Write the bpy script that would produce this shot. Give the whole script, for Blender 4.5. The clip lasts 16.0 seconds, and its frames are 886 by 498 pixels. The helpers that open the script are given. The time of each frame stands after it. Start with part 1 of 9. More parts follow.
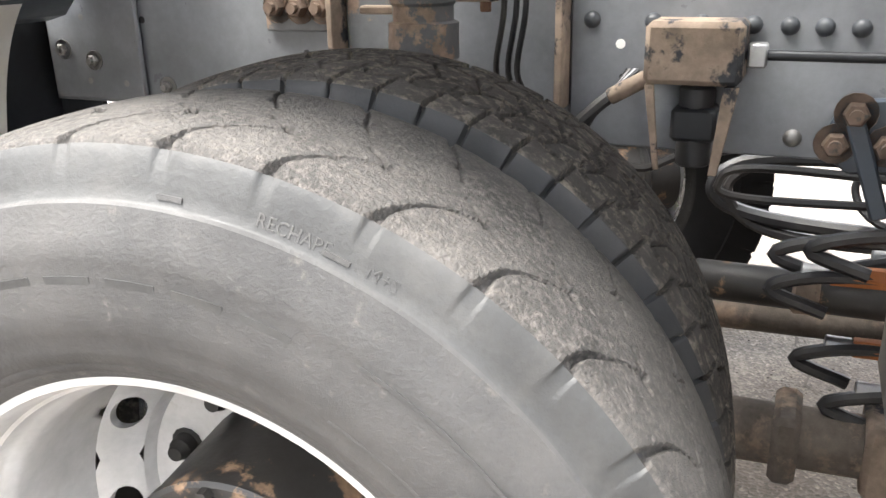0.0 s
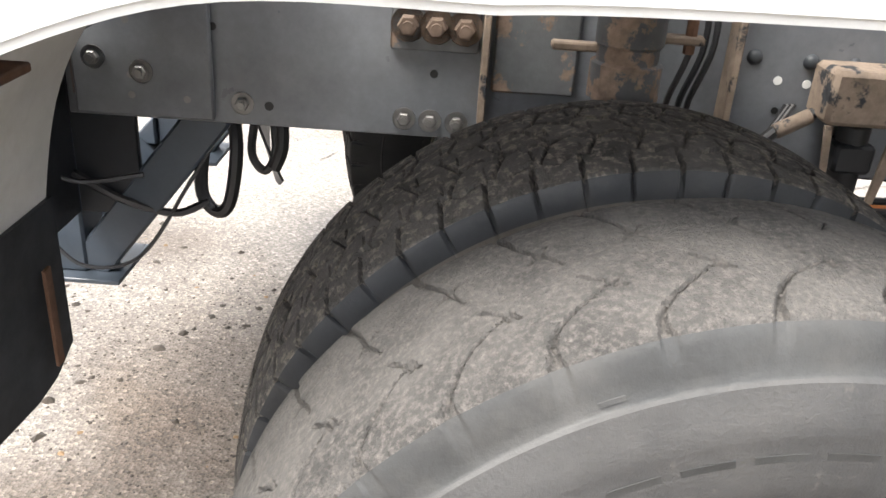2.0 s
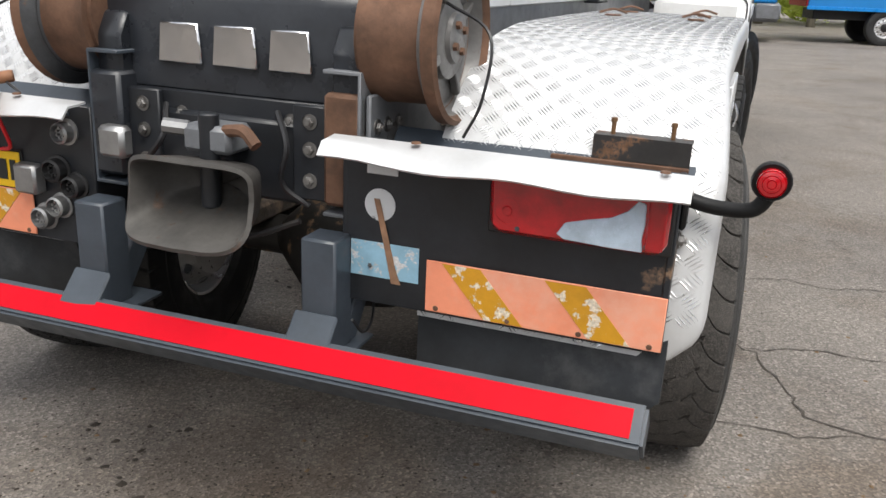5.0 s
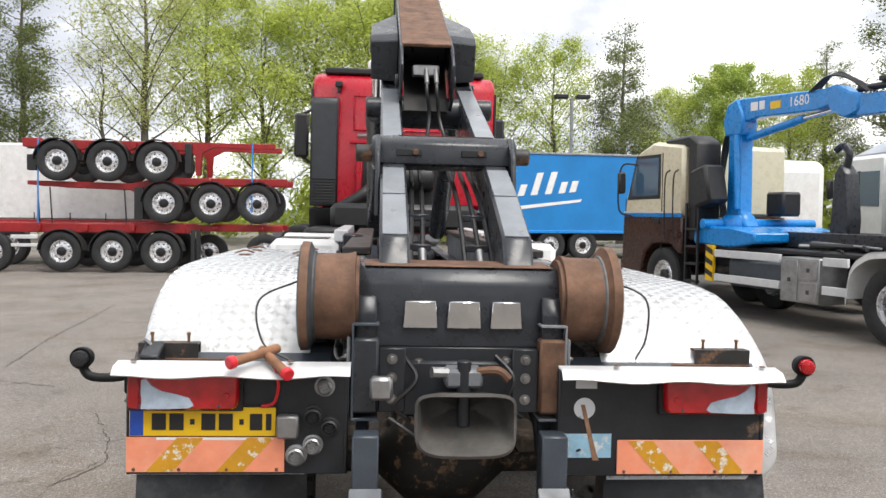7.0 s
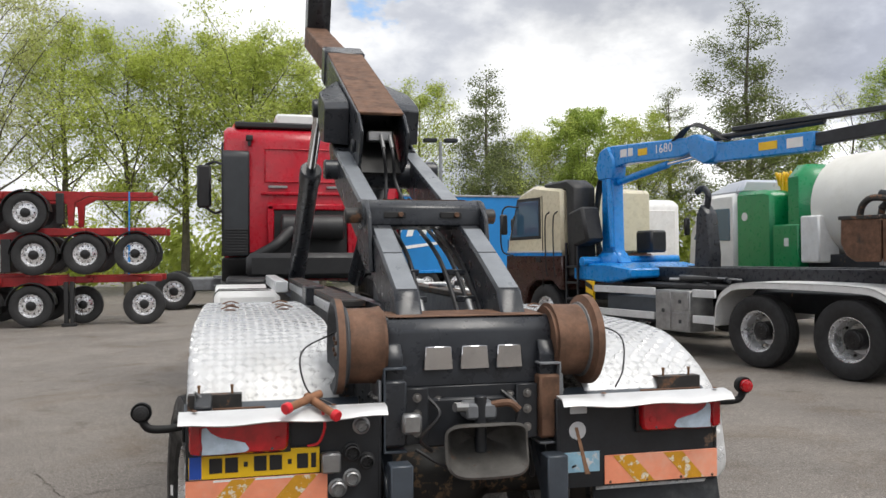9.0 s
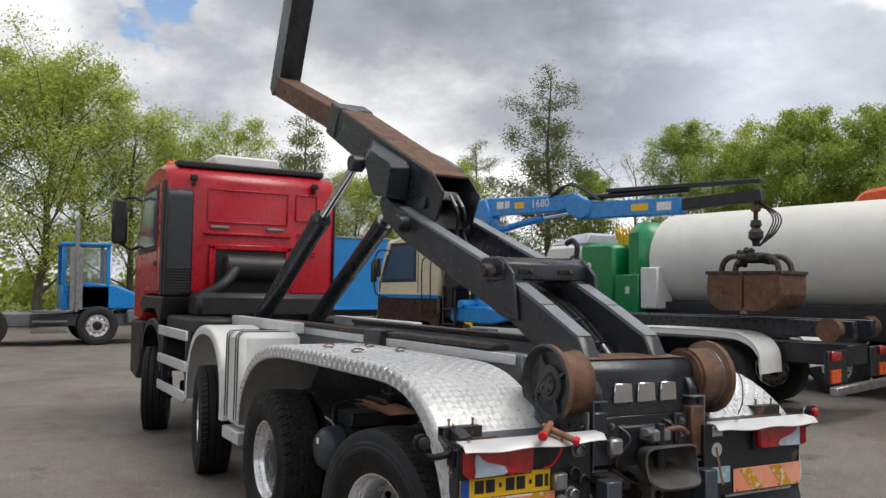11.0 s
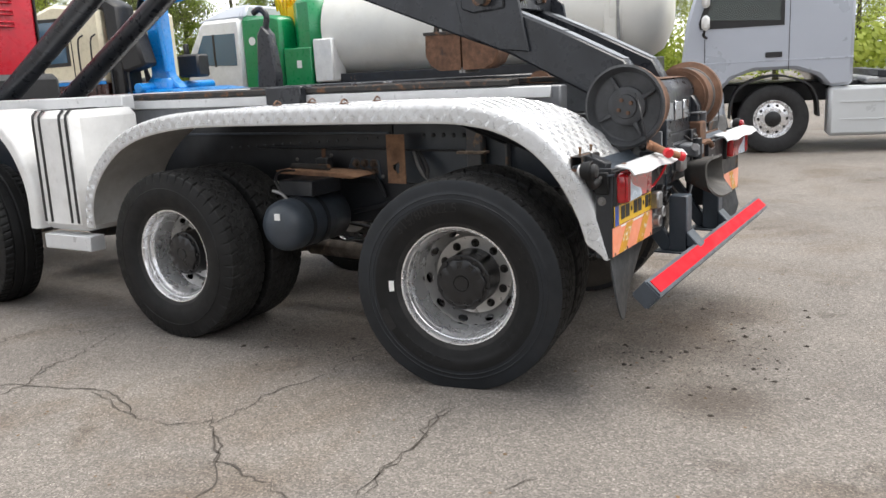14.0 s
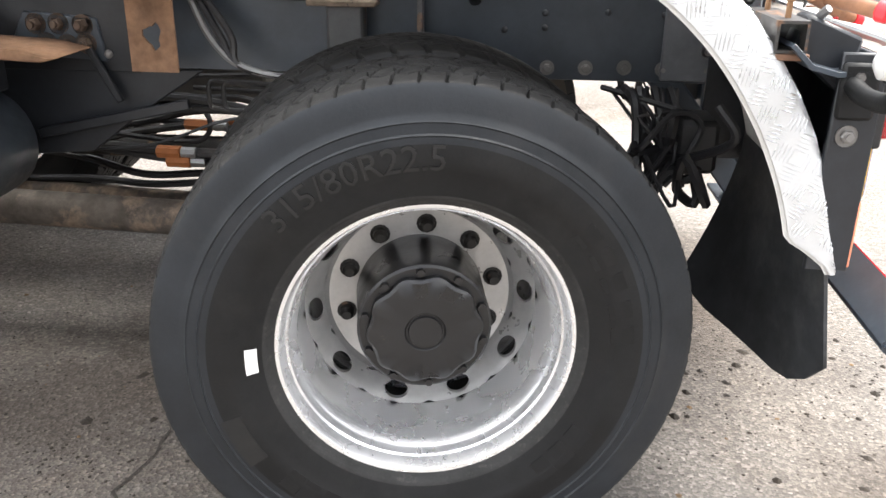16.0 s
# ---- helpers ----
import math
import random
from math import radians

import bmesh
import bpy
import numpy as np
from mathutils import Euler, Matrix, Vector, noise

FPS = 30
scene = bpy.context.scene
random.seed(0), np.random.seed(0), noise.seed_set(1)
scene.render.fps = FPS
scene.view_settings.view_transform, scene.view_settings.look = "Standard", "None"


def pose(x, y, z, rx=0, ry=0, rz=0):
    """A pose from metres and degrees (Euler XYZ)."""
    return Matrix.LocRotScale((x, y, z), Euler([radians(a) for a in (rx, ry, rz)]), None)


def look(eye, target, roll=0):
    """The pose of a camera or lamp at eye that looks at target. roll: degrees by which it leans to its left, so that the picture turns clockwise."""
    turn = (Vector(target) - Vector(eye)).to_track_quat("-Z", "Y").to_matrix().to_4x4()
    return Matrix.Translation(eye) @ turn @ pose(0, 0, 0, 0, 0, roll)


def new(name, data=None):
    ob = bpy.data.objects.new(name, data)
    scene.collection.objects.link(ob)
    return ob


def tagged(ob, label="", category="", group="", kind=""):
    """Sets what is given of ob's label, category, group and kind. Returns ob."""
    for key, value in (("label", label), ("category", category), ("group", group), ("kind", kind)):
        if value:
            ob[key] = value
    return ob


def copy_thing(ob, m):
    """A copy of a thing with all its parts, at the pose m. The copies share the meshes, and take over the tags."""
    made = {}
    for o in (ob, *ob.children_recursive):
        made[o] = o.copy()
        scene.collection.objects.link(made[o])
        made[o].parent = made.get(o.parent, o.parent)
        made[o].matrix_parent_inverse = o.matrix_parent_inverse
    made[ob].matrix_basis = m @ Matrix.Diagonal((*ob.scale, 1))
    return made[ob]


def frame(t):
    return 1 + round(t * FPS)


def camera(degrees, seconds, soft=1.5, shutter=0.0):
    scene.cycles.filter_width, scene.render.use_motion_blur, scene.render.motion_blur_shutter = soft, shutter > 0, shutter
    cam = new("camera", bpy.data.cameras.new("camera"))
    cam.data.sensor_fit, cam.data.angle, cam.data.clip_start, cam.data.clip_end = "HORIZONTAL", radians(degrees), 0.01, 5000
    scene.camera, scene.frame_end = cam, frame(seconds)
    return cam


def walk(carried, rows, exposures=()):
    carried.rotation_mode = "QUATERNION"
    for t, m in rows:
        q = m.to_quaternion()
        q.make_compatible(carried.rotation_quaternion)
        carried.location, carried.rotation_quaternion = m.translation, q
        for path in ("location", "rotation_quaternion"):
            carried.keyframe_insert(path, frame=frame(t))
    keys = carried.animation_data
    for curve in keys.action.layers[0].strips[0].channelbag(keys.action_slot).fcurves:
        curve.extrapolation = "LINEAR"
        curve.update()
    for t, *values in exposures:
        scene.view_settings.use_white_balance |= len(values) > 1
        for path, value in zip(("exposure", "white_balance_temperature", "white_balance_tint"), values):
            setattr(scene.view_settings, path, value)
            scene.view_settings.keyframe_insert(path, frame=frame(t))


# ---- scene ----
cam = camera(55.6, 16.0)
PATH = [
    (0, (1.753, 0.623, 1.163), (0.021, -0.131, 0.506), -1.0),
    (0.5, (1.756, 0.551, 1.183), (0.036, -0.234, 0.53), -0.1),
    (1, (1.739, 0.367, 1.254), (0.017, -0.36, 0.543), 1.3),
    (1.5, (1.732, 0.105, 1.297), (-0.027, -0.414, 0.499), 2.6),
    (2, (1.831, -0.185, 1.33), (0.015, -0.191, 0.492), 3.9),
    (2.5, (1.869, -0.483, 1.333), (0.127, 0.051, 0.509), 4.6),
    (3, (1.945, -0.893, 1.37), (0.427, 0.133, 0.567), 4.3),
    (3.5, (1.92, -1.381, 1.37), (0.626, -0.074, 0.583), 4.7),
    (4, (1.753, -1.881, 1.427), (0.717, -0.341, 0.682), 4.6),
    (4.5, (1.56, -2.282, 1.458), (0.725, -0.602, 0.765), 3.1),
    (7, (-0.301, -3.927, 1.675), (-0.142, -1.936, 1.583), 0.7),
    (7.5, (-0.591, -4.109, 1.802), (-0.328, -2.128, 1.900), -0.2),
    (8, (-0.791, -4.355, 1.900), (-0.474, -2.388, 2.092), -1.0),
    (8.5, (-0.841, -4.416, 1.883), (-0.469, -2.455, 2.014), -1.3),
    (9, (-1.001, -4.358, 1.758), (-0.512, -2.416, 1.759), -0.85),
    (11.5, (-3.852, -4.194, 1.896), (-2.765, -2.522, 2.027), 0.3),
    (12, (-4.406, -4.037, 1.936), (-3.227, -2.431, 2.086), -0.4),
    (12.5, (-4.797, -3.665, 1.830), (-3.531, -2.118, 1.895), -2.0),
    (13, (-5.098, -3.167, 1.754), (-3.719, -1.721, 1.655), -3.7),
    (13.5, (-5.067, -2.644, 1.646), (-3.539, -1.383, 1.371), -4.0),
    (14, (-4.692, -2.124, 1.588), (-3.027, -1.099, 1.164), -3.1),
    (14.5, (-4.157, -1.547, 1.551), (-2.415, -0.734, 0.999), -2.1),
    (15, (-3.646, -1.038, 1.479), (-1.862, -0.382, 0.856), -1.9),
    (15.5, (-3.167, -0.568, 1.431), (-1.345, -0.128, 0.731), -1.0),
    (16, (-2.704, -0.22, 1.35), (-0.864, -0.063, 0.58), 0.7),
]
EXPOSURES = [(0.0, 3.35), (1.0, 3.35), (2.0, 2.65), (2.5, 2.78), (3.0, 2.58), (3.5, 1.45), (4.0, 0.95), (4.5, 0.82), (7.0, 0.90), (7.5, 0.28), (8.0, 0.03), (8.5, 0.0), (9.0, 0.45), (11.5, 0.08), (12.5, 0.1), (13.5, 1.0), (14.5, 1.15), (15.0, 1.48), (15.5, 2.1), (16.0, 2.35)]
walk(cam, [(t, look(eye, target, roll)) for t, eye, target, roll in PATH], EXPOSURES)


# ---- sky and sun ----
def build_world():
    world = bpy.data.worlds.new("cloudy_sky")
    scene.world = world
    world.use_nodes = True
    nt = world.node_tree
    nt.nodes.clear()
    out = nt.nodes.new("ShaderNodeOutputWorld")
    back = nt.nodes.new("ShaderNodeBackground")
    sky = nt.nodes.new("ShaderNodeTexSky")
    sky.sky_type, sky.sun_disc = "NISHITA", False
    sky.sun_elevation, sky.sun_rotation = radians(52), radians(200)
    tint = nt.nodes.new("ShaderNodeVectorMath")
    tint.operation = "SCALE"
    tint.inputs["Scale"].default_value = 0.15
    nt.links.new(sky.outputs[0], tint.inputs[0])
    coord = nt.nodes.new("ShaderNodeTexCoord")
    mapping = nt.nodes.new("ShaderNodeMapping")
    mapping.inputs["Scale"].default_value = (1, 1, 1.8)
    mapping.inputs["Location"].default_value = (3.1, 1.7, 0.4)
    nt.links.new(coord.outputs["Generated"], mapping.inputs[0])

    def fbm(scale, detail, rough):
        n = nt.nodes.new("ShaderNodeTexNoise")
        n.inputs["Scale"].default_value, n.inputs["Detail"].default_value, n.inputs["Roughness"].default_value = scale, detail, rough
        nt.links.new(mapping.outputs[0], n.inputs["Vector"])
        return n

    big, small = fbm(2.3, 7, 0.55), fbm(5.0, 8, 0.6)
    both = nt.nodes.new("ShaderNodeMath")
    both.operation = "MULTIPLY_ADD"
    both.inputs[1].default_value = 0.35
    nt.links.new(small.outputs["Fac"], both.inputs[0])
    nt.links.new(big.outputs["Fac"], both.inputs[2])
    ramp = nt.nodes.new("ShaderNodeValToRGB")
    r = ramp.color_ramp
    r.elements[0].position, r.elements[0].color = 0.52, (0.34, 0.36, 0.42, 1)
    r.elements[1].position, r.elements[1].color = 0.84, (1.30, 1.30, 1.29, 1)
    for pos, col in ((0.64, (0.50, 0.52, 0.57, 1)), (0.72, (0.78, 0.79, 0.81, 1))):
        e = r.elements.new(pos)
        e.color = col
    nt.links.new(both.outputs[0], ramp.inputs[0])
    # one ragged blue gap in the cloud to the north
    gap = fbm(9.0, 6, 0.6)
    far = nt.nodes.new("ShaderNodeVectorMath")
    far.operation = "DISTANCE"
    far.inputs[1].default_value = (0.180, 0.934, 0.312)
    nt.links.new(coord.outputs["Generated"], far.inputs[0])
    ragged = nt.nodes.new("ShaderNodeMath")
    ragged.operation = "MULTIPLY_ADD"
    ragged.inputs[1].default_value = 0.30
    nt.links.new(gap.outputs["Fac"], ragged.inputs[0])
    nt.links.new(far.outputs["Value"], ragged.inputs[2])
    hole = nt.nodes.new("ShaderNodeValToRGB")
    hole.color_ramp.elements[0].position, hole.color_ramp.elements[1].position = 0.166, 0.188
    hole.color_ramp.elements[0].color, hole.color_ramp.elements[1].color = (1, 1, 1, 1), (0, 0, 0, 1)
    nt.links.new(ragged.outputs[0], hole.inputs[0])
    mix = nt.nodes.new("ShaderNodeMix")
    mix.data_type = "RGBA"
    nt.links.new(hole.outputs[0], mix.inputs["Factor"])
    nt.links.new(ramp.outputs[0], mix.inputs["A"])
    nt.links.new(tint.outputs[0], mix.inputs["B"])
    # thinner, brighter cloud to the north-east, a heavier bank before it
    split = nt.nodes.new("ShaderNodeSeparateXYZ")
    nt.links.new(coord.outputs["Generated"], split.inputs[0])
    bearing = nt.nodes.new("ShaderNodeMath")
    bearing.operation = "ARCTAN2"
    nt.links.new(split.outputs["X"], bearing.inputs[0])
    nt.links.new(split.outputs["Y"], bearing.inputs[1])
    drift = nt.nodes.new("ShaderNodeMath")
    drift.operation = "MULTIPLY_ADD"
    drift.inputs[1].default_value = 0.55
    nt.links.new(big.outputs["Fac"], drift.inputs[0])
    nt.links.new(bearing.outputs[0], drift.inputs[2])
    cover = nt.nodes.new("ShaderNodeMapRange")
    cover.inputs["From Min"].default_value, cover.inputs["From Max"].default_value = 0.275, 1.775
    nt.links.new(drift.outputs[0], cover.inputs["Value"])
    thick = nt.nodes.new("ShaderNodeValToRGB")
    for e, (pos, v) in zip([thick.color_ramp.elements[0], thick.color_ramp.elements[1]] + [thick.color_ramp.elements.new(0.5) for k in range(4)], ((0.14, 1.0), (1.0, 1.0), (0.28, 0.84), (0.38, 0.90), (0.51, 1.75), (0.66, 1.30))):
        e.position, e.color = pos, (v, v, v, 1)
    thick.color_ramp.interpolation = "EASE"
    nt.links.new(cover.outputs[0], thick.inputs[0])
    shade = nt.nodes.new("ShaderNodeMix")
    shade.data_type, shade.blend_type = "RGBA", "MULTIPLY"
    shade.inputs["Factor"].default_value = 1.0
    nt.links.new(mix.outputs["Result"], shade.inputs["A"])
    nt.links.new(thick.outputs[0], shade.inputs["B"])
    nt.links.new(shade.outputs["Result"], back.inputs[0])
    back.inputs["Strength"].default_value = 0.95
    nt.links.new(back.outputs[0], out.inputs[0])


build_world()
sun = new("sun", bpy.data.lights.new("sun", "SUN"))
sun.data.energy, sun.data.angle, sun.data.color = 1.9, radians(35), (1.0, 0.96, 0.9)
sun.matrix_world = look((0, 0, 30), (-9, 13, 0))

# ---- materials ----
def material(name, color, rough=0.6, metal=0.0, vary=0.25, scale=6.0, grain=60.0, bump=0.15, over=None, over_at=0.62, over_soft=0.05, over_scale=3.0, over_rough=0.9, coat=0.0, dist=0.002, local=True, sheen_dirt=None, dirt_at=0.55):
    """A surface with large and small colour variation, grain relief, and a second layer (rust, dust, mud) in patches."""
    m = bpy.data.materials.new(name)
    m.use_nodes = True
    nt = m.node_tree
    L, N = nt.links.new, nt.nodes.new
    bsdf = nt.nodes["Principled BSDF"]
    co = N("ShaderNodeTexCoord")
    src = co.outputs["Object"]
    info = N("ShaderNodeObjectInfo")
    shift = N("ShaderNodeVectorMath")
    shift.operation = "MULTIPLY_ADD"
    comb = N("ShaderNodeCombineXYZ")
    for i in range(3):
        L(info.outputs["Random"], comb.inputs[i])
    L(comb.outputs[0], shift.inputs[0])
    shift.inputs[1].default_value = (37, 17, 53)
    L(src, shift.inputs[2])
    vec = shift.outputs[0]

    def noise_tex(sc, det=6, rg=0.6):
        n = N("ShaderNodeTexNoise")
        n.inputs["Scale"].default_value, n.inputs["Detail"].default_value, n.inputs["Roughness"].default_value = sc, det, rg
        L(vec, n.inputs["Vector"])
        return n.outputs["Fac"]

    def ramp(fac, a, b, ca, cb):
        r = N("ShaderNodeValToRGB")
        r.color_ramp.elements[0].position, r.color_ramp.elements[1].position = a, b
        r.color_ramp.elements[0].color, r.color_ramp.elements[1].color = ca, cb
        L(fac, r.inputs[0])
        return r.outputs[0]

    def blend(fac, a, b, kind="MIX"):
        x = N("ShaderNodeMix")
        x.data_type, x.blend_type = "RGBA", kind
        for sock, val in (("Factor", fac), ("A", a), ("B", b)):
            if isinstance(val, (float, int)):
                x.inputs[sock].default_value = val
            elif isinstance(val, tuple):
                x.inputs[sock].default_value = val
            else:
                L(val, x.inputs[sock])
        return x.outputs["Result"]

    lo = tuple(c * (1 - vary) for c in color[:3]) + (1,)
    hi = tuple(min(1, c * (1 + vary)) for c in color[:3]) + (1,)
    col = ramp(noise_tex(scale), 0.3, 0.7, lo, hi)
    fine = noise_tex(grain, 4, 0.7)
    col = blend(0.6 * vary + (0.05 if vary > 0.12 else 0.0), col, ramp(fine, 0.3, 0.75, (0.25, 0.25, 0.25, 1), (1, 1, 1, 1)), "MULTIPLY")
    rgh = ramp(noise_tex(scale * 2.3), 0.3, 0.7, (max(rough - 0.1, 0.03),) * 3 + (1,), (min(rough + 0.12, 1),) * 3 + (1,))
    if sheen_dirt:
        fac = ramp(noise_tex(scale * 0.7, 8, 0.7), dirt_at - 0.12, dirt_at + 0.12, (0, 0, 0, 1), (0.75, 0.75, 0.75, 1))
        col = blend(fac, col, tuple(sheen_dirt) + (1,))
    if over:
        fac = ramp(noise_tex(over_scale, 9, 0.68), over_at, over_at + over_soft, (0, 0, 0, 1), (1, 1, 1, 1))
        oc = ramp(noise_tex(over_scale * 5, 6, 0.6), 0.3, 0.7, tuple(c * 0.6 for c in over) + (1,), tuple(min(1, c * 1.3) for c in over) + (1,))
        col = blend(fac, col, oc)
        rgh = blend(fac, rgh, (over_rough,) * 3 + (1,))
        mt = ramp(fac, 0.0, 1.0, (metal,) * 3 + (1,), (0, 0, 0, 1))
        L(mt, bsdf.inputs["Metallic"])
    else:
        bsdf.inputs["Metallic"].default_value = metal
    L(col, bsdf.inputs["Base Color"])
    L(rgh, bsdf.inputs["Roughness"])
    if coat:
        bsdf.inputs["Coat Weight"].default_value, bsdf.inputs["Coat Roughness"].default_value = coat, 0.08
    if bump:
        b = N("ShaderNodeBump")
        b.inputs["Strength"].default_value, b.inputs["Distance"].default_value = bump, dist
        L(fine, b.inputs["Height"])
        L(b.outputs[0], bsdf.inputs["Normal"])
    return m


def glass(name, color, rough=0.03):
    m = bpy.data.materials.new(name)
    m.use_nodes = True
    b = m.node_tree.nodes["Principled BSDF"]
    b.inputs["Base Color"].default_value = (*color, 1)
    b.inputs["Roughness"].default_value, b.inputs["Transmission Weight"].default_value, b.inputs["IOR"].default_value = rough, 0.85, 1.45
    return m


RUST = (0.19, 0.085, 0.04)
MUD = (0.30, 0.19, 0.115)
M = {}
M["black_steel"] = material("black_painted_steel", (0.016, 0.018, 0.022), 0.42, vary=0.4, over=MUD, over_at=0.66, over_scale=2.6, bump=0.1)
M["frame"] = material("slate_painted_frame_steel", (0.165, 0.173, 0.186), 0.36, vary=0.25, over=(0.22, 0.145, 0.10), over_at=0.71, over_scale=2.2, bump=0.08)
M["frame_clean"] = material("dark_grey_blue_paint", (0.05, 0.062, 0.078), 0.38, vary=0.2, bump=0.06)
M["arm"] = material("dark_grey_arm_paint", (0.024, 0.027, 0.033), 0.30, vary=0.35, over=RUST, over_at=0.71, over_scale=3.2, bump=0.08)
# Upper arm faces: worn paint with the sky's reflection put into its colour.
M["arm_top"] = material("sky_lit_worn_arm_paint", (0.20, 0.215, 0.235), 0.36, vary=0.22, scale=4, bump=0.06, over=(0.20, 0.13, 0.09), over_at=0.70, over_scale=5)
M["roller_dark"] = material("scuffed_dark_roller_face", (0.060, 0.062, 0.066), 0.5, metal=0.2, vary=0.4, scale=9, bump=0.15, over=(0.15, 0.085, 0.05), over_at=0.66, over_soft=0.08, over_scale=9)
M["concrete"] = material("plain_added_wall", (0.20, 0.19, 0.18), 0.85, vary=0.2, scale=0.7, grain=20, bump=0.2)
M["rusty"] = material("rusty_worn_steel", (0.16, 0.085, 0.052), 0.7, metal=0.25, vary=0.45, scale=9, over=(0.05, 0.04, 0.036), over_at=0.6, over_soft=0.15, over_scale=5, bump=0.3)
M["rust_plate"] = material("rusty_plate", (0.30, 0.17, 0.10), 0.85, vary=0.4, scale=12, bump=0.4, over=(0.05, 0.05, 0.055), over_at=0.66, over_scale=7)
M["rubber_grey"] = material("dusty_worn_rubber", (0.070, 0.065, 0.060), 0.85, vary=0.55, scale=9, grain=230, bump=1.0, dist=0.006, over=(0.134, 0.120, 0.108), over_at=0.46, over_soft=0.22, over_scale=150)
M["rubber_side"] = material("grey_sidewall_rubber", (0.046, 0.045, 0.044), 0.72, vary=0.35, scale=6, grain=190, bump=0.6, dist=0.002, sheen_dirt=(0.070, 0.066, 0.062), dirt_at=0.58, over=(0.085, 0.079, 0.072), over_at=0.60, over_soft=0.10, over_scale=38)
M["rubber_tread"] = material("dusty_black_tread_rubber", (0.026, 0.0255, 0.025), 0.7, vary=0.4, scale=9, grain=200, bump=0.4, over=(0.06, 0.057, 0.053), over_at=0.56, over_soft=0.15, over_scale=60)
# Outer sidewall ring: its bluish sheen is put into the base colour.
M["rubber_slate"] = material("slate_sheen_rubber", (0.017, 0.0195, 0.023), 0.42, vary=0.3, scale=6, grain=170, bump=0.2, sheen_dirt=(0.026, 0.027, 0.029), dirt_at=0.62)
M["rubber_black"] = material("black_rubber", (0.0075, 0.0077, 0.0082), 0.54, vary=0.35, scale=6, grain=170, bump=0.25, sheen_dirt=(0.016, 0.0158, 0.0155), dirt_at=0.64)
for soot in ("rubber_black", "rubber_slate", "rubber_tread"):
    M[soot].node_tree.nodes["Principled BSDF"].inputs["Specular IOR Level"].default_value = 0.28
M["rubber_inner"] = material("dark_mudded_rubber", (0.066, 0.060, 0.055), 0.85, vary=0.5, scale=12, grain=220, bump=1.0, dist=0.006, over=(0.18, 0.158, 0.132), over_at=0.50, over_soft=0.12, over_scale=70)
M["flap"] = material("black_mudflap_rubber", (0.024, 0.027, 0.031), 0.55, vary=0.4, sheen_dirt=(0.10, 0.10, 0.10), dirt_at=0.66)
M["rim_dull"] = material("dull_grey_rim", (0.47, 0.465, 0.455), 0.42, metal=0.35, vary=0.2, scale=9, grain=60, bump=0.04, over=(0.26, 0.235, 0.20), over_at=0.62, over_soft=0.14, over_scale=8)
M["rim"] = material("polished_silver_rim", (0.84, 0.84, 0.85), 0.25, metal=0.75, vary=0.02, scale=3, grain=40, bump=0.01)
M["hub"] = material("black_hub_paint", (0.012, 0.012, 0.013), 0.33, vary=0.3, bump=0.06, over=(0.10, 0.075, 0.05), over_at=0.68, over_scale=12)
M["hub_muddy"] = material("mudded_black_hub", (0.022, 0.02, 0.018), 0.5, vary=0.3, bump=0.3, over=(0.20, 0.13, 0.08), over_at=0.56, over_scale=14)
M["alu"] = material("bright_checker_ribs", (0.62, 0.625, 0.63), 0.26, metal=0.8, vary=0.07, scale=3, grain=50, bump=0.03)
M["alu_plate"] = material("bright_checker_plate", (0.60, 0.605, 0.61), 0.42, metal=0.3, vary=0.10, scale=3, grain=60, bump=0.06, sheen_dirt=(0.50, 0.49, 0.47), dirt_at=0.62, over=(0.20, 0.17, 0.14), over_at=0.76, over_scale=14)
M["alu_back"] = material("dull_white_guard_underside", (0.58, 0.57, 0.545), 0.65, vary=0.12, sheen_dirt=(0.44, 0.42, 0.385), dirt_at=0.6, over=(0.16, 0.09, 0.06), over_at=0.77, over_scale=9)
M["white"] = material("white_paint", (0.74, 0.74, 0.73), 0.35, vary=0.08, bump=0.04, sheen_dirt=(0.55, 0.53, 0.50), dirt_at=0.64)
M["white_rail"] = material("white_aluminium_rail", (0.66, 0.67, 0.68), 0.35, metal=0.2, vary=0.08, bump=0.04)
M["red_cab"] = material("red_cab_paint", (0.44, 0.004, 0.018), 0.30, vary=0.14, bump=0.02, coat=0.25, sheen_dirt=(0.28, 0.008, 0.02), dirt_at=0.66)
M["plastic"] = material("black_plastic", (0.017, 0.017, 0.018), 0.5, vary=0.25, grain=200, bump=0.12)
M["grille"] = material("dark_grey_panel", (0.024, 0.027, 0.031), 0.45, vary=0.2, bump=0.06)
M["red_lens"] = material("red_lens", (0.42, 0.003, 0.008), 0.12, vary=0.3, scale=22, grain=300, bump=0.10, coat=0.8)
M["clear_lens"] = material("milky_blue_lens", (0.46, 0.56, 0.66), 0.22, vary=0.2, scale=16, grain=300, bump=0.15, coat=0.4)
M["orange_board"] = material("faded_orange_board", (0.86, 0.30, 0.17), 0.42, vary=0.1, scale=7, bump=0.03, sheen_dirt=(0.80, 0.44, 0.32), dirt_at=0.6)
M["yellow_stripe"] = material("flaking_amber_stripe", (0.62, 0.30, 0.015), 0.5, vary=0.15, over=(0.72, 0.63, 0.50), over_at=0.555, over_soft=0.02, over_scale=26)
M["plate_yellow"] = material("yellow_plate", (0.80, 0.50, 0.01), 0.35, vary=0.06, bump=0.02)
M["plate_blue"] = material("blue_plate_band", (0.02, 0.08, 0.42), 0.35, vary=0.1, bump=0.02)
M["print_black"] = material("black_print", (0.015, 0.015, 0.015), 0.5, vary=0.2, bump=0.0)
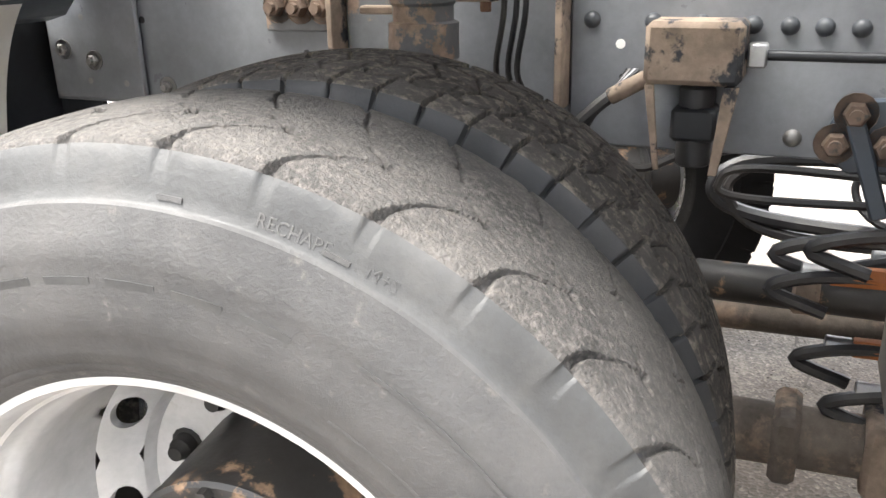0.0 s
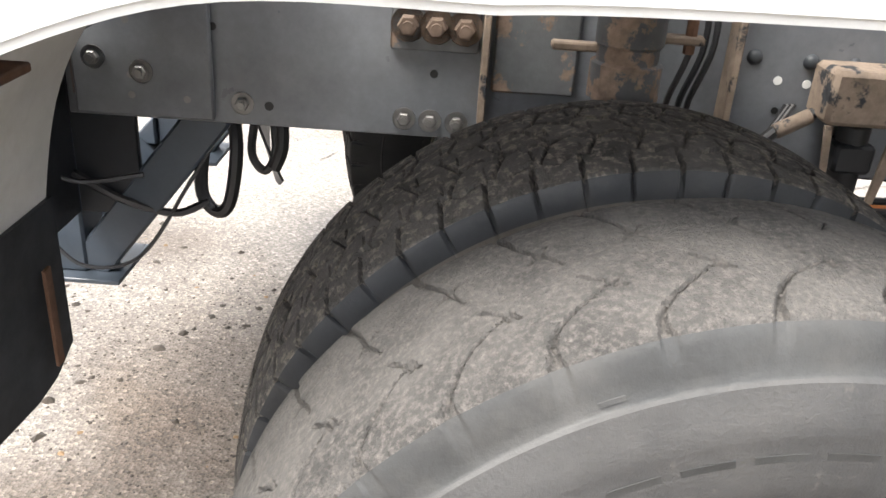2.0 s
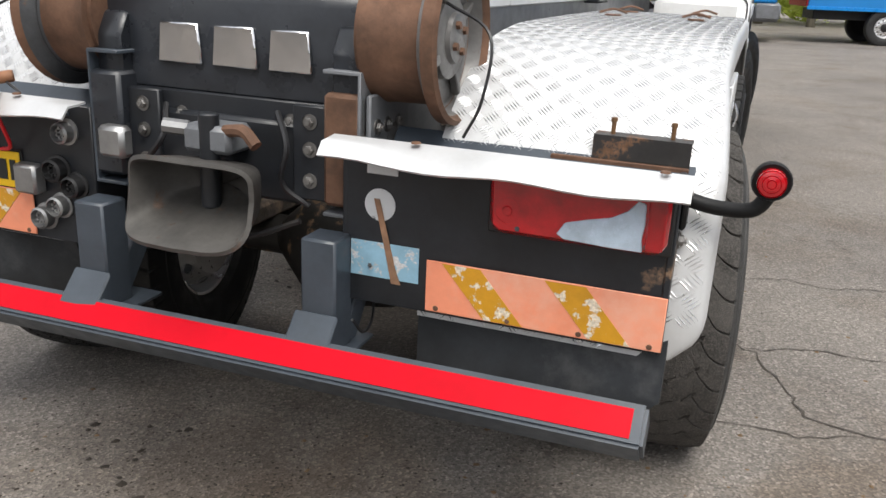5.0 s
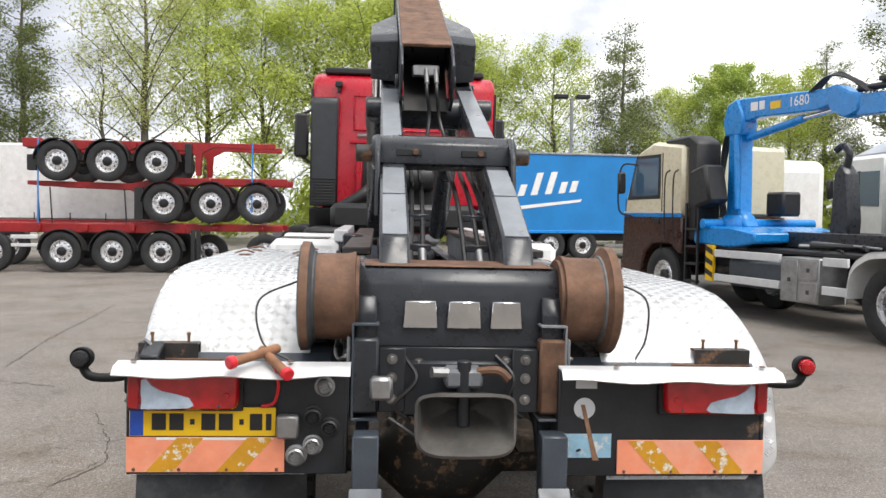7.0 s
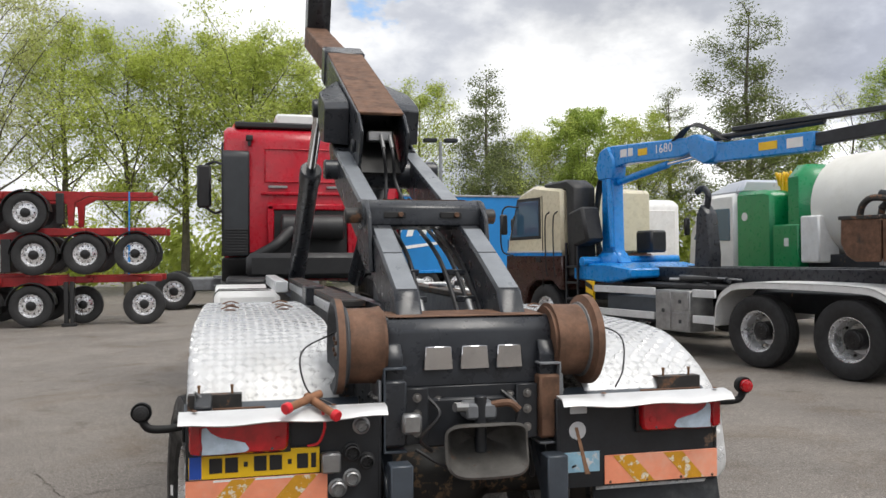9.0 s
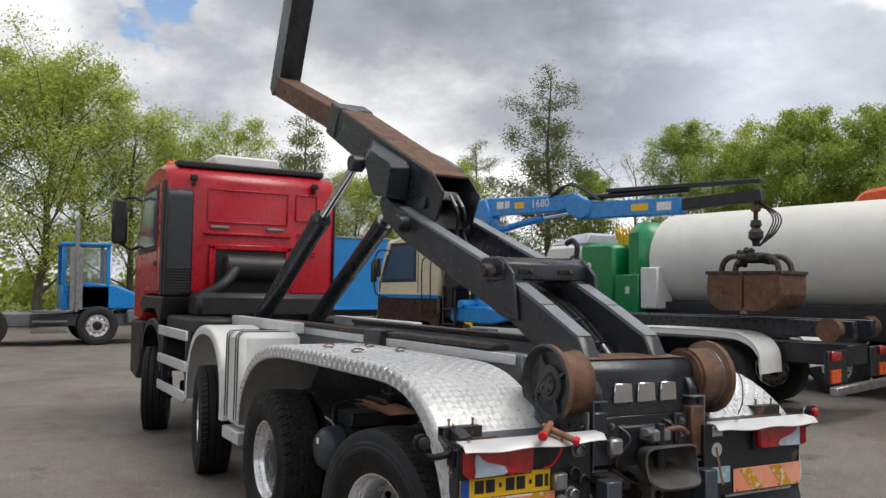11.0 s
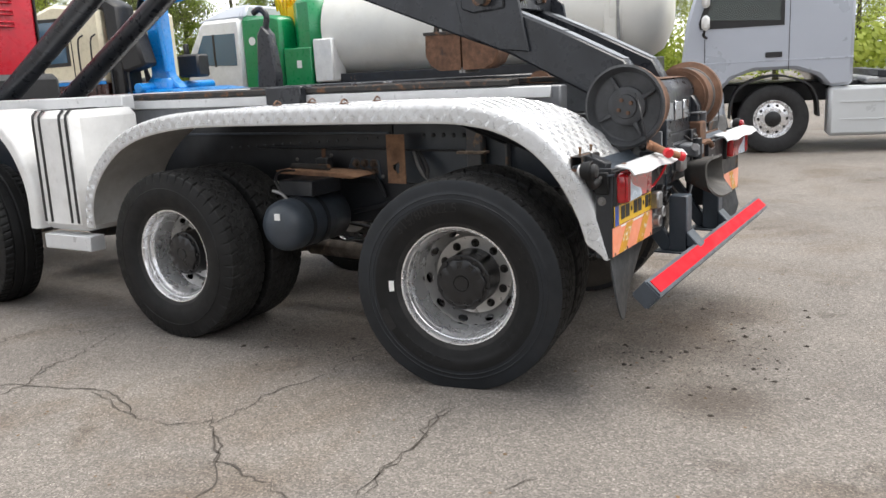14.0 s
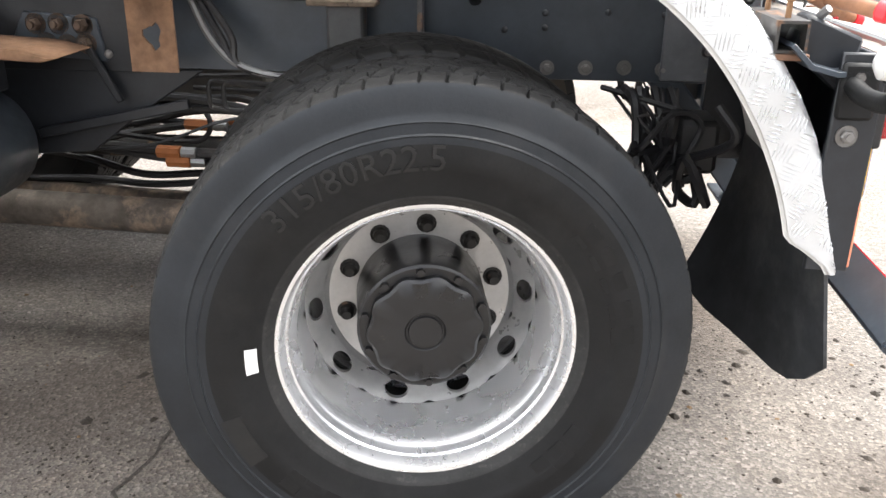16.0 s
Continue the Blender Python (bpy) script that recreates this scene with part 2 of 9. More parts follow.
M["print_white"] = material("white_print", (0.78, 0.78, 0.76), 0.5, vary=0.08, bump=0.0)
M["red_tape"] = material("red_reflective_tape", (0.58, 0.0012, 0.012), 0.5, vary=0.10, scale=3, bump=0.03, sheen_dirt=(0.45, 0.002, 0.01), dirt_at=0.66)
M["red_tape"].node_tree.nodes["Principled BSDF"].inputs["Specular IOR Level"].default_value = 0.12
M["chrome"] = material("polished_chrome", (0.70, 0.70, 0.71), 0.12, metal=1.0, vary=0.12, bump=0.03)
M["steel"] = material("bare_grey_steel", (0.36, 0.36, 0.36), 0.4, metal=0.8, vary=0.25, bump=0.1, over=RUST, over_at=0.68, over_scale=12)
M["bolt"] = material("zinc_bolt", (0.27, 0.26, 0.25), 0.45, metal=0.7, vary=0.3, bump=0.15, over=(0.16, 0.10, 0.06), over_at=0.66, over_scale=30)
M["dark_bolt"] = material("painted_bolt", (0.05, 0.055, 0.062), 0.45, vary=0.3, bump=0.1)
M["hose"] = material("black_hose", (0.018, 0.018, 0.02), 0.45, vary=0.35, grain=200, bump=0.1, sheen_dirt=(0.07, 0.062, 0.055), dirt_at=0.64)
M["brass"] = material("rusty_brass_fitting", (0.20, 0.11, 0.055), 0.5, metal=0.4, vary=0.3, bump=0.2)
M["sticker"] = material("worn_sticker", (0.60, 0.62, 0.63), 0.5, vary=0.1, over=(0.10, 0.10, 0.11), over_at=0.62, over_soft=0.03, over_scale=22)
M["sticker_blue"] = material("worn_blue_sticker", (0.30, 0.52, 0.66), 0.5, vary=0.2, over=(0.6, 0.6, 0.6), over_at=0.55, over_soft=0.03, over_scale=28)
M["red_cap"] = material("red_plastic_cap", (0.62, 0.02, 0.03), 0.35, vary=0.1, bump=0.03)
M["wood"] = material("worn_brown_handle", (0.26, 0.12, 0.06), 0.7, vary=0.35, scale=14, bump=0.3)
M["glass"] = glass("vehicle_glass", (0.55, 0.62, 0.60))
M["pane"] = material("sky_reflecting_pane", (0.05, 0.11, 0.17), 0.06, vary=0.05, scale=1.0, bump=0.0, coat=0.6)
M["blue"] = material("blue_crane_paint", (0.006, 0.225, 0.62), 0.3, vary=0.12, bump=0.03, coat=0.3, over=(0.05, 0.05, 0.05), over_at=0.74, over_scale=6)
M["blue_trailer"] = material("blue_curtain", (0.008, 0.195, 0.52), 0.5, vary=0.1, scale=1.2, bump=0.05)
M["cream"] = material("cream_cab_paint", (0.68, 0.62, 0.45), 0.3, vary=0.06, bump=0.02, coat=0.3)
M["brown"] = material("dark_brown_cab_paint", (0.045, 0.016, 0.012), 0.3, vary=0.2, bump=0.02, coat=0.3)
M["green"] = material("green_cab_paint", (0.0, 0.22, 0.07), 0.32, vary=0.1, bump=0.02, coat=0.3)
M["tank_white"] = material("off_white_tank", (0.72, 0.71, 0.66), 0.38, vary=0.06, scale=1.5, bump=0.03, sheen_dirt=(0.60, 0.58, 0.52), dirt_at=0.62)
M["orange_cab"] = material("orange_cab_paint", (0.70, 0.09, 0.015), 0.3, vary=0.1, bump=0.02)
M["silver"] = material("silver_blue_cab_paint", (0.44, 0.47, 0.53), 0.33, metal=0.15, vary=0.03, scale=1.0, bump=0.0, coat=0.3)
M["silver_skirt"] = material("pale_silver_skirt_paint", (0.60, 0.62, 0.63), 0.35, metal=0.1, vary=0.05, scale=1.0, bump=0.0)
M["chassis_red"] = material("dark_red_trailer_paint", (0.30, 0.012, 0.014), 0.42, vary=0.25, bump=0.06, over=(0.08, 0.03, 0.025), over_at=0.7, over_scale=4)
M["far_rubber"] = material("far_black_rubber", (0.02, 0.02, 0.021), 0.7, vary=0.25, bump=0.0)
M["bark"] = material("grey_green_bark", (0.13, 0.115, 0.085), 0.9, vary=0.35, scale=4, grain=30, bump=0.5, dist=0.02)
M["hedge_ground"] = material("rough_grass", (0.06, 0.09, 0.025), 0.9, vary=0.4, bump=0.3)


def leaf_material(name, a, b):
    m = bpy.data.materials.new(name)
    m.use_nodes = True
    nt = m.node_tree
    bsdf = nt.nodes["Principled BSDF"]
    geo = nt.nodes.new("ShaderNodeNewGeometry")
    ramp = nt.nodes.new("ShaderNodeValToRGB")
    ramp.color_ramp.elements[0].color, ramp.color_ramp.elements[1].color = (*a, 1), (*b, 1)
    nt.links.new(geo.outputs["Random Per Island"], ramp.inputs[0])
    nt.links.new(ramp.outputs[0], bsdf.inputs["Base Color"])
    bsdf.inputs["Roughness"].default_value = 0.6
    through_leaf = nt.nodes.new("ShaderNodeBsdfTranslucent")
    nt.links.new(ramp.outputs[0], through_leaf.inputs["Color"])
    both = nt.nodes.new("ShaderNodeMixShader")
    both.inputs[0].default_value = 0.5
    nt.links.new(bsdf.outputs[0], both.inputs[1])
    nt.links.new(through_leaf.outputs[0], both.inputs[2])
    nt.links.new(both.outputs[0], nt.nodes["Material Output"].inputs["Surface"])
    return m


M["leaf_fresh"] = leaf_material("spring_green_leaves", (0.30, 0.37, 0.05), (0.60, 0.66, 0.16))
M["leaf_deep"] = leaf_material("deep_green_leaves", (0.21, 0.29, 0.045), (0.50, 0.60, 0.13))
M["leaf_pale"] = leaf_material("pale_budding_leaves", (0.40, 0.43, 0.14), (0.66, 0.68, 0.30))
M["leaf_dark"] = leaf_material("dark_pine_needles", (0.11, 0.14, 0.05), (0.28, 0.32, 0.12))


def asphalt_material():
    m = bpy.data.materials.new("old_asphalt")
    m.use_nodes = True
    nt = m.node_tree
    L, N = nt.links.new, nt.nodes.new
    bsdf = nt.nodes["Principled BSDF"]
    co = N("ShaderNodeTexCoord")

    def tex(kind, **kw):
        n = N(kind)
        for k, v in kw.items():
            n.inputs[k].default_value = v
        L(co.outputs["Object"], n.inputs["Vector"])
        return n

    def ramp(fac, stops):
        r = N("ShaderNodeValToRGB")
        while len(r.color_ramp.elements) < len(stops):
            r.color_ramp.elements.new(0.5)
        for e, (p, c) in zip(r.color_ramp.elements, stops):
            e.position, e.color = p, (*c, 1)
        L(fac, r.inputs[0])
        return r.outputs[0]

    def blend(kind, fac, a, b):
        x = N("ShaderNodeMix")
        x.data_type, x.blend_type = "RGBA", kind
        for s, v in (("Factor", fac), ("A", a), ("B", b)):
            if isinstance(v, float):
                x.inputs[s].default_value = v
            elif isinstance(v, tuple):
                x.inputs[s].default_value = v
            else:
                L(v, x.inputs[s])
        return x.outputs["Result"]

    stones = tex("ShaderNodeTexVoronoi", Scale=120.0)
    sand = tex("ShaderNodeTexNoise", Scale=160.0, Detail=5.0, Roughness=0.7)
    patch = tex("ShaderNodeTexNoise", Scale=0.55, Detail=8.0, Roughness=0.62)
    spots = tex("ShaderNodeTexNoise", Scale=5.5, Detail=8.0, Roughness=0.72)
    base = ramp(stones.outputs["Color"], [(0.0, (0.130, 0.118, 0.106)), (0.5, (0.222, 0.201, 0.181)), (0.8, (0.320, 0.290, 0.262)), (1.0, (0.50, 0.455, 0.41))])
    base = blend("MULTIPLY", 0.65, base, ramp(sand.outputs["Fac"], [(0.3, (0.45, 0.44, 0.43)), (0.7, (1.0, 1.0, 1.0))]))
    base = blend("MULTIPLY", 0.8, base, ramp(patch.outputs["Fac"], [(0.32, (0.66, 0.65, 0.65)), (0.62, (1.0, 0.99, 0.97))]))
    base = blend("MIX", ramp(spots.outputs["Fac"], [(0.64, (0.0, 0.0, 0.0)), (0.76, (0.55, 0.55, 0.55))]), base, (0.045, 0.038, 0.032, 1.0))
    silt = tex("ShaderNodeTexNoise", Scale=0.9, Detail=7.0, Roughness=0.65, Distortion=0.6)
    base = blend("MULTIPLY", ramp(silt.outputs["Fac"], [(0.50, (0.0, 0.0, 0.0)), (0.68, (0.85, 0.85, 0.85))]), base, (0.74, 0.655, 0.57, 1.0))
    damp = tex("ShaderNodeTexNoise", Scale=1.7, Detail=10.0, Roughness=0.74)
    base = blend("MULTIPLY", ramp(damp.outputs["Fac"], [(0.57, (0.0, 0.0, 0.0)), (0.66, (0.7, 0.7, 0.7))]), base, (0.50, 0.46, 0.42, 1.0))
    grit = tex("ShaderNodeTexNoise", Scale=26.0, Detail=6.0, Roughness=0.75)
    base = blend("MIX", ramp(grit.outputs["Fac"], [(0.63, (0.0, 0.0, 0.0)), (0.72, (0.42, 0.42, 0.42))]), base, (0.06, 0.05, 0.042, 1.0))
    base = blend("MIX", ramp(grit.outputs["Fac"], [(0.29, (0.40, 0.40, 0.40)), (0.36, (0.0, 0.0, 0.0))]), base, (0.47, 0.43, 0.39, 1.0))
    # damp oil-dark stains round the rear axles, plain darkening under the truck's middle
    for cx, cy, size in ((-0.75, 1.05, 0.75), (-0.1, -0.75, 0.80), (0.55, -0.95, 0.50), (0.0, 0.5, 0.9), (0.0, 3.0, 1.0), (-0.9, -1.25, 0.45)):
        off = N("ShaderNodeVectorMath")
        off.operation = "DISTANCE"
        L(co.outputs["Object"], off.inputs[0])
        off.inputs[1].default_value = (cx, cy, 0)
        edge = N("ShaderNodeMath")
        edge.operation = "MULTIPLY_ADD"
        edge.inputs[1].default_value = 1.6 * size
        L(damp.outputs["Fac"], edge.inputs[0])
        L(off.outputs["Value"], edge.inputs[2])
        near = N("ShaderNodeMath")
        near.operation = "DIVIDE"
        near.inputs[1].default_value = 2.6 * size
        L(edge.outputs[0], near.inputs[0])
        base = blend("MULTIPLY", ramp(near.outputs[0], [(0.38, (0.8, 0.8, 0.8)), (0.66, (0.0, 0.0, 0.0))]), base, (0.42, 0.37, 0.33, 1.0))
    L(base, bsdf.inputs["Base Color"])
    bsdf.inputs["Roughness"].default_value = 0.85
    bump = N("ShaderNodeBump")
    bump.inputs["Strength"].default_value, bump.inputs["Distance"].default_value = 0.6, 0.004
    L(stones.outputs["Distance"], bump.inputs["Height"])
    bump2 = N("ShaderNodeBump")
    bump2.inputs["Strength"].default_value, bump2.inputs["Distance"].default_value = 0.4, 0.003
    L(sand.outputs["Fac"], bump2.inputs["Height"])
    L(bump.outputs[0], bump2.inputs["Normal"])
    L(bump2.outputs[0], bsdf.inputs["Normal"])
    return m


M["asphalt"] = asphalt_material()
M["crack"] = material("dark_crack_fill", (0.075, 0.064, 0.054), 0.95, vary=0.3, grain=90, bump=0.2)
M["toolbox_grey"] = material("brown_grey_box_paint", (0.20, 0.185, 0.165), 0.55, vary=0.15, bump=0.06, sheen_dirt=(0.12, 0.10, 0.085), dirt_at=0.6)
M["mud_plate"] = material("mud_caked_steel", (0.28, 0.215, 0.165), 0.92, vary=0.4, scale=16, bump=0.6, over=(0.035, 0.037, 0.042), over_at=0.545, over_soft=0.05, over_scale=13)
M["mud_frame"] = material("mud_streaked_frame_steel", (0.115, 0.118, 0.122), 0.5, vary=0.3, bump=0.3, over=(0.25, 0.18, 0.135), over_at=0.53, over_soft=0.03, over_scale=9)
M["mud_axle"] = material("mudded_axle", (0.115, 0.096, 0.080), 0.85, vary=0.5, scale=11, bump=0.6, over=(0.24, 0.175, 0.13), over_at=0.5, over_soft=0.1, over_scale=7)
M["rubber_letter"] = material("raised_black_rubber", (0.006, 0.006, 0.006), 0.62, vary=0.3, bump=0.1)
M["nut"] = material("grimy_wheel_nut", (0.022, 0.02, 0.018), 0.6, metal=0.3, vary=0.4, bump=0.2, over=(0.09, 0.055, 0.035), over_at=0.64, over_scale=20)
M["jaw"] = material("dusty_coupling_steel", (0.085, 0.080, 0.074), 0.6, metal=0.3, vary=0.35, bump=0.2, over=(0.09, 0.06, 0.045), over_at=0.6, over_scale=9)
M["coupling"] = material("orange_rusted_coupling", (0.42, 0.15, 0.05), 0.6, metal=0.2, vary=0.3, bump=0.2)
M["dirt"] = material("damp_dirt_crumbs", (0.035, 0.027, 0.02), 0.9, vary=0.5, bump=0.3)
M["leaf_litter"] = material("dry_leaf_bits", (0.16, 0.10, 0.05), 0.8, vary=0.4, bump=0.1)
# Dusty disc, darkened further for the shade deep inside the rim.
M["rim_disc"] = material("dusty_shaded_silver_disc", (0.46, 0.455, 0.445), 0.34, metal=0.6, vary=0.15, scale=8, bump=0.05, over=(0.10, 0.088, 0.075), over_at=0.68, over_soft=0.10, over_scale=10)
# Tyre shoulder band: the chamfer's weaker light put into a darker rubber colour.
M["rubber_band"] = material("shaded_shoulder_rubber", (0.036, 0.036, 0.035), 0.6, vary=0.35, scale=9, grain=150, bump=0.4, sheen_dirt=(0.065, 0.061, 0.056), dirt_at=0.60)
M["rubber_shoulder"] = material("slate_shoulder_rubber", (0.013, 0.014, 0.016), 0.6, vary=0.35, scale=8, grain=150, bump=0.3, sheen_dirt=(0.04, 0.037, 0.034), dirt_at=0.62)
M["rust_bolt"] = material("rust_brown_bolt", (0.15, 0.105, 0.078), 0.8, vary=0.4, scale=20, bump=0.3, over=(0.06, 0.055, 0.05), over_at=0.6, over_scale=25)
M["roller_face"] = material("scuffed_grey_roller_face", (0.17, 0.165, 0.16), 0.42, metal=0.35, vary=0.35, scale=9, bump=0.15, over=(0.10, 0.06, 0.04), over_at=0.60, over_soft=0.1, over_scale=8)
M["rubber_muddy"] = material("mud_brown_sidewall_rubber", (0.085, 0.073, 0.062), 0.85, vary=0.3, scale=5, grain=150, bump=0.3, sheen_dirt=(0.05, 0.046, 0.042), dirt_at=0.58)
M["rusty_dark"] = material("dark_steel_with_rust", (0.030, 0.027, 0.025), 0.55, vary=0.4, bump=0.3, over=(0.17, 0.09, 0.05), over_at=0.54, over_soft=0.06, over_scale=12)

# ---- mesh helpers ----
def to_object(name, bm, mat, parent=None, label="", smooth=38, kind=""):
    me = bpy.data.meshes.new(name)
    bm.to_mesh(me)
    bm.free()
    for one in mat if isinstance(mat, (list, tuple)) else (mat,):
        me.materials.append(M[one] if isinstance(one, str) else one)
    me.shade_smooth()
    me.set_sharp_from_angle(angle=radians(smooth))
    ob = new(name, me)
    if parent:
        ob.parent = parent
    return tagged(ob, label, kind=kind)


def part(name, bm, mat, parent, label="", smooth=38, kind=""):
    return to_object(name, bm, mat, parent, label, smooth, kind)


def put(name, mesh, parent, m=None, label=""):
    ob = new(name, mesh)
    ob.parent = parent
    if m is not None:
        ob.matrix_basis = m
    return tagged(ob, label)


def group(name, label, category, m=None, set_name=""):
    ob = new(name)
    ob.empty_display_size = 0.3
    if m is not None:
        ob.matrix_basis = m
    return tagged(ob, label, category, set_name)


def sub(name, parent, m=None, label=""):
    ob = new(name)
    ob.parent = parent
    ob.empty_display_size = 0.1
    if m is not None:
        ob.matrix_basis = m
    return tagged(ob, label)


def join(bm, other, m=None):
    if m is not None:
        bmesh.ops.transform(other, matrix=m, verts=other.verts)
    me = bpy.data.meshes.new("tmp")
    other.to_mesh(me)
    other.free()
    bm.from_mesh(me)
    bpy.data.meshes.remove(me)
    return bm


def box(c, s, bevel=0.006, m=None, bm=None, seg=1):
    """A box with broken edges: centre, size."""
    b = bmesh.new()
    bmesh.ops.create_cube(b, size=1.0)
    bmesh.ops.scale(b, vec=s, verts=b.verts)
    bv = min(bevel, min(s) * 0.45)
    if bv > 0:
        bmesh.ops.bevel(b, geom=b.edges[:], offset=bv, segments=seg, affect="EDGES", profile=0.5)
    bmesh.ops.translate(b, vec=c, verts=b.verts)
    if m is not None:
        bmesh.ops.transform(b, matrix=m, verts=b.verts)
    return b if bm is None else join(bm, b)


def span(x0, x1, y0, y1, z0, z1, bevel=0.006, bm=None, m=None):
    return box(((x0 + x1) / 2, (y0 + y1) / 2, (z0 + z1) / 2), (abs(x1 - x0), abs(y1 - y0), abs(z1 - z0)), bevel, m, bm)


def prism(poly, a, b, axis="x", bevel=0.006, bm=None, m=None):
    """A polygon, pulled along an axis from a to b. For x the polygon is (y, z), for y (x, z), for z (x, y)."""
    t = bmesh.new()
    at = {"x": lambda p, v: (v, p[0], p[1]), "y": lambda p, v: (p[0], v, p[1]), "z": lambda p, v: (p[0], p[1], v)}[axis]
    one, two = [t.verts.new(at(p, a)) for p in poly], [t.verts.new(at(p, b)) for p in poly]
    n = len(poly)
    t.faces.new(one)
    t.faces.new(two[::-1])
    for i in range(n):
        t.faces.new((one[i], two[i], two[(i + 1) % n], one[(i + 1) % n]))
    bmesh.ops.recalc_face_normals(t, faces=t.faces[:])
    if bevel > 0:
        bmesh.ops.bevel(t, geom=t.edges[:], offset=bevel, segments=1, affect="EDGES", clamp_overlap=True)
    if m is not None:
        bmesh.ops.transform(t, matrix=m, verts=t.verts)
    return t if bm is None else join(bm, t)


def loft(one, two, bevel=0.006):
    """A solid between two outlines of as many points."""
    t = bmesh.new()
    a, b = [t.verts.new(p) for p in one], [t.verts.new(p) for p in two]
    n = len(a)
    t.faces.new(a)
    t.faces.new(b[::-1])
    for i in range(n):
        t.faces.new((a[i], b[i], b[(i + 1) % n], a[(i + 1) % n]))
    bmesh.ops.recalc_face_normals(t, faces=t.faces[:])
    bmesh.ops.bevel(t, geom=t.edges[:], offset=bevel, segments=1, affect="EDGES", clamp_overlap=True)
    return t


def turned(profile, n=32, m=None, bm=None, closed=False):
    """A profile of (radius, x) turned round the x axis."""
    t = bmesh.new()
    rings = []
    for r, x in profile:
        if r < 1e-5:
            rings.append([t.verts.new((x, 0, 0))])
        else:
            rings.append([t.verts.new((x, r * math.cos(2 * math.pi * k / n), r * math.sin(2 * math.pi * k / n))) for k in range(n)])
    pairs = list(zip(rings, rings[1:])) + ([(rings[-1], rings[0])] if closed else [])
    for p, q in pairs:
        for k in range(n):
            k2 = (k + 1) % n
            if len(p) == 1 and len(q) > 1:
                t.faces.new((p[0], q[k], q[k2]))
            elif len(q) == 1 and len(p) > 1:
                t.faces.new((p[k], q[0], p[k2]))
            elif len(p) > 1:
                t.faces.new((p[k], q[k], q[k2], p[k2]))
    bmesh.ops.recalc_face_normals(t, faces=t.faces[:])
    if m is not None:
        bmesh.ops.transform(t, matrix=m, verts=t.verts)
    return t if bm is None else join(bm, t)


def along(p, q):
    """The pose that lays the x axis from p towards q."""
    d = Vector(q) - Vector(p)
    return Matrix.Translation(p) @ d.to_track_quat("X", "Z").to_matrix().to_4x4(), d.length


def rod(p, q, r, n=14, bm=None, cap=0.15):
    m, l = along(p, q)
    c = min(r * cap, l * 0.2)
    return turned([(0, 0), (r - c, 0), (r, c), (r, l - c), (r - c, l), (0, l)], n, m, bm)


def tube(points, r, n=8, steps=6, bm=None):
    """A round tube through points, smoothed."""
    pts = [Vector(p) for p in points]
    if len(pts) > 2 and steps > 1:
        ext = [2 * pts[0] - pts[1]] + pts + [2 * pts[-1] - pts[-2]]
        fine = []
        for i in range(1, len(ext) - 2):
            a, b, c, d = ext[i - 1 : i + 3]
            for k in range(steps):
                t = k / steps
                fine.append(0.5 * (2 * b + (c - a) * t + (2 * a - 5 * b + 4 * c - d) * t * t + (3 * b - a - 3 * c + d) * t**3))
        pts = fine + [pts[-1]]
    t = bmesh.new()
    rings, up = [], Vector((0.3, 0.2, 0.93)).normalized()
    for i, p in enumerate(pts):
        d = (pts[min(i + 1, len(pts) - 1)] - pts[max(i - 1, 0)]).normalized()
        side = d.cross(up)
        side = side.normalized() if side.length > 1e-3 else d.orthogonal().normalized()
        up = side.cross(d).normalized()
        rings.append([t.verts.new(p + r * (math.cos(2 * math.pi * k / n) * side + math.sin(2 * math.pi * k / n) * up)) for k in range(n)])
    for a, b in zip(rings, rings[1:]):
        for k in range(n):
            t.faces.new((a[k], a[(k + 1) % n], b[(k + 1) % n], b[k]))
    t.faces.new(rings[0][::-1])
    t.faces.new(rings[-1])
    return t if bm is None else join(bm, t)


def beam(p, q, w, h, bevel=0.006, bm=None):
    """A box beam from p to q in a plane of constant x: w across, h deep."""
    m, l = along(p, q)
    return box((l / 2, 0, 0), (l, w, h), bevel, m, bm)


def sheet(rows, thick, bm=None):
    """A bent plate: rows of points, given thickness along its normals."""
    t = bmesh.new()
    grid = [[t.verts.new(p) for p in row] for row in rows]
    for a, b in zip(grid, grid[1:]):
        for k in range(len(a) - 1):
            t.faces.new((a[k], a[k + 1], b[k + 1], b[k]))
    bmesh.ops.recalc_face_normals(t, faces=t.faces[:])
    bmesh.ops.solidify(t, geom=t.faces[:], thickness=thick)
    return t if bm is None else join(bm, t)


BOLT = None


def bolt_mesh(r=0.013, h=0.012):
    b = turned([(0, h), (r * 0.8, h), (r * 0.95, h * 0.8), (r * 0.95, 0.003)], 6)
    turned([(r * 1.55, 0.003), (r * 1.55, 0.0), (r * 0.5, 0.0)], 14, None, b)
    turned([(0, h * 1.5), (r * 0.5, h * 1.5), (r * 0.5, h)], 10, None, b)
    me = bpy.data.meshes.new("bolt")
    b.to_mesh(me)
    b.free()
    me.materials.append(M["bolt"])
    me.shade_smooth()
    me.set_sharp_from_angle(angle=radians(35))
    return me


def dome_mesh(r=0.014):
    b = turned([(0, r * 0.75), (r * 0.5, r * 0.68), (r * 0.85, r * 0.4), (r, 0.0)], 14)
    me = bpy.data.meshes.new("rivet")
    b.to_mesh(me)
    b.free()
    me.materials.append(M["dark_bolt"])
    me.shade_smooth()
    return me

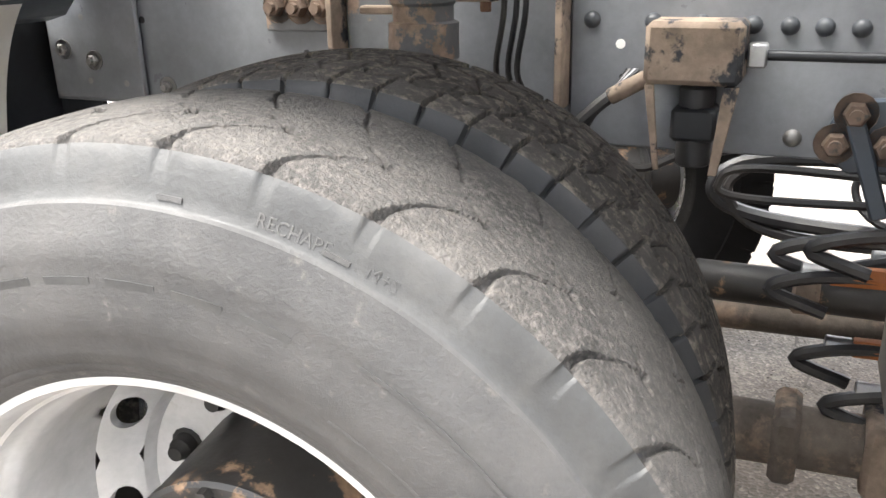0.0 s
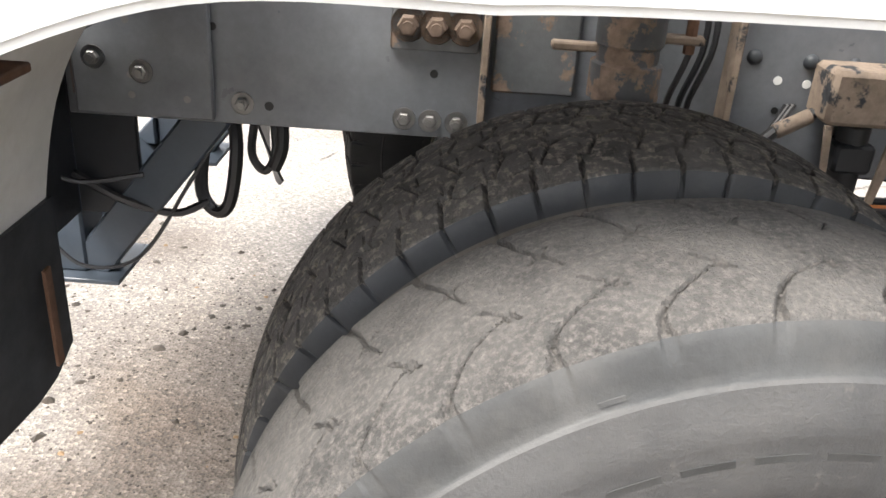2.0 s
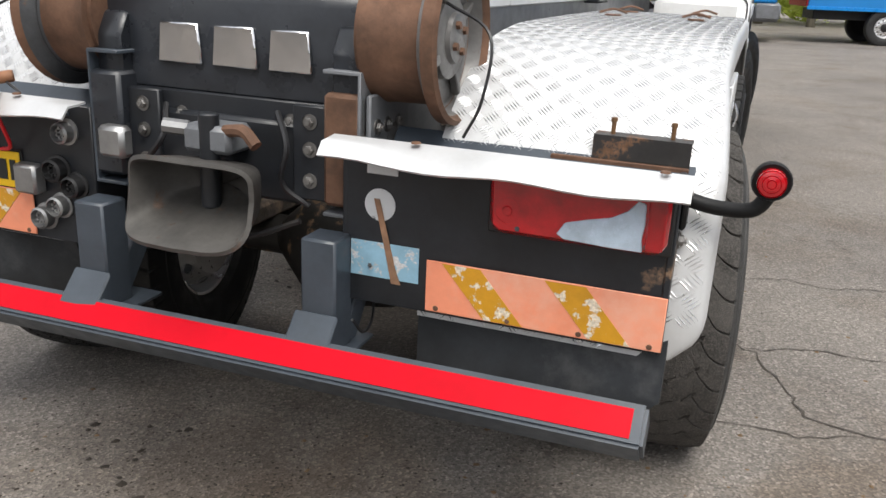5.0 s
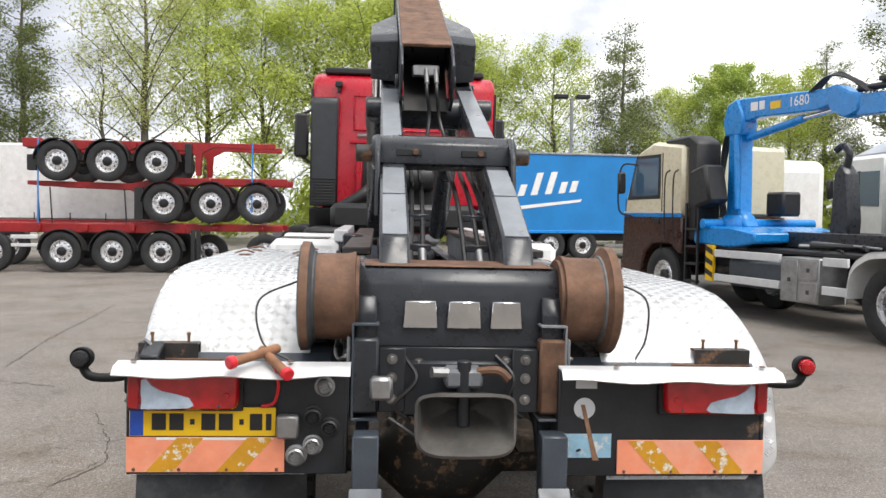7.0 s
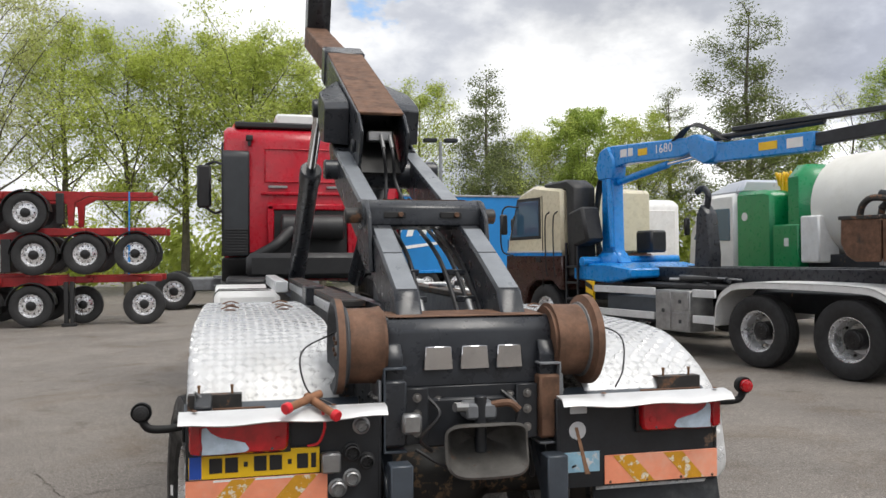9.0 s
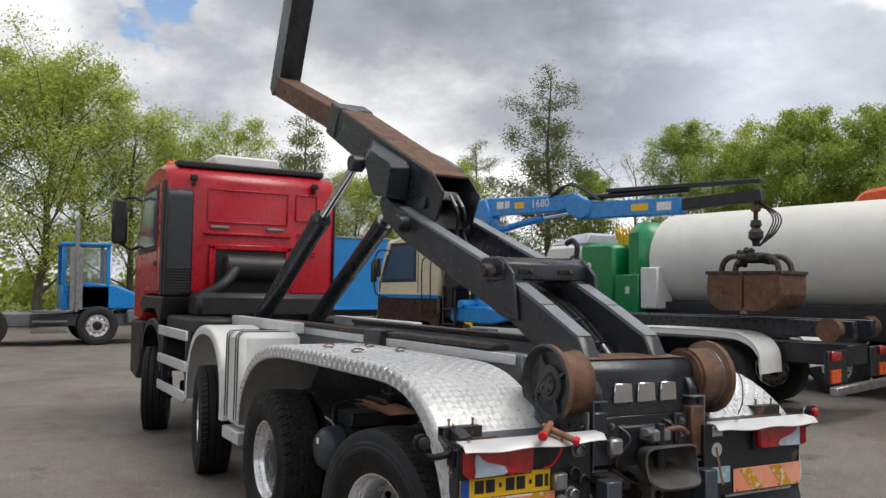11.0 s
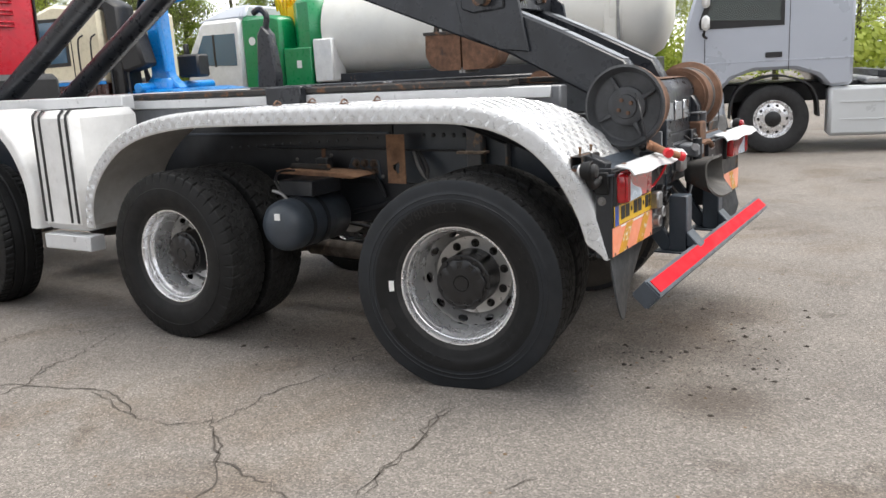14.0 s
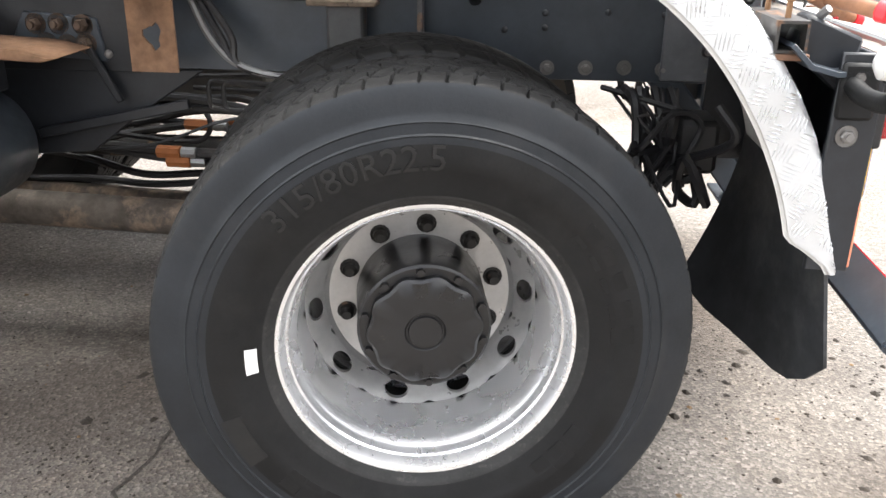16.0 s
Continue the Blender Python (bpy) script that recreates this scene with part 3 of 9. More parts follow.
# ---- ground ----
def build_ground():
    b = bmesh.new()
    bmesh.ops.create_grid(b, x_segments=60, y_segments=60, size=60)
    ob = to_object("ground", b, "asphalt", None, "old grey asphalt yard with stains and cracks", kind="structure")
    rim = bmesh.new()
    r0, r1 = 58.0, 900.0
    ring0 = [rim.verts.new((r0 * math.cos(a), r0 * math.sin(a), -0.03)) for a in np.linspace(0, 2 * math.pi, 64, endpoint=False)]
    ring1 = [rim.verts.new((r1 * math.cos(a), r1 * math.sin(a), -0.03)) for a in np.linspace(0, 2 * math.pi, 64, endpoint=False)]
    for k in range(64):
        rim.faces.new((ring0[k], ring0[(k + 1) % 64], ring1[(k + 1) % 64], ring1[k]))
    to_object("ground_verge", rim, "hedge_ground", None, "rough green verge beyond the yard", kind="structure")
    return ob


ground = build_ground()


def sky_cut_wall():
    """Adds a plain wall, on sides the walk never sees, to cut low sky light."""
    b = bmesh.new()
    pts = [(-1 + 21 * math.sin(radians(d)), -4 + 21 * math.cos(radians(d))) for d in range(120, 301, 12)]
    for (x0, y0), (x1, y1) in zip(pts, pts[1:]):
        m, l = along((x0, y0, 2.3), (x1, y1, 2.3))
        box((l / 2, 0, 0), (l - 0.006, 0.3, 4.6), 0.02, m, b)
    to_object("wall_south", b, "concrete", None, "plain grey wall added out of view to cut low sky light", kind="structure")


sky_cut_wall()

# ---- tyres and wheels ----
TYRE_R = 0.530
ROLL = 0.0115  # the body leans to the right on its springs


def groove_worn(x, a):
    """Depth of the worn block tread, 0 to 1: sickle-shaped shoulder grooves, each ending in a small star."""
    p = 2 * math.pi * TYRE_R / 36
    s = x
    d = np.zeros_like(x)
    wob = 0.0020 * np.sin(a * 61.0) + 0.0016 * np.sin(a * 23.0 + x * 90)

    def near(u):
        return np.abs((u + wob + p / 2) % p - p / 2)

    def line(u, w):
        return np.clip((w - near(u)) / 0.0016 + 0.5, 0, 1)

    def star(u, c, size):
        return np.clip((size - near(u) * 0.8 - np.abs(s - c) * 0.55) / 0.003, 0, 1)

    # outer half: sickles from a star to the shoulder, with a short barb across each star
    t = np.clip((s - 0.040) / 0.075, 0, 1)
    sickle = a - 0.070 * (1 - (1 - t) ** 1.9)
    d = np.maximum(d, line(sickle, 0.0013 + 0.0022 * np.clip((s - 0.06) / 0.05, 0, 1) + 0.004 * np.clip((s - 0.108) / 0.012, 0, 1)) * (s > 0.036))
    d = np.maximum(d, line(a + 1.1 * (s - 0.042), 0.0020) * (s > 0.018) * (s < 0.052))
    d = np.maximum(d, star(a, 0.042, 0.0062))
    # inner half: slanted grooves to a star, with a thinner tail past it
    b = a + p * 0.45
    d = np.maximum(d, line(b + 0.42 * (s + 0.038), 0.0016 + 0.0022 * np.clip((-s - 0.06) / 0.05, 0, 1)) * (s < -0.030))
    d = np.maximum(d, 0.8 * line(b + 0.55 * (s + 0.038), 0.0014) * (s < -0.008) * (s > -0.042))
    d = np.maximum(d, 0.9 * line(b - 0.9 * (s + 0.038), 0.0014) * (s < -0.026) * (s > -0.052))
    d = np.maximum(d, star(b, -0.038, 0.0058))
    # ragged wear of the tread's surface
    chip = np.clip(np.sin(a * 61 + 3 * np.sin(x * 70)) * np.sin(x * 95 + 2 * np.sin(a * 33)) - 0.72, 0, 1) * 1.6
    return np.maximum(d, np.maximum(chip * 0.5, 0.08 * np.clip(np.sin(a * 140 + x * 210) * np.sin(a * 77 - x * 330), 0, 1)))


def groove_block(x, a, count=68, edge=0.1375):
    """Zigzag ribs cut into small blocks by narrow sipes."""
    p = 2 * math.pi * TYRE_R / count
    zig = 0.009 * np.abs(((a / p) % 1) * 4 - 2) - 0.009
    d = np.zeros_like(x)
    for c, w in ((-0.088, 0.0036), (-0.034, 0.0026), (0.034, 0.0026), (0.088, 0.0036)):
        d = np.maximum(d, np.clip((w - np.abs(x - c - zig * (1 if c >= 0 else -1))) / 0.002 + 0.5, 0, 1))
    for lo, hi, off, tilt, deep in ((-0.16, -0.088, 0.0, 0.15, 0.9), (-0.088, -0.034, 0.3, -0.45, 0.7), (-0.034, 0.034, 0.6, 0.40, 0.7), (0.034, 0.088, 0.1, -0.45, 0.7), (0.088, 0.16, 0.5, -0.15, 0.9)):
        u = (a + off * p + tilt * (x - lo) + p / 2) % p - p / 2
        d = np.maximum(d, deep * np.clip((0.0021 - np.abs(u)) / 0.0018 + 0.5, 0, 1) * (x > lo) * (x <= hi) * (np.abs(x) < edge))
    # short second sipes in the middle of each block
    for c, off in ((-0.061, 0.8), (0.0, 0.1), (0.061, 0.6)):
        u = (a + off * p + p / 2) % p - p / 2
        d = np.maximum(d, 0.45 * np.clip((0.0012 - np.abs(u)) / 0.0012 + 0.5, 0, 1) * (np.abs(x - c) < 0.014))
    return d


def groove_inner(x, a):
    """The same ribs in coarser blocks."""
    return groove_block(x, a, 58, 1.0)


def groove_plain(x, a):
    """Blocks for the wheels further off."""
    p = 2 * math.pi * TYRE_R / 60
    d = np.zeros_like(x)
    for c in (-0.075, 0.0, 0.075):
        d = np.maximum(d, np.clip((0.005 - np.abs(x - c)) / 0.004 + 0.5, 0, 1))
    u = (a + 0.3 * x + p / 2) % p - p / 2
    return np.maximum(d, 0.8 * np.clip((0.0045 - np.abs(u)) / 0.004 + 0.5, 0, 1) * (np.abs(x) > 0.075))


def groove_lug(x, a):
    """Staggered blocks between zigzag grooves, with open shoulder gaps."""
    p = 2 * math.pi * TYRE_R / 46
    tri = np.abs(((a / p) % 1) * 4 - 2) - 1
    d = np.zeros_like(x)
    for c, turn in ((-0.085, 1), (-0.042, -1), (0.0, 1), (0.042, -1), (0.085, 1)):
        d = np.maximum(d, np.clip((0.0024 - np.abs(x - c - 0.010 * tri * turn)) / 0.002 + 0.5, 0, 1))
    for k, (lo, hi) in enumerate(((-0.085, -0.042), (-0.042, 0.0), (0.0, 0.042), (0.042, 0.085))):
        u = (a + (0.25 + 0.5 * (k % 2)) * p + 0.35 * (x - lo) + p / 2) % p - p / 2
        d = np.maximum(d, 0.8 * np.clip((0.0026 - np.abs(u)) / 0.002 + 0.5, 0, 1) * (x > lo) * (x <= hi))
    for side in (-1, 1):
        u = (a + side * p * 0.25 + 0.3 * x * side + p / 2) % p - p / 2
        d = np.maximum(d, np.clip((0.0052 - np.abs(u)) / 0.0025 + 0.5, 0, 1) * (x * side > 0.082))
    return d


RETREAD = [(0.112, 0.300), (0.121, 0.3075), (0.1285, 0.314), (0.1305, 0.3165), (0.1310, 0.3185), (0.1330, 0.3195), (0.1370, 0.3265), (0.1375, 0.3285), (0.1395, 0.3295), (0.1465, 0.345), (0.1500, 0.361), (0.1505, 0.364), (0.1530, 0.385), (0.1535, 0.405), (0.1515, 0.427), (0.1505, 0.431), (0.1470, 0.448), (0.1425, 0.464), (0.1400, 0.4715), (0.1365, 0.4735), (0.1345, 0.4755), (0.1315, 0.486), (0.1280, 0.498), (0.1245, 0.508), (0.1205, 0.516)]


def tyre_mesh(name, pattern, depth, nt, nu, tread_mat, side_mat, ribs=(), band_mat=None, shoulder=1.0, retread=False, band_from=0.484):
    """A truck tyre with its axle along x, outer face towards +x."""
    half = 0.1165 if retread else 0.1365
    side = [(0.112, 0.286), (0.124, 0.296), (0.137, 0.315), (0.150, 0.345), (0.1575, 0.385), (0.158, 0.415), (0.1565, 0.427), (0.1555, 0.430), (0.1550, 0.433), (0.1525, 0.450), (0.1520, 0.453), (0.1515, 0.456), (0.149, 0.470), (0.1465, 0.486), (0.144, 0.500), (0.1415, 0.510), (0.139, 0.5175)]
    side = sorted(side + [(0.1320, 0.3065), (0.1330, 0.3085), (0.1535, 0.3615), (0.1540, 0.3640)], key=lambda q: q[1])
    if retread:
        side = RETREAD
    xs = np.linspace(-half, half, nu)
    prof = [(-x, r, 0.0) for x, r in side] + [(x, TYRE_R - 0.0075 * (abs(x) / half) ** 3 - 0.002 * (x / half) ** 2, 1.0) for x in xs] + [(x, r, 0.0) for x, r in side[::-1]]
    px = np.array([p[0] for p in prof])
    pr = np.array([p[1] for p in prof])
    tread = np.array([p[2] for p in prof])
    for lo, hi, h in ribs:
        px = np.where((tread < 0.5) & (pr > lo) & (pr < hi), px + np.sign(px) * h, px)
    th = np.linspace(0, 2 * math.pi, nt, endpoint=False)
    X, T = np.meshgrid(px, th)
    R = np.tile(pr, (nt, 1))
    low, run = (0.492, 0.022) if retread else (0.468, 0.04)
    fade = np.where(tread > 0, 1.0, shoulder * np.clip((pr - low) / run, 0, 1))
    D = pattern(np.clip(X, -0.15, 0.15), T * TYRE_R) * fade
    inward = np.sign(X) * np.clip((np.abs(X) - half - 0.0001) / 0.004, 0, 1)
    R = R - depth * D * np.where(np.abs(X) > half + 0.0005, 0.25, 1.0)
    Xd = X - inward * depth * 0.55 * D
    co = np.stack([Xd, R * np.cos(T), R * np.sin(T)], -1).reshape(-1, 3)
    n = len(px)
    i, j = np.meshgrid(np.arange(nt), np.arange(n - 1), indexing="ij")
    i2 = (i + 1) % nt
    faces = np.stack([i * n + j, i * n + j + 1, i2 * n + j + 1, i2 * n + j], -1).reshape(-1, 4)
    me = bpy.data.meshes.new(name)
    me.from_pydata(co.tolist(), [], faces.tolist())
    me.materials.append(M[tread_mat])
    me.materials.append(M[side_mat])
    mid = (np.abs((px[:-1] + px[1:]) / 2) > half + 0.0001) & ((pr[:-1] + pr[1:]) / 2 < 0.518)
    band = mid & ((pr[:-1] + pr[1:]) / 2 > (0.474 if retread else band_from))
    if band_mat:
        me.materials.append(M[band_mat])
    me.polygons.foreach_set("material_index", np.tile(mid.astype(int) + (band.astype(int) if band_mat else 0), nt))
    me.shade_smooth()
    me.set_sharp_from_angle(angle=radians(40))
    return me


def mesh_of(name, bm, mats, smooth=38):
    me = bpy.data.meshes.new(name)
    bm.to_mesh(me)
    bm.free()
    for one in mats if isinstance(mats, (list, tuple)) else (mats,):
        me.materials.append(M[one])
    me.shade_smooth()
    me.set_sharp_from_angle(angle=radians(smooth))
    return me


def holed_ring(r0, x0, r1, x1, holes, hw, hh, t):
    """A cone-shaped ring with oval holes right through it."""
    n = 28
    rm, xm = (r0 + r1) / 2, (x0 + x1) / 2
    for k in range(holes):
        c = 2 * math.pi * k / holes
        half = math.pi / holes
        outer, inner = [], []
        for i in range(n):
            a = 2 * math.pi * i / n
            ca, sa = math.cos(a), math.sin(a)
            q = 1 / max(abs(ca), abs(sa))
            u, v = ca * q, sa * q
            r = rm + v * (r1 - r0) / 2
            x = xm + v * (x1 - x0) / 2
            outer.append((x, r * math.cos(c + u * half), r * math.sin(c + u * half)))
            r = rm + sa * hh
            x = xm + sa * hh * (x1 - x0) / (r1 - r0)
            th = c + ca * hw / rm
            inner.append((x, r * math.cos(th), r * math.sin(th)))
        vo, vi = [t.verts.new(p) for p in outer], [t.verts.new(p) for p in inner]
        vd = [t.verts.new((p[0] - 0.012, p[1], p[2])) for p in inner]
        for i in range(n):
            j = (i + 1) % n
            t.faces.new((vo[i], vo[j], vi[j], vi[i]))
            t.faces.new((vi[i], vi[j], vd[j], vd[i]))


def rim_mesh(name, mats=("rim", "rim_disc")):
    """A deep-set steel rim for twin wheels: stepped lip, long barrel, cone with hand holes far inside."""
    t = turned([(0.276, -0.11), (0.292, -0.112), (0.297, -0.108), (0.297, -0.104), (0.284, -0.10), (0.2665, -0.05), (0.2665, 0.045), (0.284, 0.098), (0.297, 0.106), (0.2985, 0.113), (0.2970, 0.119), (0.2935, 0.1205), (0.2860, 0.1190), (0.2825, 0.1120), (0.2765, 0.092), (0.2755, 0.088), (0.2715, 0.085), (0.2685, 0.068), (0.2660, 0.064), (0.2590, 0.052), (0.2565, 0.044), (0.2555, 0.000), (0.2540, -0.030), (0.2525, -0.058), (0.2485, -0.080)], 80)
    holed_ring(0.208, -0.122, 0.2485, -0.080, 10, 0.027, 0.0150, t)
    turned([(0.208, -0.122), (0.199, -0.137), (0.112, -0.140), (0.112, -0.102), (0.104, -0.096)], 80, None, t)
    bmesh.ops.remove_doubles(t, verts=t.verts, dist=0.0004)
    bmesh.ops.recalc_face_normals(t, faces=t.faces[:])
    for f in t.faces:
        c = f.calc_center_median()
        f.material_index = 1 if math.hypot(c.y, c.z) < 0.2515 and c.x < -0.07 else 0
    return mesh_of(name, t, list(mats), 32)


def hub_mesh(name, mat):
    t = turned([(0.134, -0.215), (0.130, -0.050), (0.131, -0.042), (0.131, -0.022), (0.126, -0.018), (0.109, -0.018)], 48)
    # wavy cap
    n, rings = 60, []
    for r0, x in ((0.110, -0.018), (0.110, -0.004), (0.104, 0.001), (0.06, 0.004), (0.04, 0.004), (0.037, 0.0), (0.034, 0.0), (0.032, 0.005)):
        rings.append([])
        for k in range(n):
            a = 2 * math.pi * k / n
            r = r0 * (1 + 0.035 * math.cos(10 * a) * (r0 > 0.09))
            rings[-1].append(t.verts.new((x, r * math.cos(a), r * math.sin(a))))
    for p, q in zip(rings, rings[1:]):
        for k in range(n):
            t.faces.new((p[k], q[k], q[(k + 1) % n], p[(k + 1) % n]))
    t.faces.new(rings[-1])
    for k in range(10):
        a = 2 * math.pi * (k + 0.5) / 10
        turned([(0.0, 0.011), (0.008, 0.011), (0.009, 0.0)], 6, pose(-0.018, 0.1185 * math.cos(a), 0.1185 * math.sin(a)), t)
    for v in t.verts:
        v.co.x += 0.052 if v.co.x > -0.09 else 0.03
        v.co.y *= 1.05
        v.co.z *= 1.05
    bmesh.ops.recalc_face_normals(t, faces=t.faces[:])
    return mesh_of(name, t, mat, 35)


def nut_mesh():
    t = turned([(0, 0.032), (0.010, 0.032), (0.0135, 0.022), (0.0155, 0.02), (0.0165, 0.004), (0.022, 0.003), (0.022, 0.0)], 12)
    return mesh_of("wheel_nut", t, "nut", 35)


NUT = nut_mesh()
RIM = rim_mesh("rim")
RIM_DULL = rim_mesh("rim_dull", ("rim_dull", "rim_dull"))
RIM_DULL.transform(Matrix.Diagonal((1, 1.04, 1.04, 1)))
HUB, HUB_MUD = hub_mesh("hub", "hub"), hub_mesh("hub_muddy", "hub_muddy")
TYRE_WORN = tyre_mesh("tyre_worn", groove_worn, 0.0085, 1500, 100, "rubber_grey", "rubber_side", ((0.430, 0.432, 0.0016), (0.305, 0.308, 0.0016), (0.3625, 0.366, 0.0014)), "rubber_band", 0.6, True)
TYRE_LUG = tyre_mesh("tyre_inner", groove_inner, 0.012, 1250, 80, "rubber_inner", "rubber_muddy", band_mat="rubber_shoulder")
TYRE_LUG_OUT = tyre_mesh("tyre_lug_black", groove_lug, 0.011, 920, 64, "rubber_tread", "rubber_black", ((0.429, 0.431, 0.003), (0.307, 0.312, 0.002)))
TYRE_FRONT = tyre_mesh("tyre_front", groove_plain, 0.011, 420, 36, "rubber_black", "rubber_black", ((0.429, 0.431, 0.003), (0.307, 0.312, 0.002)))
TYRE_BLOCK = tyre_mesh("tyre_block", groove_block, 0.011, 1250, 80, "rubber_tread", "rubber_black", ((0.429, 0.431, 0.003), (0.4515, 0.455, 0.0028), (0.307, 0.312, 0.002), (0.363, 0.366, 0.0012)), "rubber_slate", 0.25, False, 0.418)


def wheel(parent, x, y, side, tyre, hub=True, hub_me=None, label="", spin=0.0, steer=0.0, pivot=0.87, size=1.0, rim=None):
    """A wheel at its axle's place: side +1 faces the truck's right, -1 its left; steer turns it about its kingpin."""
    m = pose(side * pivot, y, 0.517 + ROLL * side * pivot, 0, 0, steer) @ pose(x - side * pivot, 0, 0, 0, 0, 0 if side > 0 else 180) @ pose(0, 0, 0, spin, 0, 0) @ Matrix.Diagonal((1, size, size, 1))
    w = sub("wheel", parent, m, label)
    put("tyre", tyre, w)
    put("rim", rim or RIM, w)
    if hub:
        put("hub", hub_me or HUB, w)
        for k in range(10):
            a = 2 * math.pi * (k + 0.25) / 10
            put("wheel_nut", NUT, w, pose(-0.140, 0.1655 * math.cos(a), 0.1655 * math.sin(a)))
    return w


# plain wheel for the vehicles further off
def far_wheel_meshes():
    t = turned([(0.285, 0.11), (0.31, 0.135), (0.37, 0.152), (0.43, 0.155), (0.485, 0.146), (0.508, 0.138), (0.518, 0.118), (0.512, 0.112), (0.522, 0.10), (0.522, 0.05), (0.513, 0.045), (0.522, 0.04), (0.522, -0.04), (0.513, -0.045), (0.522, -0.05), (0.522, -0.10), (0.508, -0.138), (0.43, -0.155), (0.31, -0.135), (0.285, -0.11)], 48)
    tyre = mesh_of("far_tyre", t, "far_rubber")
    t = turned([(0.292, 0.10), (0.298, 0.115), (0.288, 0.118), (0.270, 0.09), (0.258, 0.05), (0.245, 0.035)], 48)
    holed_ring(0.175, 0.055, 0.245, 0.035, 10, 0.024, 0.018, t)
    turned([(0.175, 0.055), (0.12, 0.060), (0.12, 0.105), (0.105, 0.115), (0.0, 0.115)], 48, None, t)
    for k in range(10):
        a = 2 * math.pi * (k + 0.5) / 10
        turned([(0, 0.085), (0.013, 0.085), (0.016, 0.055)], 8, pose(0, 0.15 * math.cos(a), 0.15 * math.sin(a)), t)
    for f in t.faces:
        c = f.calc_center_median()
        f.material_index = 1 if math.hypot(c.y, c.z) < 0.135 else 0
    flat = mesh_of("far_rim", t, ["rim", "hub"])
    back = turned([(0.285, 0.0), (0.0, 0.0)], 32)
    return tyre, flat, mesh_of("far_drum", back, "far_rubber")


FAR_TYRE, FAR_RIM, FAR_DRUM = far_wheel_meshes()


def far_wheel(parent, x, y, z, yaw, scale=1.0, deep=False):
    w = sub("wheel", parent, pose(x, y, z, 0, 0, yaw) @ Matrix.Diagonal((1, scale, scale, 1)))
    put("tyre", FAR_TYRE, w)
    put("rim", RIM if deep else FAR_RIM, w)
    if deep:
        put("hub", HUB, w)
    else:
        put("brake_drum", FAR_DRUM, w)
    return w


RETREAD_LINE = tuple((r, x) for x, r in RETREAD)
SIDE_LINE = ((0.286, 0.112), (0.296, 0.124), (0.315, 0.137), (0.345, 0.150), (0.385, 0.1575), (0.415, 0.158), (0.450, 0.1525), (0.470, 0.149), (0.486, 0.1465), (0.500, 0.144), (0.5175, 0.139))


def side_x(r, line):
    return float(np.interp(r, [q[0] for q in line], [q[1] for q in line]))


def wrap_mesh(name, flat, r, mid, h, mat, line=SIDE_LINE):
    """Lays flat faces (u along, v up, in metres) round a sidewall at radius r, raised by h; mid is the clock angle of u = 0."""
    t = bmesh.new()
    for poly in flat:
        rim, top = [], []
        for u, v in poly:
            a, rr = mid + u / r, r + v
            for lst, up in ((rim, -0.002), (top, h)):
                lst.append(t.verts.new((side_x(rr, line) + up, rr * math.sin(a), rr * math.cos(a))))
        t.faces.new(top)
        for k in range(len(poly)):
            j = (k + 1) % len(poly)
            t.faces.new((rim[k], rim[j], top[j], top[k]))
    bmesh.ops.recalc_face_normals(t, faces=t.faces[:])
    return mesh_of(name, t, mat, 40)


def letter_faces(word, size):
    cu = bpy.data.curves.new("word", "FONT")
    cu.body, cu.size, cu.align_x, cu.align_y, cu.resolution_u = word, size, "CENTER", "CENTER", 2
    ob = bpy.data.objects.new("word", cu)
    me = bpy.data.meshes.new_from_object(ob)
    out = [[(me.vertices[i].co.x, me.vertices[i].co.y) for i in p.vertices] for p in me.polygons]
    bpy.data.objects.remove(ob)
    bpy.data.meshes.remove(me)
    bpy.data.curves.remove(cu)
    return out


def arc_bar(u0, u1, v0, v1, n=6):
    """A bar along the sidewall as one closed outline."""
    us = [u0 + (u1 - u0) * k / n for k in range(n + 1)]
    return [[(u, v0) for u in us] + [(u, v1) for u in us[::-1]]]

# ---- the hooklift truck: x to its right, y ahead, rear axle at y = 0 ----
truck = group("hooklift_truck", "red-cabbed four-axle hooklift truck with dark grey arm and bright checker-plate mudguards", "truck", pose(0.0, 0, 0, 0, math.degrees(math.atan(ROLL)), 0))
BOLT = bolt_mesh()
AXLES = (0.0, 2.0, 4.16, 7.0)


def shift_since(before, dx, dy, dz):
    """Moves the parts that were added to the truck since the given set, as one assembly."""
    for ob in truck.children:
        if ob not in before:
            ob.location += Vector((dx, dy, dz))



right_rear = wheel(truck, 1.128, 0.074, 1, TYRE_WORN, True, HUB_MUD, "wheel with a grey worn block tyre", 7, 7.0, rim=RIM_DULL)
wheel(truck, 0.785, 0.074, 1, TYRE_LUG, False, None, "", 0, 7.0)
left_rear = wheel(truck, -1.128, 0.0, -1, TYRE_BLOCK, True, HUB, "wheel with a near-new black tyre", 4, 10.1, 0.87, 1.03)
wheel(truck, -0.785, 0.0, -1, TYRE_LUG_OUT, False, None, "", 0, 10.1, 0.87, 1.03)
for s in (1, -1):
    wheel(truck, s * 1.085, AXLES[1], s, TYRE_LUG_OUT, True, HUB, "", 20)
    wheel(truck, s * 0.74, AXLES[1], s, TYRE_LUG_OUT, False)
    wheel(truck, s * 1.06, AXLES[2], s, TYRE_FRONT, True, HUB, "", 11, -9.0, 0.95)
    wheel(truck, s * 1.05, AXLES[3], s, TYRE_FRONT, True, HUB, "", 30, -15.0, 0.95)
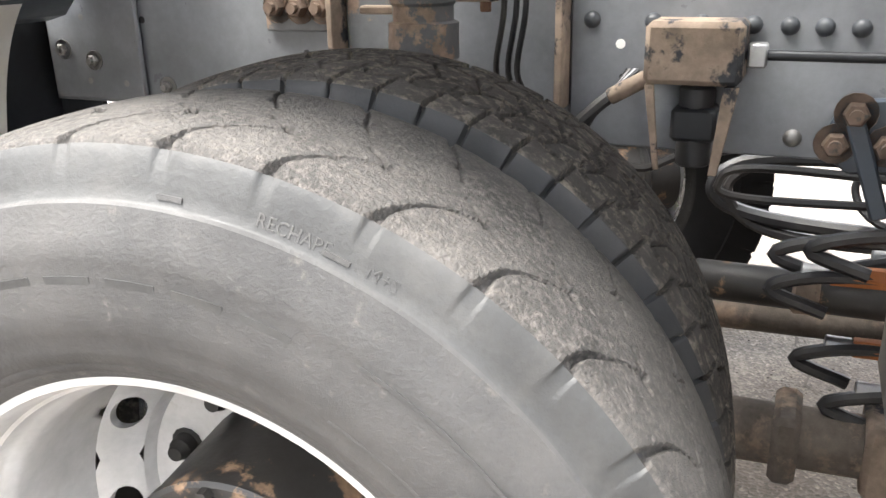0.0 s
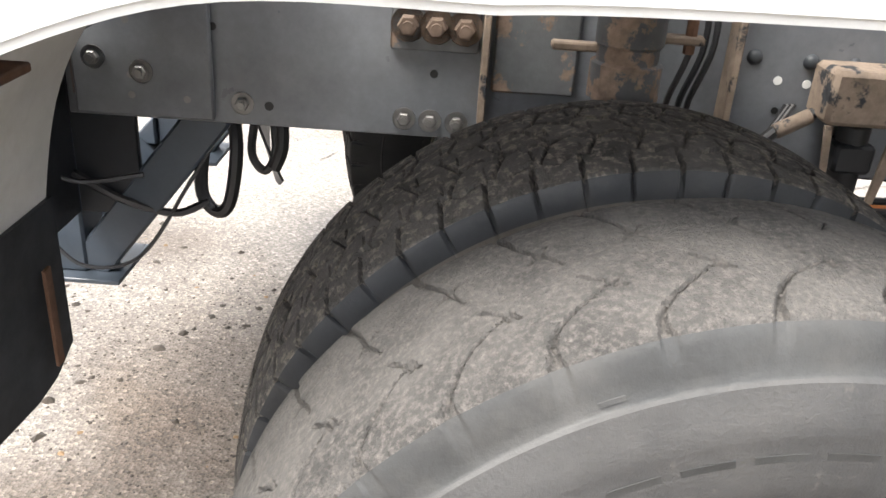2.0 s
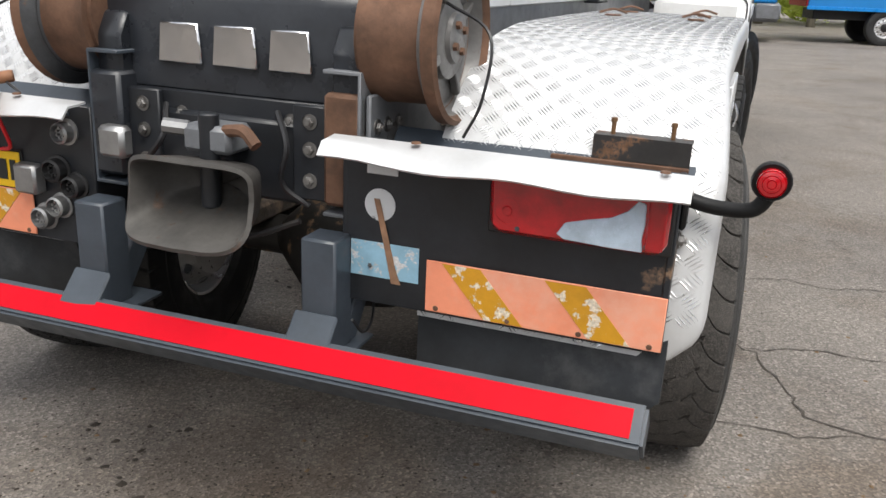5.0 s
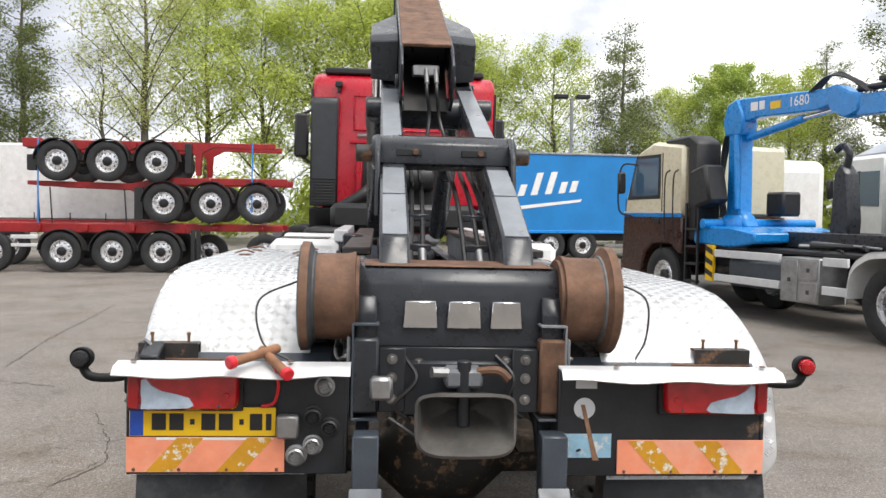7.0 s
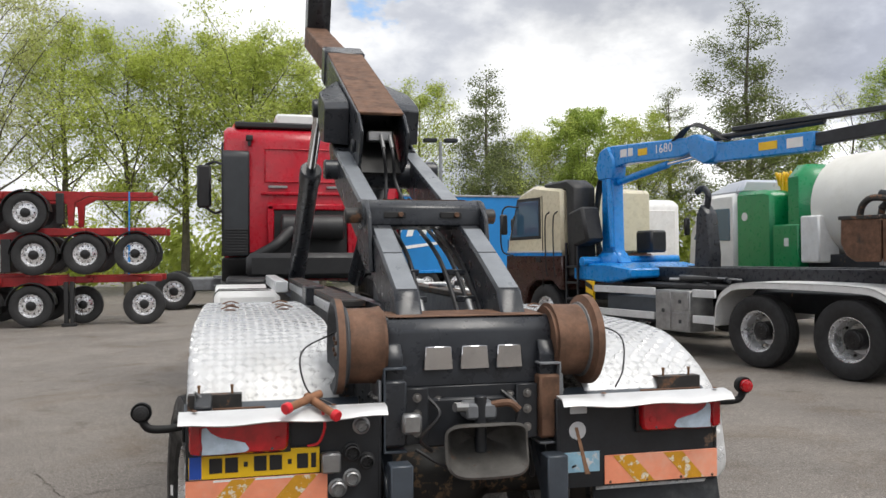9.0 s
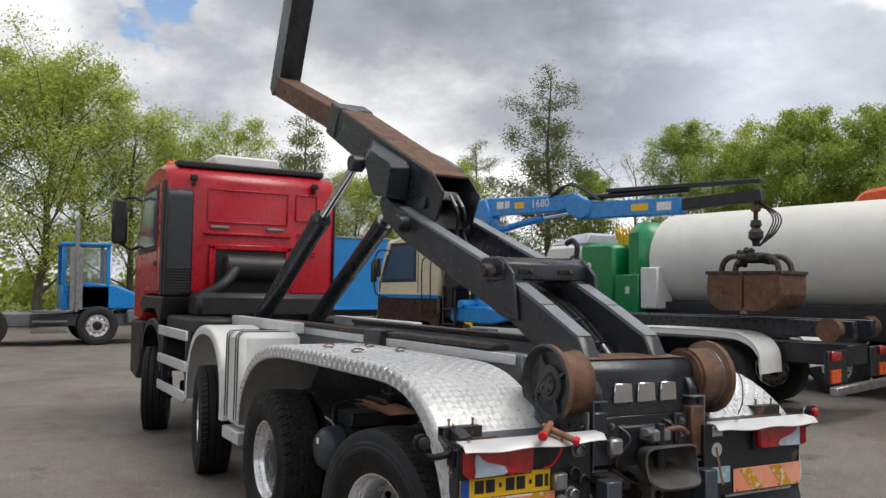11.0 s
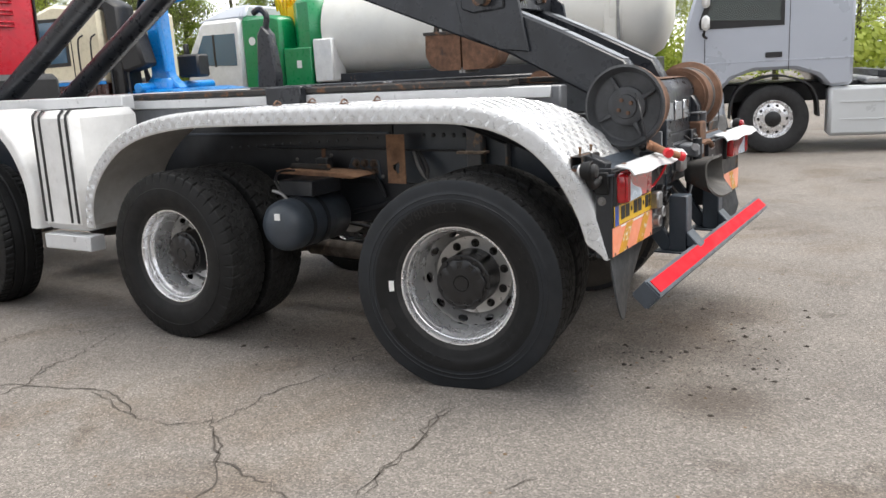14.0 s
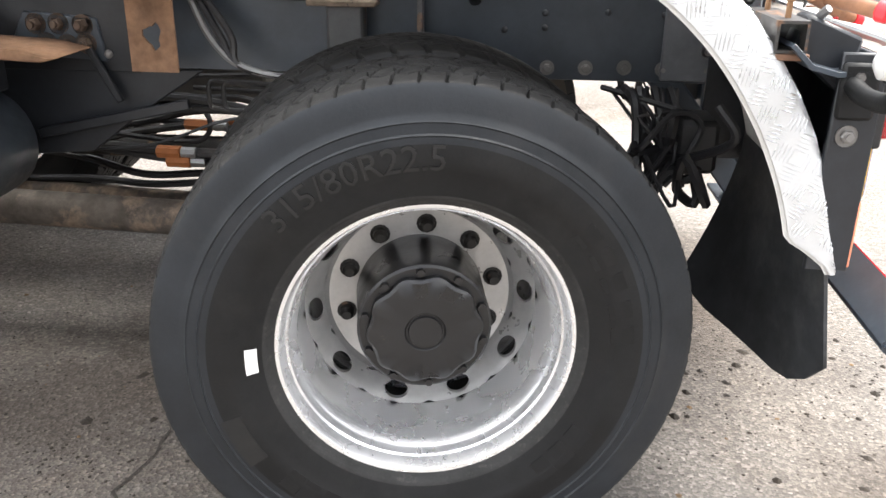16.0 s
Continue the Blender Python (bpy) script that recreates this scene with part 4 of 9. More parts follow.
# raised words and plain raised bars on the two nearest sidewalls
put("raised_word", wrap_mesh("size_word", letter_faces("315/80R22.5", 0.068), 0.388, radians(-17), 0.0034, "rubber_letter"), left_rear)
for mid, r, parts in ((72, 0.375, (-0.13, -0.075, -0.02, 0.04, 0.095)), (-152, 0.385, (-0.12, -0.07, -0.02, 0.03, 0.08, 0.12)), (132, 0.36, (-0.05, 0.0, 0.05))):
    for u in parts:
        put("raised_bar", wrap_mesh("raised_bar", arc_bar(u, u + 0.036, -0.022, 0.022, 3), r, radians(mid), 0.0018, "rubber_black"), left_rear)
put("side_badge", wrap_mesh("side_badge", arc_bar(-0.055, 0.055, -0.02, 0.02, 5), 0.40, radians(-112), 0.0015, "rubber_letter"), left_rear)
put("paper_sticker", wrap_mesh("paper_sticker", arc_bar(-0.026, 0.026, -0.011, 0.011, 3), 0.335, radians(-87), 0.001, "print_white"), left_rear, None, "white paper label on the tyre")
put("raised_word", wrap_mesh("word_a", letter_faces("RECHAPE", 0.0150), 0.4835, radians(26.5), 0.0005, "rubber_side", RETREAD_LINE), right_rear)
put("raised_word", wrap_mesh("word_b", letter_faces("M+S", 0.0150), 0.4835, radians(35.5), 0.0005, "rubber_side", RETREAD_LINE), right_rear)
for k in range(8):
    a = radians(-31 + 8.3 * k)
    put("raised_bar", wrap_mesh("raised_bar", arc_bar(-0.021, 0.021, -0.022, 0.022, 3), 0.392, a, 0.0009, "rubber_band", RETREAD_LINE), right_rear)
for v in (-0.030, 0.030):
    put("raised_bar", wrap_mesh("raised_bar", arc_bar(-0.075, 0.075, v - 0.0015, v + 0.0015, 10), 0.392, radians(49), 0.0014, "rubber_side", RETREAD_LINE), right_rear)
for k in range(5):
    put("raised_bar", wrap_mesh("raised_bar", arc_bar(-0.016, 0.016, -0.02, 0.02, 3), 0.392, radians(66 + 6.5 * k), 0.0014, "rubber_side", RETREAD_LINE), right_rear)
for mid in (-38, -14, 14, 31):
    put("mould_mark", wrap_mesh("mould_mark", arc_bar(-0.011, 0.011, -0.002, 0.002, 2), 0.4815, radians(mid), 0.0012, "rubber_side", RETREAD_LINE), right_rear)
for y in AXLES:
    a = turned([(0.0, -0.75), (0.075, -0.75), (0.075, -0.3), (0.20, -0.16), (0.22, 0.0), (0.20, 0.16), (0.075, 0.3), (0.075, 0.75), (0.0, 0.75)], 24)
    bmesh.ops.transform(a, matrix=pose(0, y, 0.515), verts=a.verts)
    part("axle", a, "hub_muddy", truck)

# chassis rails
for s in (1, -1):
    rail = prism([(s * 0.30, 0.893), (s * 0.40, 0.893), (s * 0.40, 1.255), (s * 0.30, 1.255), (s * 0.30, 1.245), (s * 0.392, 1.245), (s * 0.392, 0.903), (s * 0.30, 0.903)], -0.86, 7.9, "y", 0.002)
    # left rail: same slate frame, darker paint carrying the shade under its guard
    part("chassis_rail", rail, "frame" if s > 0 else "frame_clean", truck, "slate-painted steel chassis rail with rust spots")
for y in (-0.62, 0.75, 1.3, 2.7, 3.3, 4.8, 5.6):
    part("cross_member", span(-0.36, 0.36, y - 0.05, y + 0.05, 0.96, 1.20, 0.01), "black_steel", truck)

# hooklift subframe with its worn top rails
for s in (1, -1):
    part("subframe_rail", span(s * 0.36, s * 0.46, -0.30, 4.0, 1.262, 1.455, 0.01), "frame", truck)
    part("subframe_strip", span(s * 0.462, s * 0.475, -0.25, 4.0, 1.39, 1.452, 0.004), "white_rail", truck, "grey-white strip along the rail")
    top = span(s * 0.34, s * 0.475, 0.0, 4.0, 1.459, 1.495, 0.006)
    part("slide_rail", top, "rusty_dark", truck, "worn dark slide rail with rust")
    part("bearing_block", span(s * 0.40, s * 0.53, 1.45, 1.75, 1.38, 1.51, 0.01), "arm", truck)
    part("front_guide", span(s * 0.55, s * 0.66, 3.0, 5.0, 1.40, 1.50, 0.008), "white_rail", truck)

# ---- mudguards of checker plate over the two rear axles ----
GUARD = [(-0.838, 0.69), (-0.822, 0.785), (-0.782, 0.905), (-0.712, 1.04), (-0.612, 1.17), (-0.478, 1.28), (-0.31, 1.355), (-0.12, 1.392), (0.08, 1.402), (0.5, 1.404), (1.0, 1.404), (1.5, 1.40), (1.86, 1.385), (2.16, 1.34), (2.40, 1.26), (2.60, 1.13), (2.75, 0.965), (2.82, 0.80), (2.83, 0.65)]
# the right guard sits a little lower and its rear end was pushed in
GUARD_RIGHT = [(-0.862, 0.675), (-0.852, 0.785), (-0.810, 0.965), (-0.742, 1.094), (-0.636, 1.192), (-0.510, 1.269), (-0.375, 1.319), (-0.2, 1.342), (0.0, 1.352), (0.5, 1.354), (1.0, 1.354), (1.5, 1.35), (1.86, 1.335), (2.16, 1.29), (2.40, 1.20), (2.60, 1.085), (2.75, 0.93), (2.82, 0.78), (2.83, 0.65)]


def smooth_line(pts, steps):
    out = []
    p = [Vector((*q, 0)) for q in pts]
    ext = [2 * p[0] - p[1]] + p + [2 * p[-1] - p[-2]]
    for i in range(1, len(ext) - 2):
        a, b, c, d = ext[i - 1 : i + 3]
        for k in range(steps):
            t = k / steps
            v = 0.5 * (2 * b + (c - a) * t + (2 * a - 5 * b + 4 * c - d) * t * t + (3 * b - a - 3 * c + d) * t**3)
            out.append((v.x, v.y))
    return out + [tuple(pts[-1])]


def line_normals(line):
    out = []
    for i in range(len(line)):
        a, b = line[max(i - 1, 0)], line[min(i + 1, len(line) - 1)]
        dy, dz = b[0] - a[0], b[1] - a[1]
        l = math.hypot(dy, dz)
        out.append((-dz / l, dy / l))
    return out


def guard_cross(x_in, x_out, lip=0.085):
    """The guard's section: flat top, rounded edge, upright lip; pairs of x and height."""
    r = 0.032
    arc = [(x_out - r + r * math.sin(k * math.pi / 8), -r + r * math.cos(k * math.pi / 8)) for k in range(5)]
    return [(x_in, 0.0), (x_in + (x_out - r - x_in) * 0.5, 0.0)] + arc + [(x_out, -lip)]


def tip_pull(s, y, z, v):
    """The right guard's lower rear corner is cut round, the left one's lip runs out to a point: how far the outer part is drawn in, and what is left of the lip."""
    if s < 0:
        return 0.0, 1 - 0.85 * (min(1.0, max(0.0, (0.775 - z) / 0.075)) if y < 0 else 0.0)
    cut = min(1.0, max(0.0, (0.79 - z) / 0.10)) if y < 0 else 0.0
    flare = min(1.0, max(0.0, (-y - 0.45) / 0.3))
    return 0.065 * (1 - math.sqrt(1 - cut * cut)) * max(0.0, v) - 0.035 * flare * max(0.0, v) ** 6, 1 - 0.55 * cut


def lip_depth(s, y):
    """The left guard has a deep lip all round; the right one's was bent flat towards the rear."""
    return 0.088 if s < 0 else 0.036 + 0.055 * min(1.0, max(0.0, (y + 0.72) / 0.55))


def guard_rows(s, x_in, x_out, line, drop=0.0, lip=None):
    rows = []
    for (y, z), (ny, nz) in zip(line, line_normals(line)):
        row = []
        for x, h in guard_cross(x_in, x_out, lip or lip_depth(s, y)):
            pull, low = tip_pull(s, y, z, (x - x_in) / (x_out - x_in))
            row.append((s * (x - pull), y + ny * (h * low - drop), z + nz * (h * low - drop)))
        rows.append(row)
    return rows


def checker_bars(s, x_in, x_out, line, cell=0.042):
    """Raised bars, five to a group, the groups turned by turns, over the top and round the edge."""
    arc = [0.0]
    for a, b in zip(line, line[1:]):
        arc.append(arc[-1] + math.hypot(b[0] - a[0], b[1] - a[1]))
    ys, zs = [p[0] for p in line], [p[1] for p in line]
    ns = line_normals(line)
    nys, nzs = [n[0] for n in ns], [n[1] for n in ns]
    cross = guard_cross(x_in, x_out, 0.088 if s < 0 else 0.04)
    run = [0.0]
    for a, b in zip(cross, cross[1:]):
        run.append(run[-1] + math.hypot(b[0] - a[0], b[1] - a[1]))
    cx, ch = [c[0] for c in cross], [c[1] for c in cross]
    verts, faces = [], []

    def at(u, w, h):
        """u along the guard, w across its developed width, h above the plate"""
        y, z = np.interp(u, arc, ys), np.interp(u, arc, zs)
        ny, nz = np.interp(u, arc, nys), np.interp(u, arc, nzs)
        x, d = np.interp(w, run, cx), np.interp(w, run, ch)
        x2, d2 = np.interp(w + 0.004, run, cx), np.interp(w + 0.004, run, ch)
        l = math.hypot(x2 - x, d2 - d) or 1.0
        pull, low = tip_pull(s, y, z, (x - x_in) / (x_out - x_in))
        x, d = x - pull - (d2 - d) / l * h, d * low + (x2 - x) / l * h
        return (s * x, y + ny * d, z + nz * d)

    nu, nv = int(arc[-1] / cell), int(run[-1] / cell)
    for i in range(nu):
        for j in range(nv):
            cu, cv = (i + 0.5) * cell, (j + 0.5) * cell
            if np.interp(cu, arc, ys) < 0 and np.interp(cu, arc, zs) < 0.775 and j > nv - (4 if s > 0 else 2):
                continue
            ang = math.pi / 4 if (i + j) % 2 else -math.pi / 4
            d, n = (math.cos(ang), math.sin(ang)), (-math.sin(ang), math.cos(ang))
            for k in range(-2, 3):
                hl = 0.0195 if abs(k) < 2 else 0.0165
                w, off = 0.0019, k * 0.0078
                base = len(verts)
                for a, b, h in ((-hl, 0, 0.0), (0, -w, 0.0), (hl, 0, 0.0), (0, w, 0.0), (-hl * 0.55, 0, 0.0016), (hl * 0.55, 0, 0.0016)):
                    u = min(max(cu + d[0] * a + n[0] * (off + b), 0), arc[-1])
                    verts.append(at(u, min(max(cv + d[1] * a + n[1] * (off + b), 0.0), run[-1]), h))
                for f in ((0, 1, 5, 4), (1, 2, 5), (2, 3, 4, 5), (3, 0, 4)):
                    faces.append(tuple(base + q for q in (f if s > 0 else f[::-1])))
    me = bpy.data.meshes.new("checker_relief")
    me.from_pydata(verts, [], faces)
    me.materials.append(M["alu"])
    return me


for s in (1, -1):
    line = smooth_line(GUARD if s < 0 else GUARD_RIGHT, 5)
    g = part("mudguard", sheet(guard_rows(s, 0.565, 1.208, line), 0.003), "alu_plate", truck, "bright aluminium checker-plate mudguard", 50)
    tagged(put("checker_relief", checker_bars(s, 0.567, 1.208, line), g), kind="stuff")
    part("guard_lining", sheet(guard_rows(s, 0.567, 1.203, line, 0.008), 0.002), "alu_back", g, "dull white underside", 50)
    FLAP_DROP, FLAP_DROP_R = 0.44, 0.325
    # hanging flap behind the wheel, its outer lower corner cut round
    rows = []
    for k in range(13):
        v = k / 12
        row = []
        for q in range(11):
            x = 0.56 + 0.61 * q / 10
            lift = (0.02 * max(0.0, (q - 6) / 4) ** 3 + 0.09 * max(0.0, (q - 7) / 3) ** 2 + 0.05 * max(0.0, (2 - q) / 2) ** 2) * v
            o = q / 10
            row.append((s * x, (-0.815 if s < 0 else -0.84) - 0.055 * v * o + (0.12 if s < 0 else 0.0) * v**1.5 * (1 - o) ** 1.5, 0.80 - (FLAP_DROP if s < 0 else FLAP_DROP_R) * v + lift))
        rows.append(row)
    part("mudflap", sheet(rows, 0.008), "flap", truck, "scuffed black rubber mudflap", 50)
    # lid clips on the guard
    for y in (0.72, 1.20):
        for x in (0.72, 1.03):
            dz = 0.0 if s < 0 else -0.05
            c = span(s * x - 0.03, s * x + 0.03, y - 0.012, y + 0.012, 1.407, 1.414, 0.002)
            tube([(s * x - 0.05, y - 0.02, 1.418), (s * x, y, 1.433), (s * x + 0.05, y + 0.015, 1.42)], 0.005, 6, 3, c)
            bmesh.ops.translate(c, vec=(0, 0, dz), verts=c.verts)
            part("guard_clip", c, "rusty", truck)

# ---- mudguards of the second steered axle, and the front step ----
GUARD2 = [(3.40, 0.60), (3.40, 0.85), (3.46, 1.05), (3.59, 1.25), (3.78, 1.38), (4.03, 1.43), (4.29, 1.42), (4.53, 1.35), (4.72, 1.20), (4.84, 1.0), (4.89, 0.80), (4.90, 0.62)]
for s in (1, -1):
    line = smooth_line(GUARD2, 4)
    part("front_mudguard", sheet(guard_rows(s, 0.70, 1.175, line), 0.012), "white", truck, "white plastic mudguard with a scraped edge", 50)
    # cabinet between the guards
    c = span(s * 0.62, s * 1.165, 2.87, 3.37, 0.60, 1.42, 0.05)
    part("side_locker", c, "white", truck, "white plastic side locker")
    for y in (2.95, 3.02, 3.24, 3.31):
        part("locker_strap", sheet([[(s * 0.70, y - 0.012, 1.427), (s * 0.70, y + 0.012, 1.427)], [(s * 1.13, y - 0.012, 1.427), (s * 1.13, y + 0.012, 1.427)], [(s * 1.165, y - 0.012, 1.39), (s * 1.165, y + 0.012, 1.39)], [(s * 1.170, y - 0.012, 1.34), (s * 1.170, y + 0.012, 1.34)], [(s * 1.170, y - 0.012, 0.66), (s * 1.170, y + 0.012, 0.66)]], 0.004), "plastic", truck)
    part("side_step", span(s * 1.06, s * 1.18, 2.84, 3.34, 0.47, 0.575, 0.006), "white_rail", truck)
    for z in (1.28, 0.95, 0.63):
        part("side_guard_rail", span(s * 1.145, s * 1.175, 4.93, 6.40, z - 0.055, z + 0.055, 0.008), "white_rail", truck, "white aluminium side guard rail")
    for y in (5.05, 6.3):
        part("guard_post", span(s * 1.09, s * 1.14, y - 0.03, y + 0.03, 0.62, 1.33, 0.006), "black_steel", truck)
    tank = turned([(0, 4.85), (0.2, 4.85), (0.225, 4.88), (0.225, 5.75), (0.2, 5.78), (0, 5.78)], 28)
    bmesh.ops.transform(tank, matrix=pose(s * 0.78, 0, 0.86, 0, 0, 90), verts=tank.verts)
    part("fuel_tank", tank, "steel" if s > 0 else "black_steel", truck)
    part("side_box", span(s * 0.56, s * 1.08, 4.98, 6.4, 1.22, 1.46, 0.03), "plastic", truck)
# right-hand grey toolbox ahead of the rear axle
tb = part("toolbox", span(0.50, 1.17, 0.76, 1.36, 0.60, 1.10, 0.012), "toolbox_grey", truck, "brown-grey steel side box with a white door")
part("toolbox_door", span(1.172, 1.20, 0.74, 1.36, 0.56, 1.125, 0.006), "white_rail", tb, "white-painted door plate")
part("toolbox_cap", span(1.10, 1.165, 0.76, 1.34, 1.102, 1.185, 0.006), "white_rail", tb)
lt = part("latch_plate", box((1.2035, 0.90, 0.99), (0.006, 0.05, 0.12), 0.003), "chrome", tb)
part("latch_hook", tube([(1.21, 0.90, 1.04), (1.225, 0.90, 1.0), (1.215, 0.90, 0.95)], 0.005, 6), "chrome", lt)

# ---- rear: panels, lamps, boards, plate ----
before_rear = set(truck.children)
for s in (1, -1):
    panel = span(s * 0.345, s * 1.135, -1.028, -1.018, 0.73, 1.13, 0.002)
    span(s * 0.345, s * 0.36, -1.03, -0.90, 0.73, 1.13, 0.003, panel)
    span(s * 1.122, s * 1.137, -1.034, -0.955, 0.73, 1.135, 0.003, panel)
    p = part("rear_panel", panel, "black_steel", truck, "black steel lamp panel with rusty edges")
    rows = []
    for k in range(17):
        x = 0.335 + 0.825 * k / 16
        w = 0.008 * math.sin(k * 0.9) + 0.012 * (k < 3) * (3 - k) / 3
        rows.append([(s * x, -1.145, 1.118 + w * 0.6 - 0.01), (s * x, -1.12, 1.132 + w), (s * x, -1.085, 1.142 + w * 0.4), (s * x, -1.055, 1.150)])
    part("cover_plate", sheet(rows, 0.006), "alu_plate", truck, "bent bright aluminium cover plate", 60)
    for x in (0.55, 1.10):
        part("cover_screw", turned([(0, 0.006), (0.010, 0.004), (0.012, 0.0)], 10, pose(s * x, -1.075, 1.153, 0, -90, 0)), "rusty", truck)
    # grey channel behind the cover
    ch = prism([(-1.05, 1.112), (-0.95, 1.104), (-0.905, 1.115), (-0.868, 1.150), (-0.862, 1.144), (-0.90, 1.106), (-0.948, 1.094), (-1.05, 1.102)], s * 0.42, s * 1.15, "x", 0.001)
    part("cross_channel", ch, "frame_clean", truck, "dark grey folded steel channel")
    # rusty square tube with two bolts
    x0, x1, y0, y1, z0, z1, w = 0.915, 1.135, -0.893, -0.838, 1.131, 1.186, 0.005
    q = turned([(0.0275 * 1.414, 0.0), (0.0275 * 1.414, x1 - x0), (0.0225 * 1.414, x1 - x0), (0.0225 * 1.414, 0.0)], 4, pose(x0, (y0 + y1) / 2, (z0 + z1) / 2, 45) if s > 0 else pose(-x1, (y0 + y1) / 2, (z0 + z1) / 2, 45), None, True)
    st = part("lamp_tube", q, "rusty_dark", truck, "open square steel tube with rusty ends")
    part("tube_foot", span(s * 0.82, s * 1.135, -0.90, -0.835, 1.118, 1.130, 0.002), "rusty", truck)
    for x in (0.955, 1.09):
        t = rod((s * x, -0.866, 1.184), (s * x, -0.866, 1.218), 0.0055, 10)
        turned([(0, 0.009), (0.0078, 0.009), (0.0085, 0.0)], 6, pose(s * x, -0.866, 1.215, 0, -90, 0), t)
        part("tube_bolt", t, "brass", st)
    # rear lamp
    lamp = prism([(s * 0.735, 0.992), (s * 0.755, 0.976), (s * 1.10, 0.974), (s * 1.122, 0.99), (s * 1.122, 1.102), (s * 1.10, 1.114), (s * 0.745, 1.114), (s * 0.730, 1.10)], -1.028, -1.085, "y", 0.012)
    lp = part("rear_lamp", lamp, "red_lens", truck, "red rear lamp with a milky blue indicator lens")
    shape = [(0.888, 0.995), (0.905, 0.984), (1.0, 0.980), (1.074, 0.980), (1.070, 1.01), (1.074, 1.04), (1.072, 1.085), (1.055, 1.09), (1.035, 1.065), (1.0, 1.046), (0.955, 1.036), (0.905, 1.022)]
    part("indicator_lens", prism([(s * x, z) for x, z in shape], -1.080, -1.088, "y", 0.002), "clear_lens", lp)
    part("lamp_backing", span(s * 0.722, s * 1.13, -1.05, -1.026, 0.966, 1.122, 0.004), "plastic", lp)
    part("outer_lens", prism([(s * 1.078, 0.982), (s * 1.112, 0.984), (s * 1.117, 1.0), (s * 1.117, 1.095), (s * 1.105, 1.106), (s * 1.078, 1.108)], -1.082, -1.096, "y", 0.005), "red_lens", lp)
    ribs = bmesh.new()
    for k in range(9):
        span(s * (1.081 + 0.004 * k), s * (1.0825 + 0.004 * k), -1.0972, -1.0955, 0.99, 1.098, 0, ribs)
    part("lens_ribs", ribs, "red_lens", lp)
    ring = turned([(0.030, 0.0), (0.030, 0.002), (0.027, 0.002), (0.027, 0.0)], 24, pose(s * 0.775, -1.0845, 1.03, 0, 0, -90), None, True)
    turned([(0.012, 0.0), (0.010, 0.003), (0.0, 0.004)], 16, pose(s * 0.775, -1.0845, 1.03, 0, 0, -90), ring)
    part("lens_ring", ring, "red_lens", lp)
    for x in (0.80, 1.08):
        part("lamp_screw", turned([(0, 0.004), (0.005, 0.003), (0.006, 0)], 8, pose(s * x, -1.0855, 0.992, 0, 0, -90)), "dark_bolt", lp)
    # orange marker board with amber stripes
    bx = (0.572, 1.137)
    bd = part("marker_board", span(s * bx[0], s * bx[1], -1.036, -1.031, 0.738, 0.868, 0.002), "orange_board", truck, "faded orange marker board with flaking amber stripes")
    for k in (0.07, 0.32):
        lo, hi = (bx[1] - k - 0.17, bx[1] - k) if s > 0 else (bx[1] - k - 0.17, bx[1] - k)
        poly = [(s * (bx[1] - k), 0.741), (s * (bx[1] - k - 0.095), 0.741), (s * (bx[1] - k - 0.205), 0.865), (s * (bx[1] - k - 0.11), 0.865)]
        part("amber_stripe", prism(poly, -1.0362, -1.0375, "y", 0), "yellow_stripe", bd)
    for x in (0.60, 0.78, 0.95, 1.11):
        part("board_rivet", turned([(0, 0.003), (0.006, 0.002), (0.007, 0)], 8, pose(s * x, -1.036, 0.748, 0, 0, -90)), "rusty", bd)
    # side marker lamp on a rubber arm
    arm = tube([(s * 1.13, -0.975, 1.085), (s * 1.20, -0.98, 1.072), (s * 1.275, -0.99, 1.078), (s * 1.302, -0.99, 1.11), (s * 1.306, -0.99, 1.14)], 0.017, 10, 5)
    span(s * 1.135, s * 1.15, -1.02, -0.955, 1.02, 1.12, 0.006, arm)
    ml = part("marker_lamp_arm", arm, "rubber_black", truck, "black rubber marker lamp arm")
    head = turned([(0.0, -0.03), (0.030, -0.03), (0.038, -0.02), (0.041, 0.012), (0.038, 0.018), (0.030, 0.016)], 24, pose(s * 1.306, -0.99, 1.145, 0, 0, -90))
    part("lamp_housing", head, "rubber_black", ml)
    part("red_lens", turned([(0.030, 0.012), (0.030, 0.030), (0.0285, 0.036), (0.0275, 0.034), (0.026, 0.037), (0.019, 0.039), (0.018, 0.0375), (0.017, 0.039), (0.010, 0.0405), (0.009, 0.039), (0.008, 0.0405), (0.0, 0.041)], 24, pose(s * 1.306, -0.99, 1.145, 0, 0, -90)), "red_lens" if s > 0 else "plastic", ml)
    part("clear_lens", turned([(0.027, 0.012), (0.025, 0.026), (0.012, 0.034), (0.0, 0.034)], 24, pose(s * 1.306, -0.992, 1.145, 0, 0, 90) @ pose(0.016, 0, 0)), "white", ml)
    # bolts at the panel's edge
    for z in (1.095, 0.99):
        put("panel_bolt", BOLT, truck, pose(s * 1.138, -0.985, z, 0, 0, 0 if s > 0 else 180))

part("rust_strip", span(0.60, 0.622, -0.972, -0.966, 0.56, 0.74, 0.001), "rusty", truck)
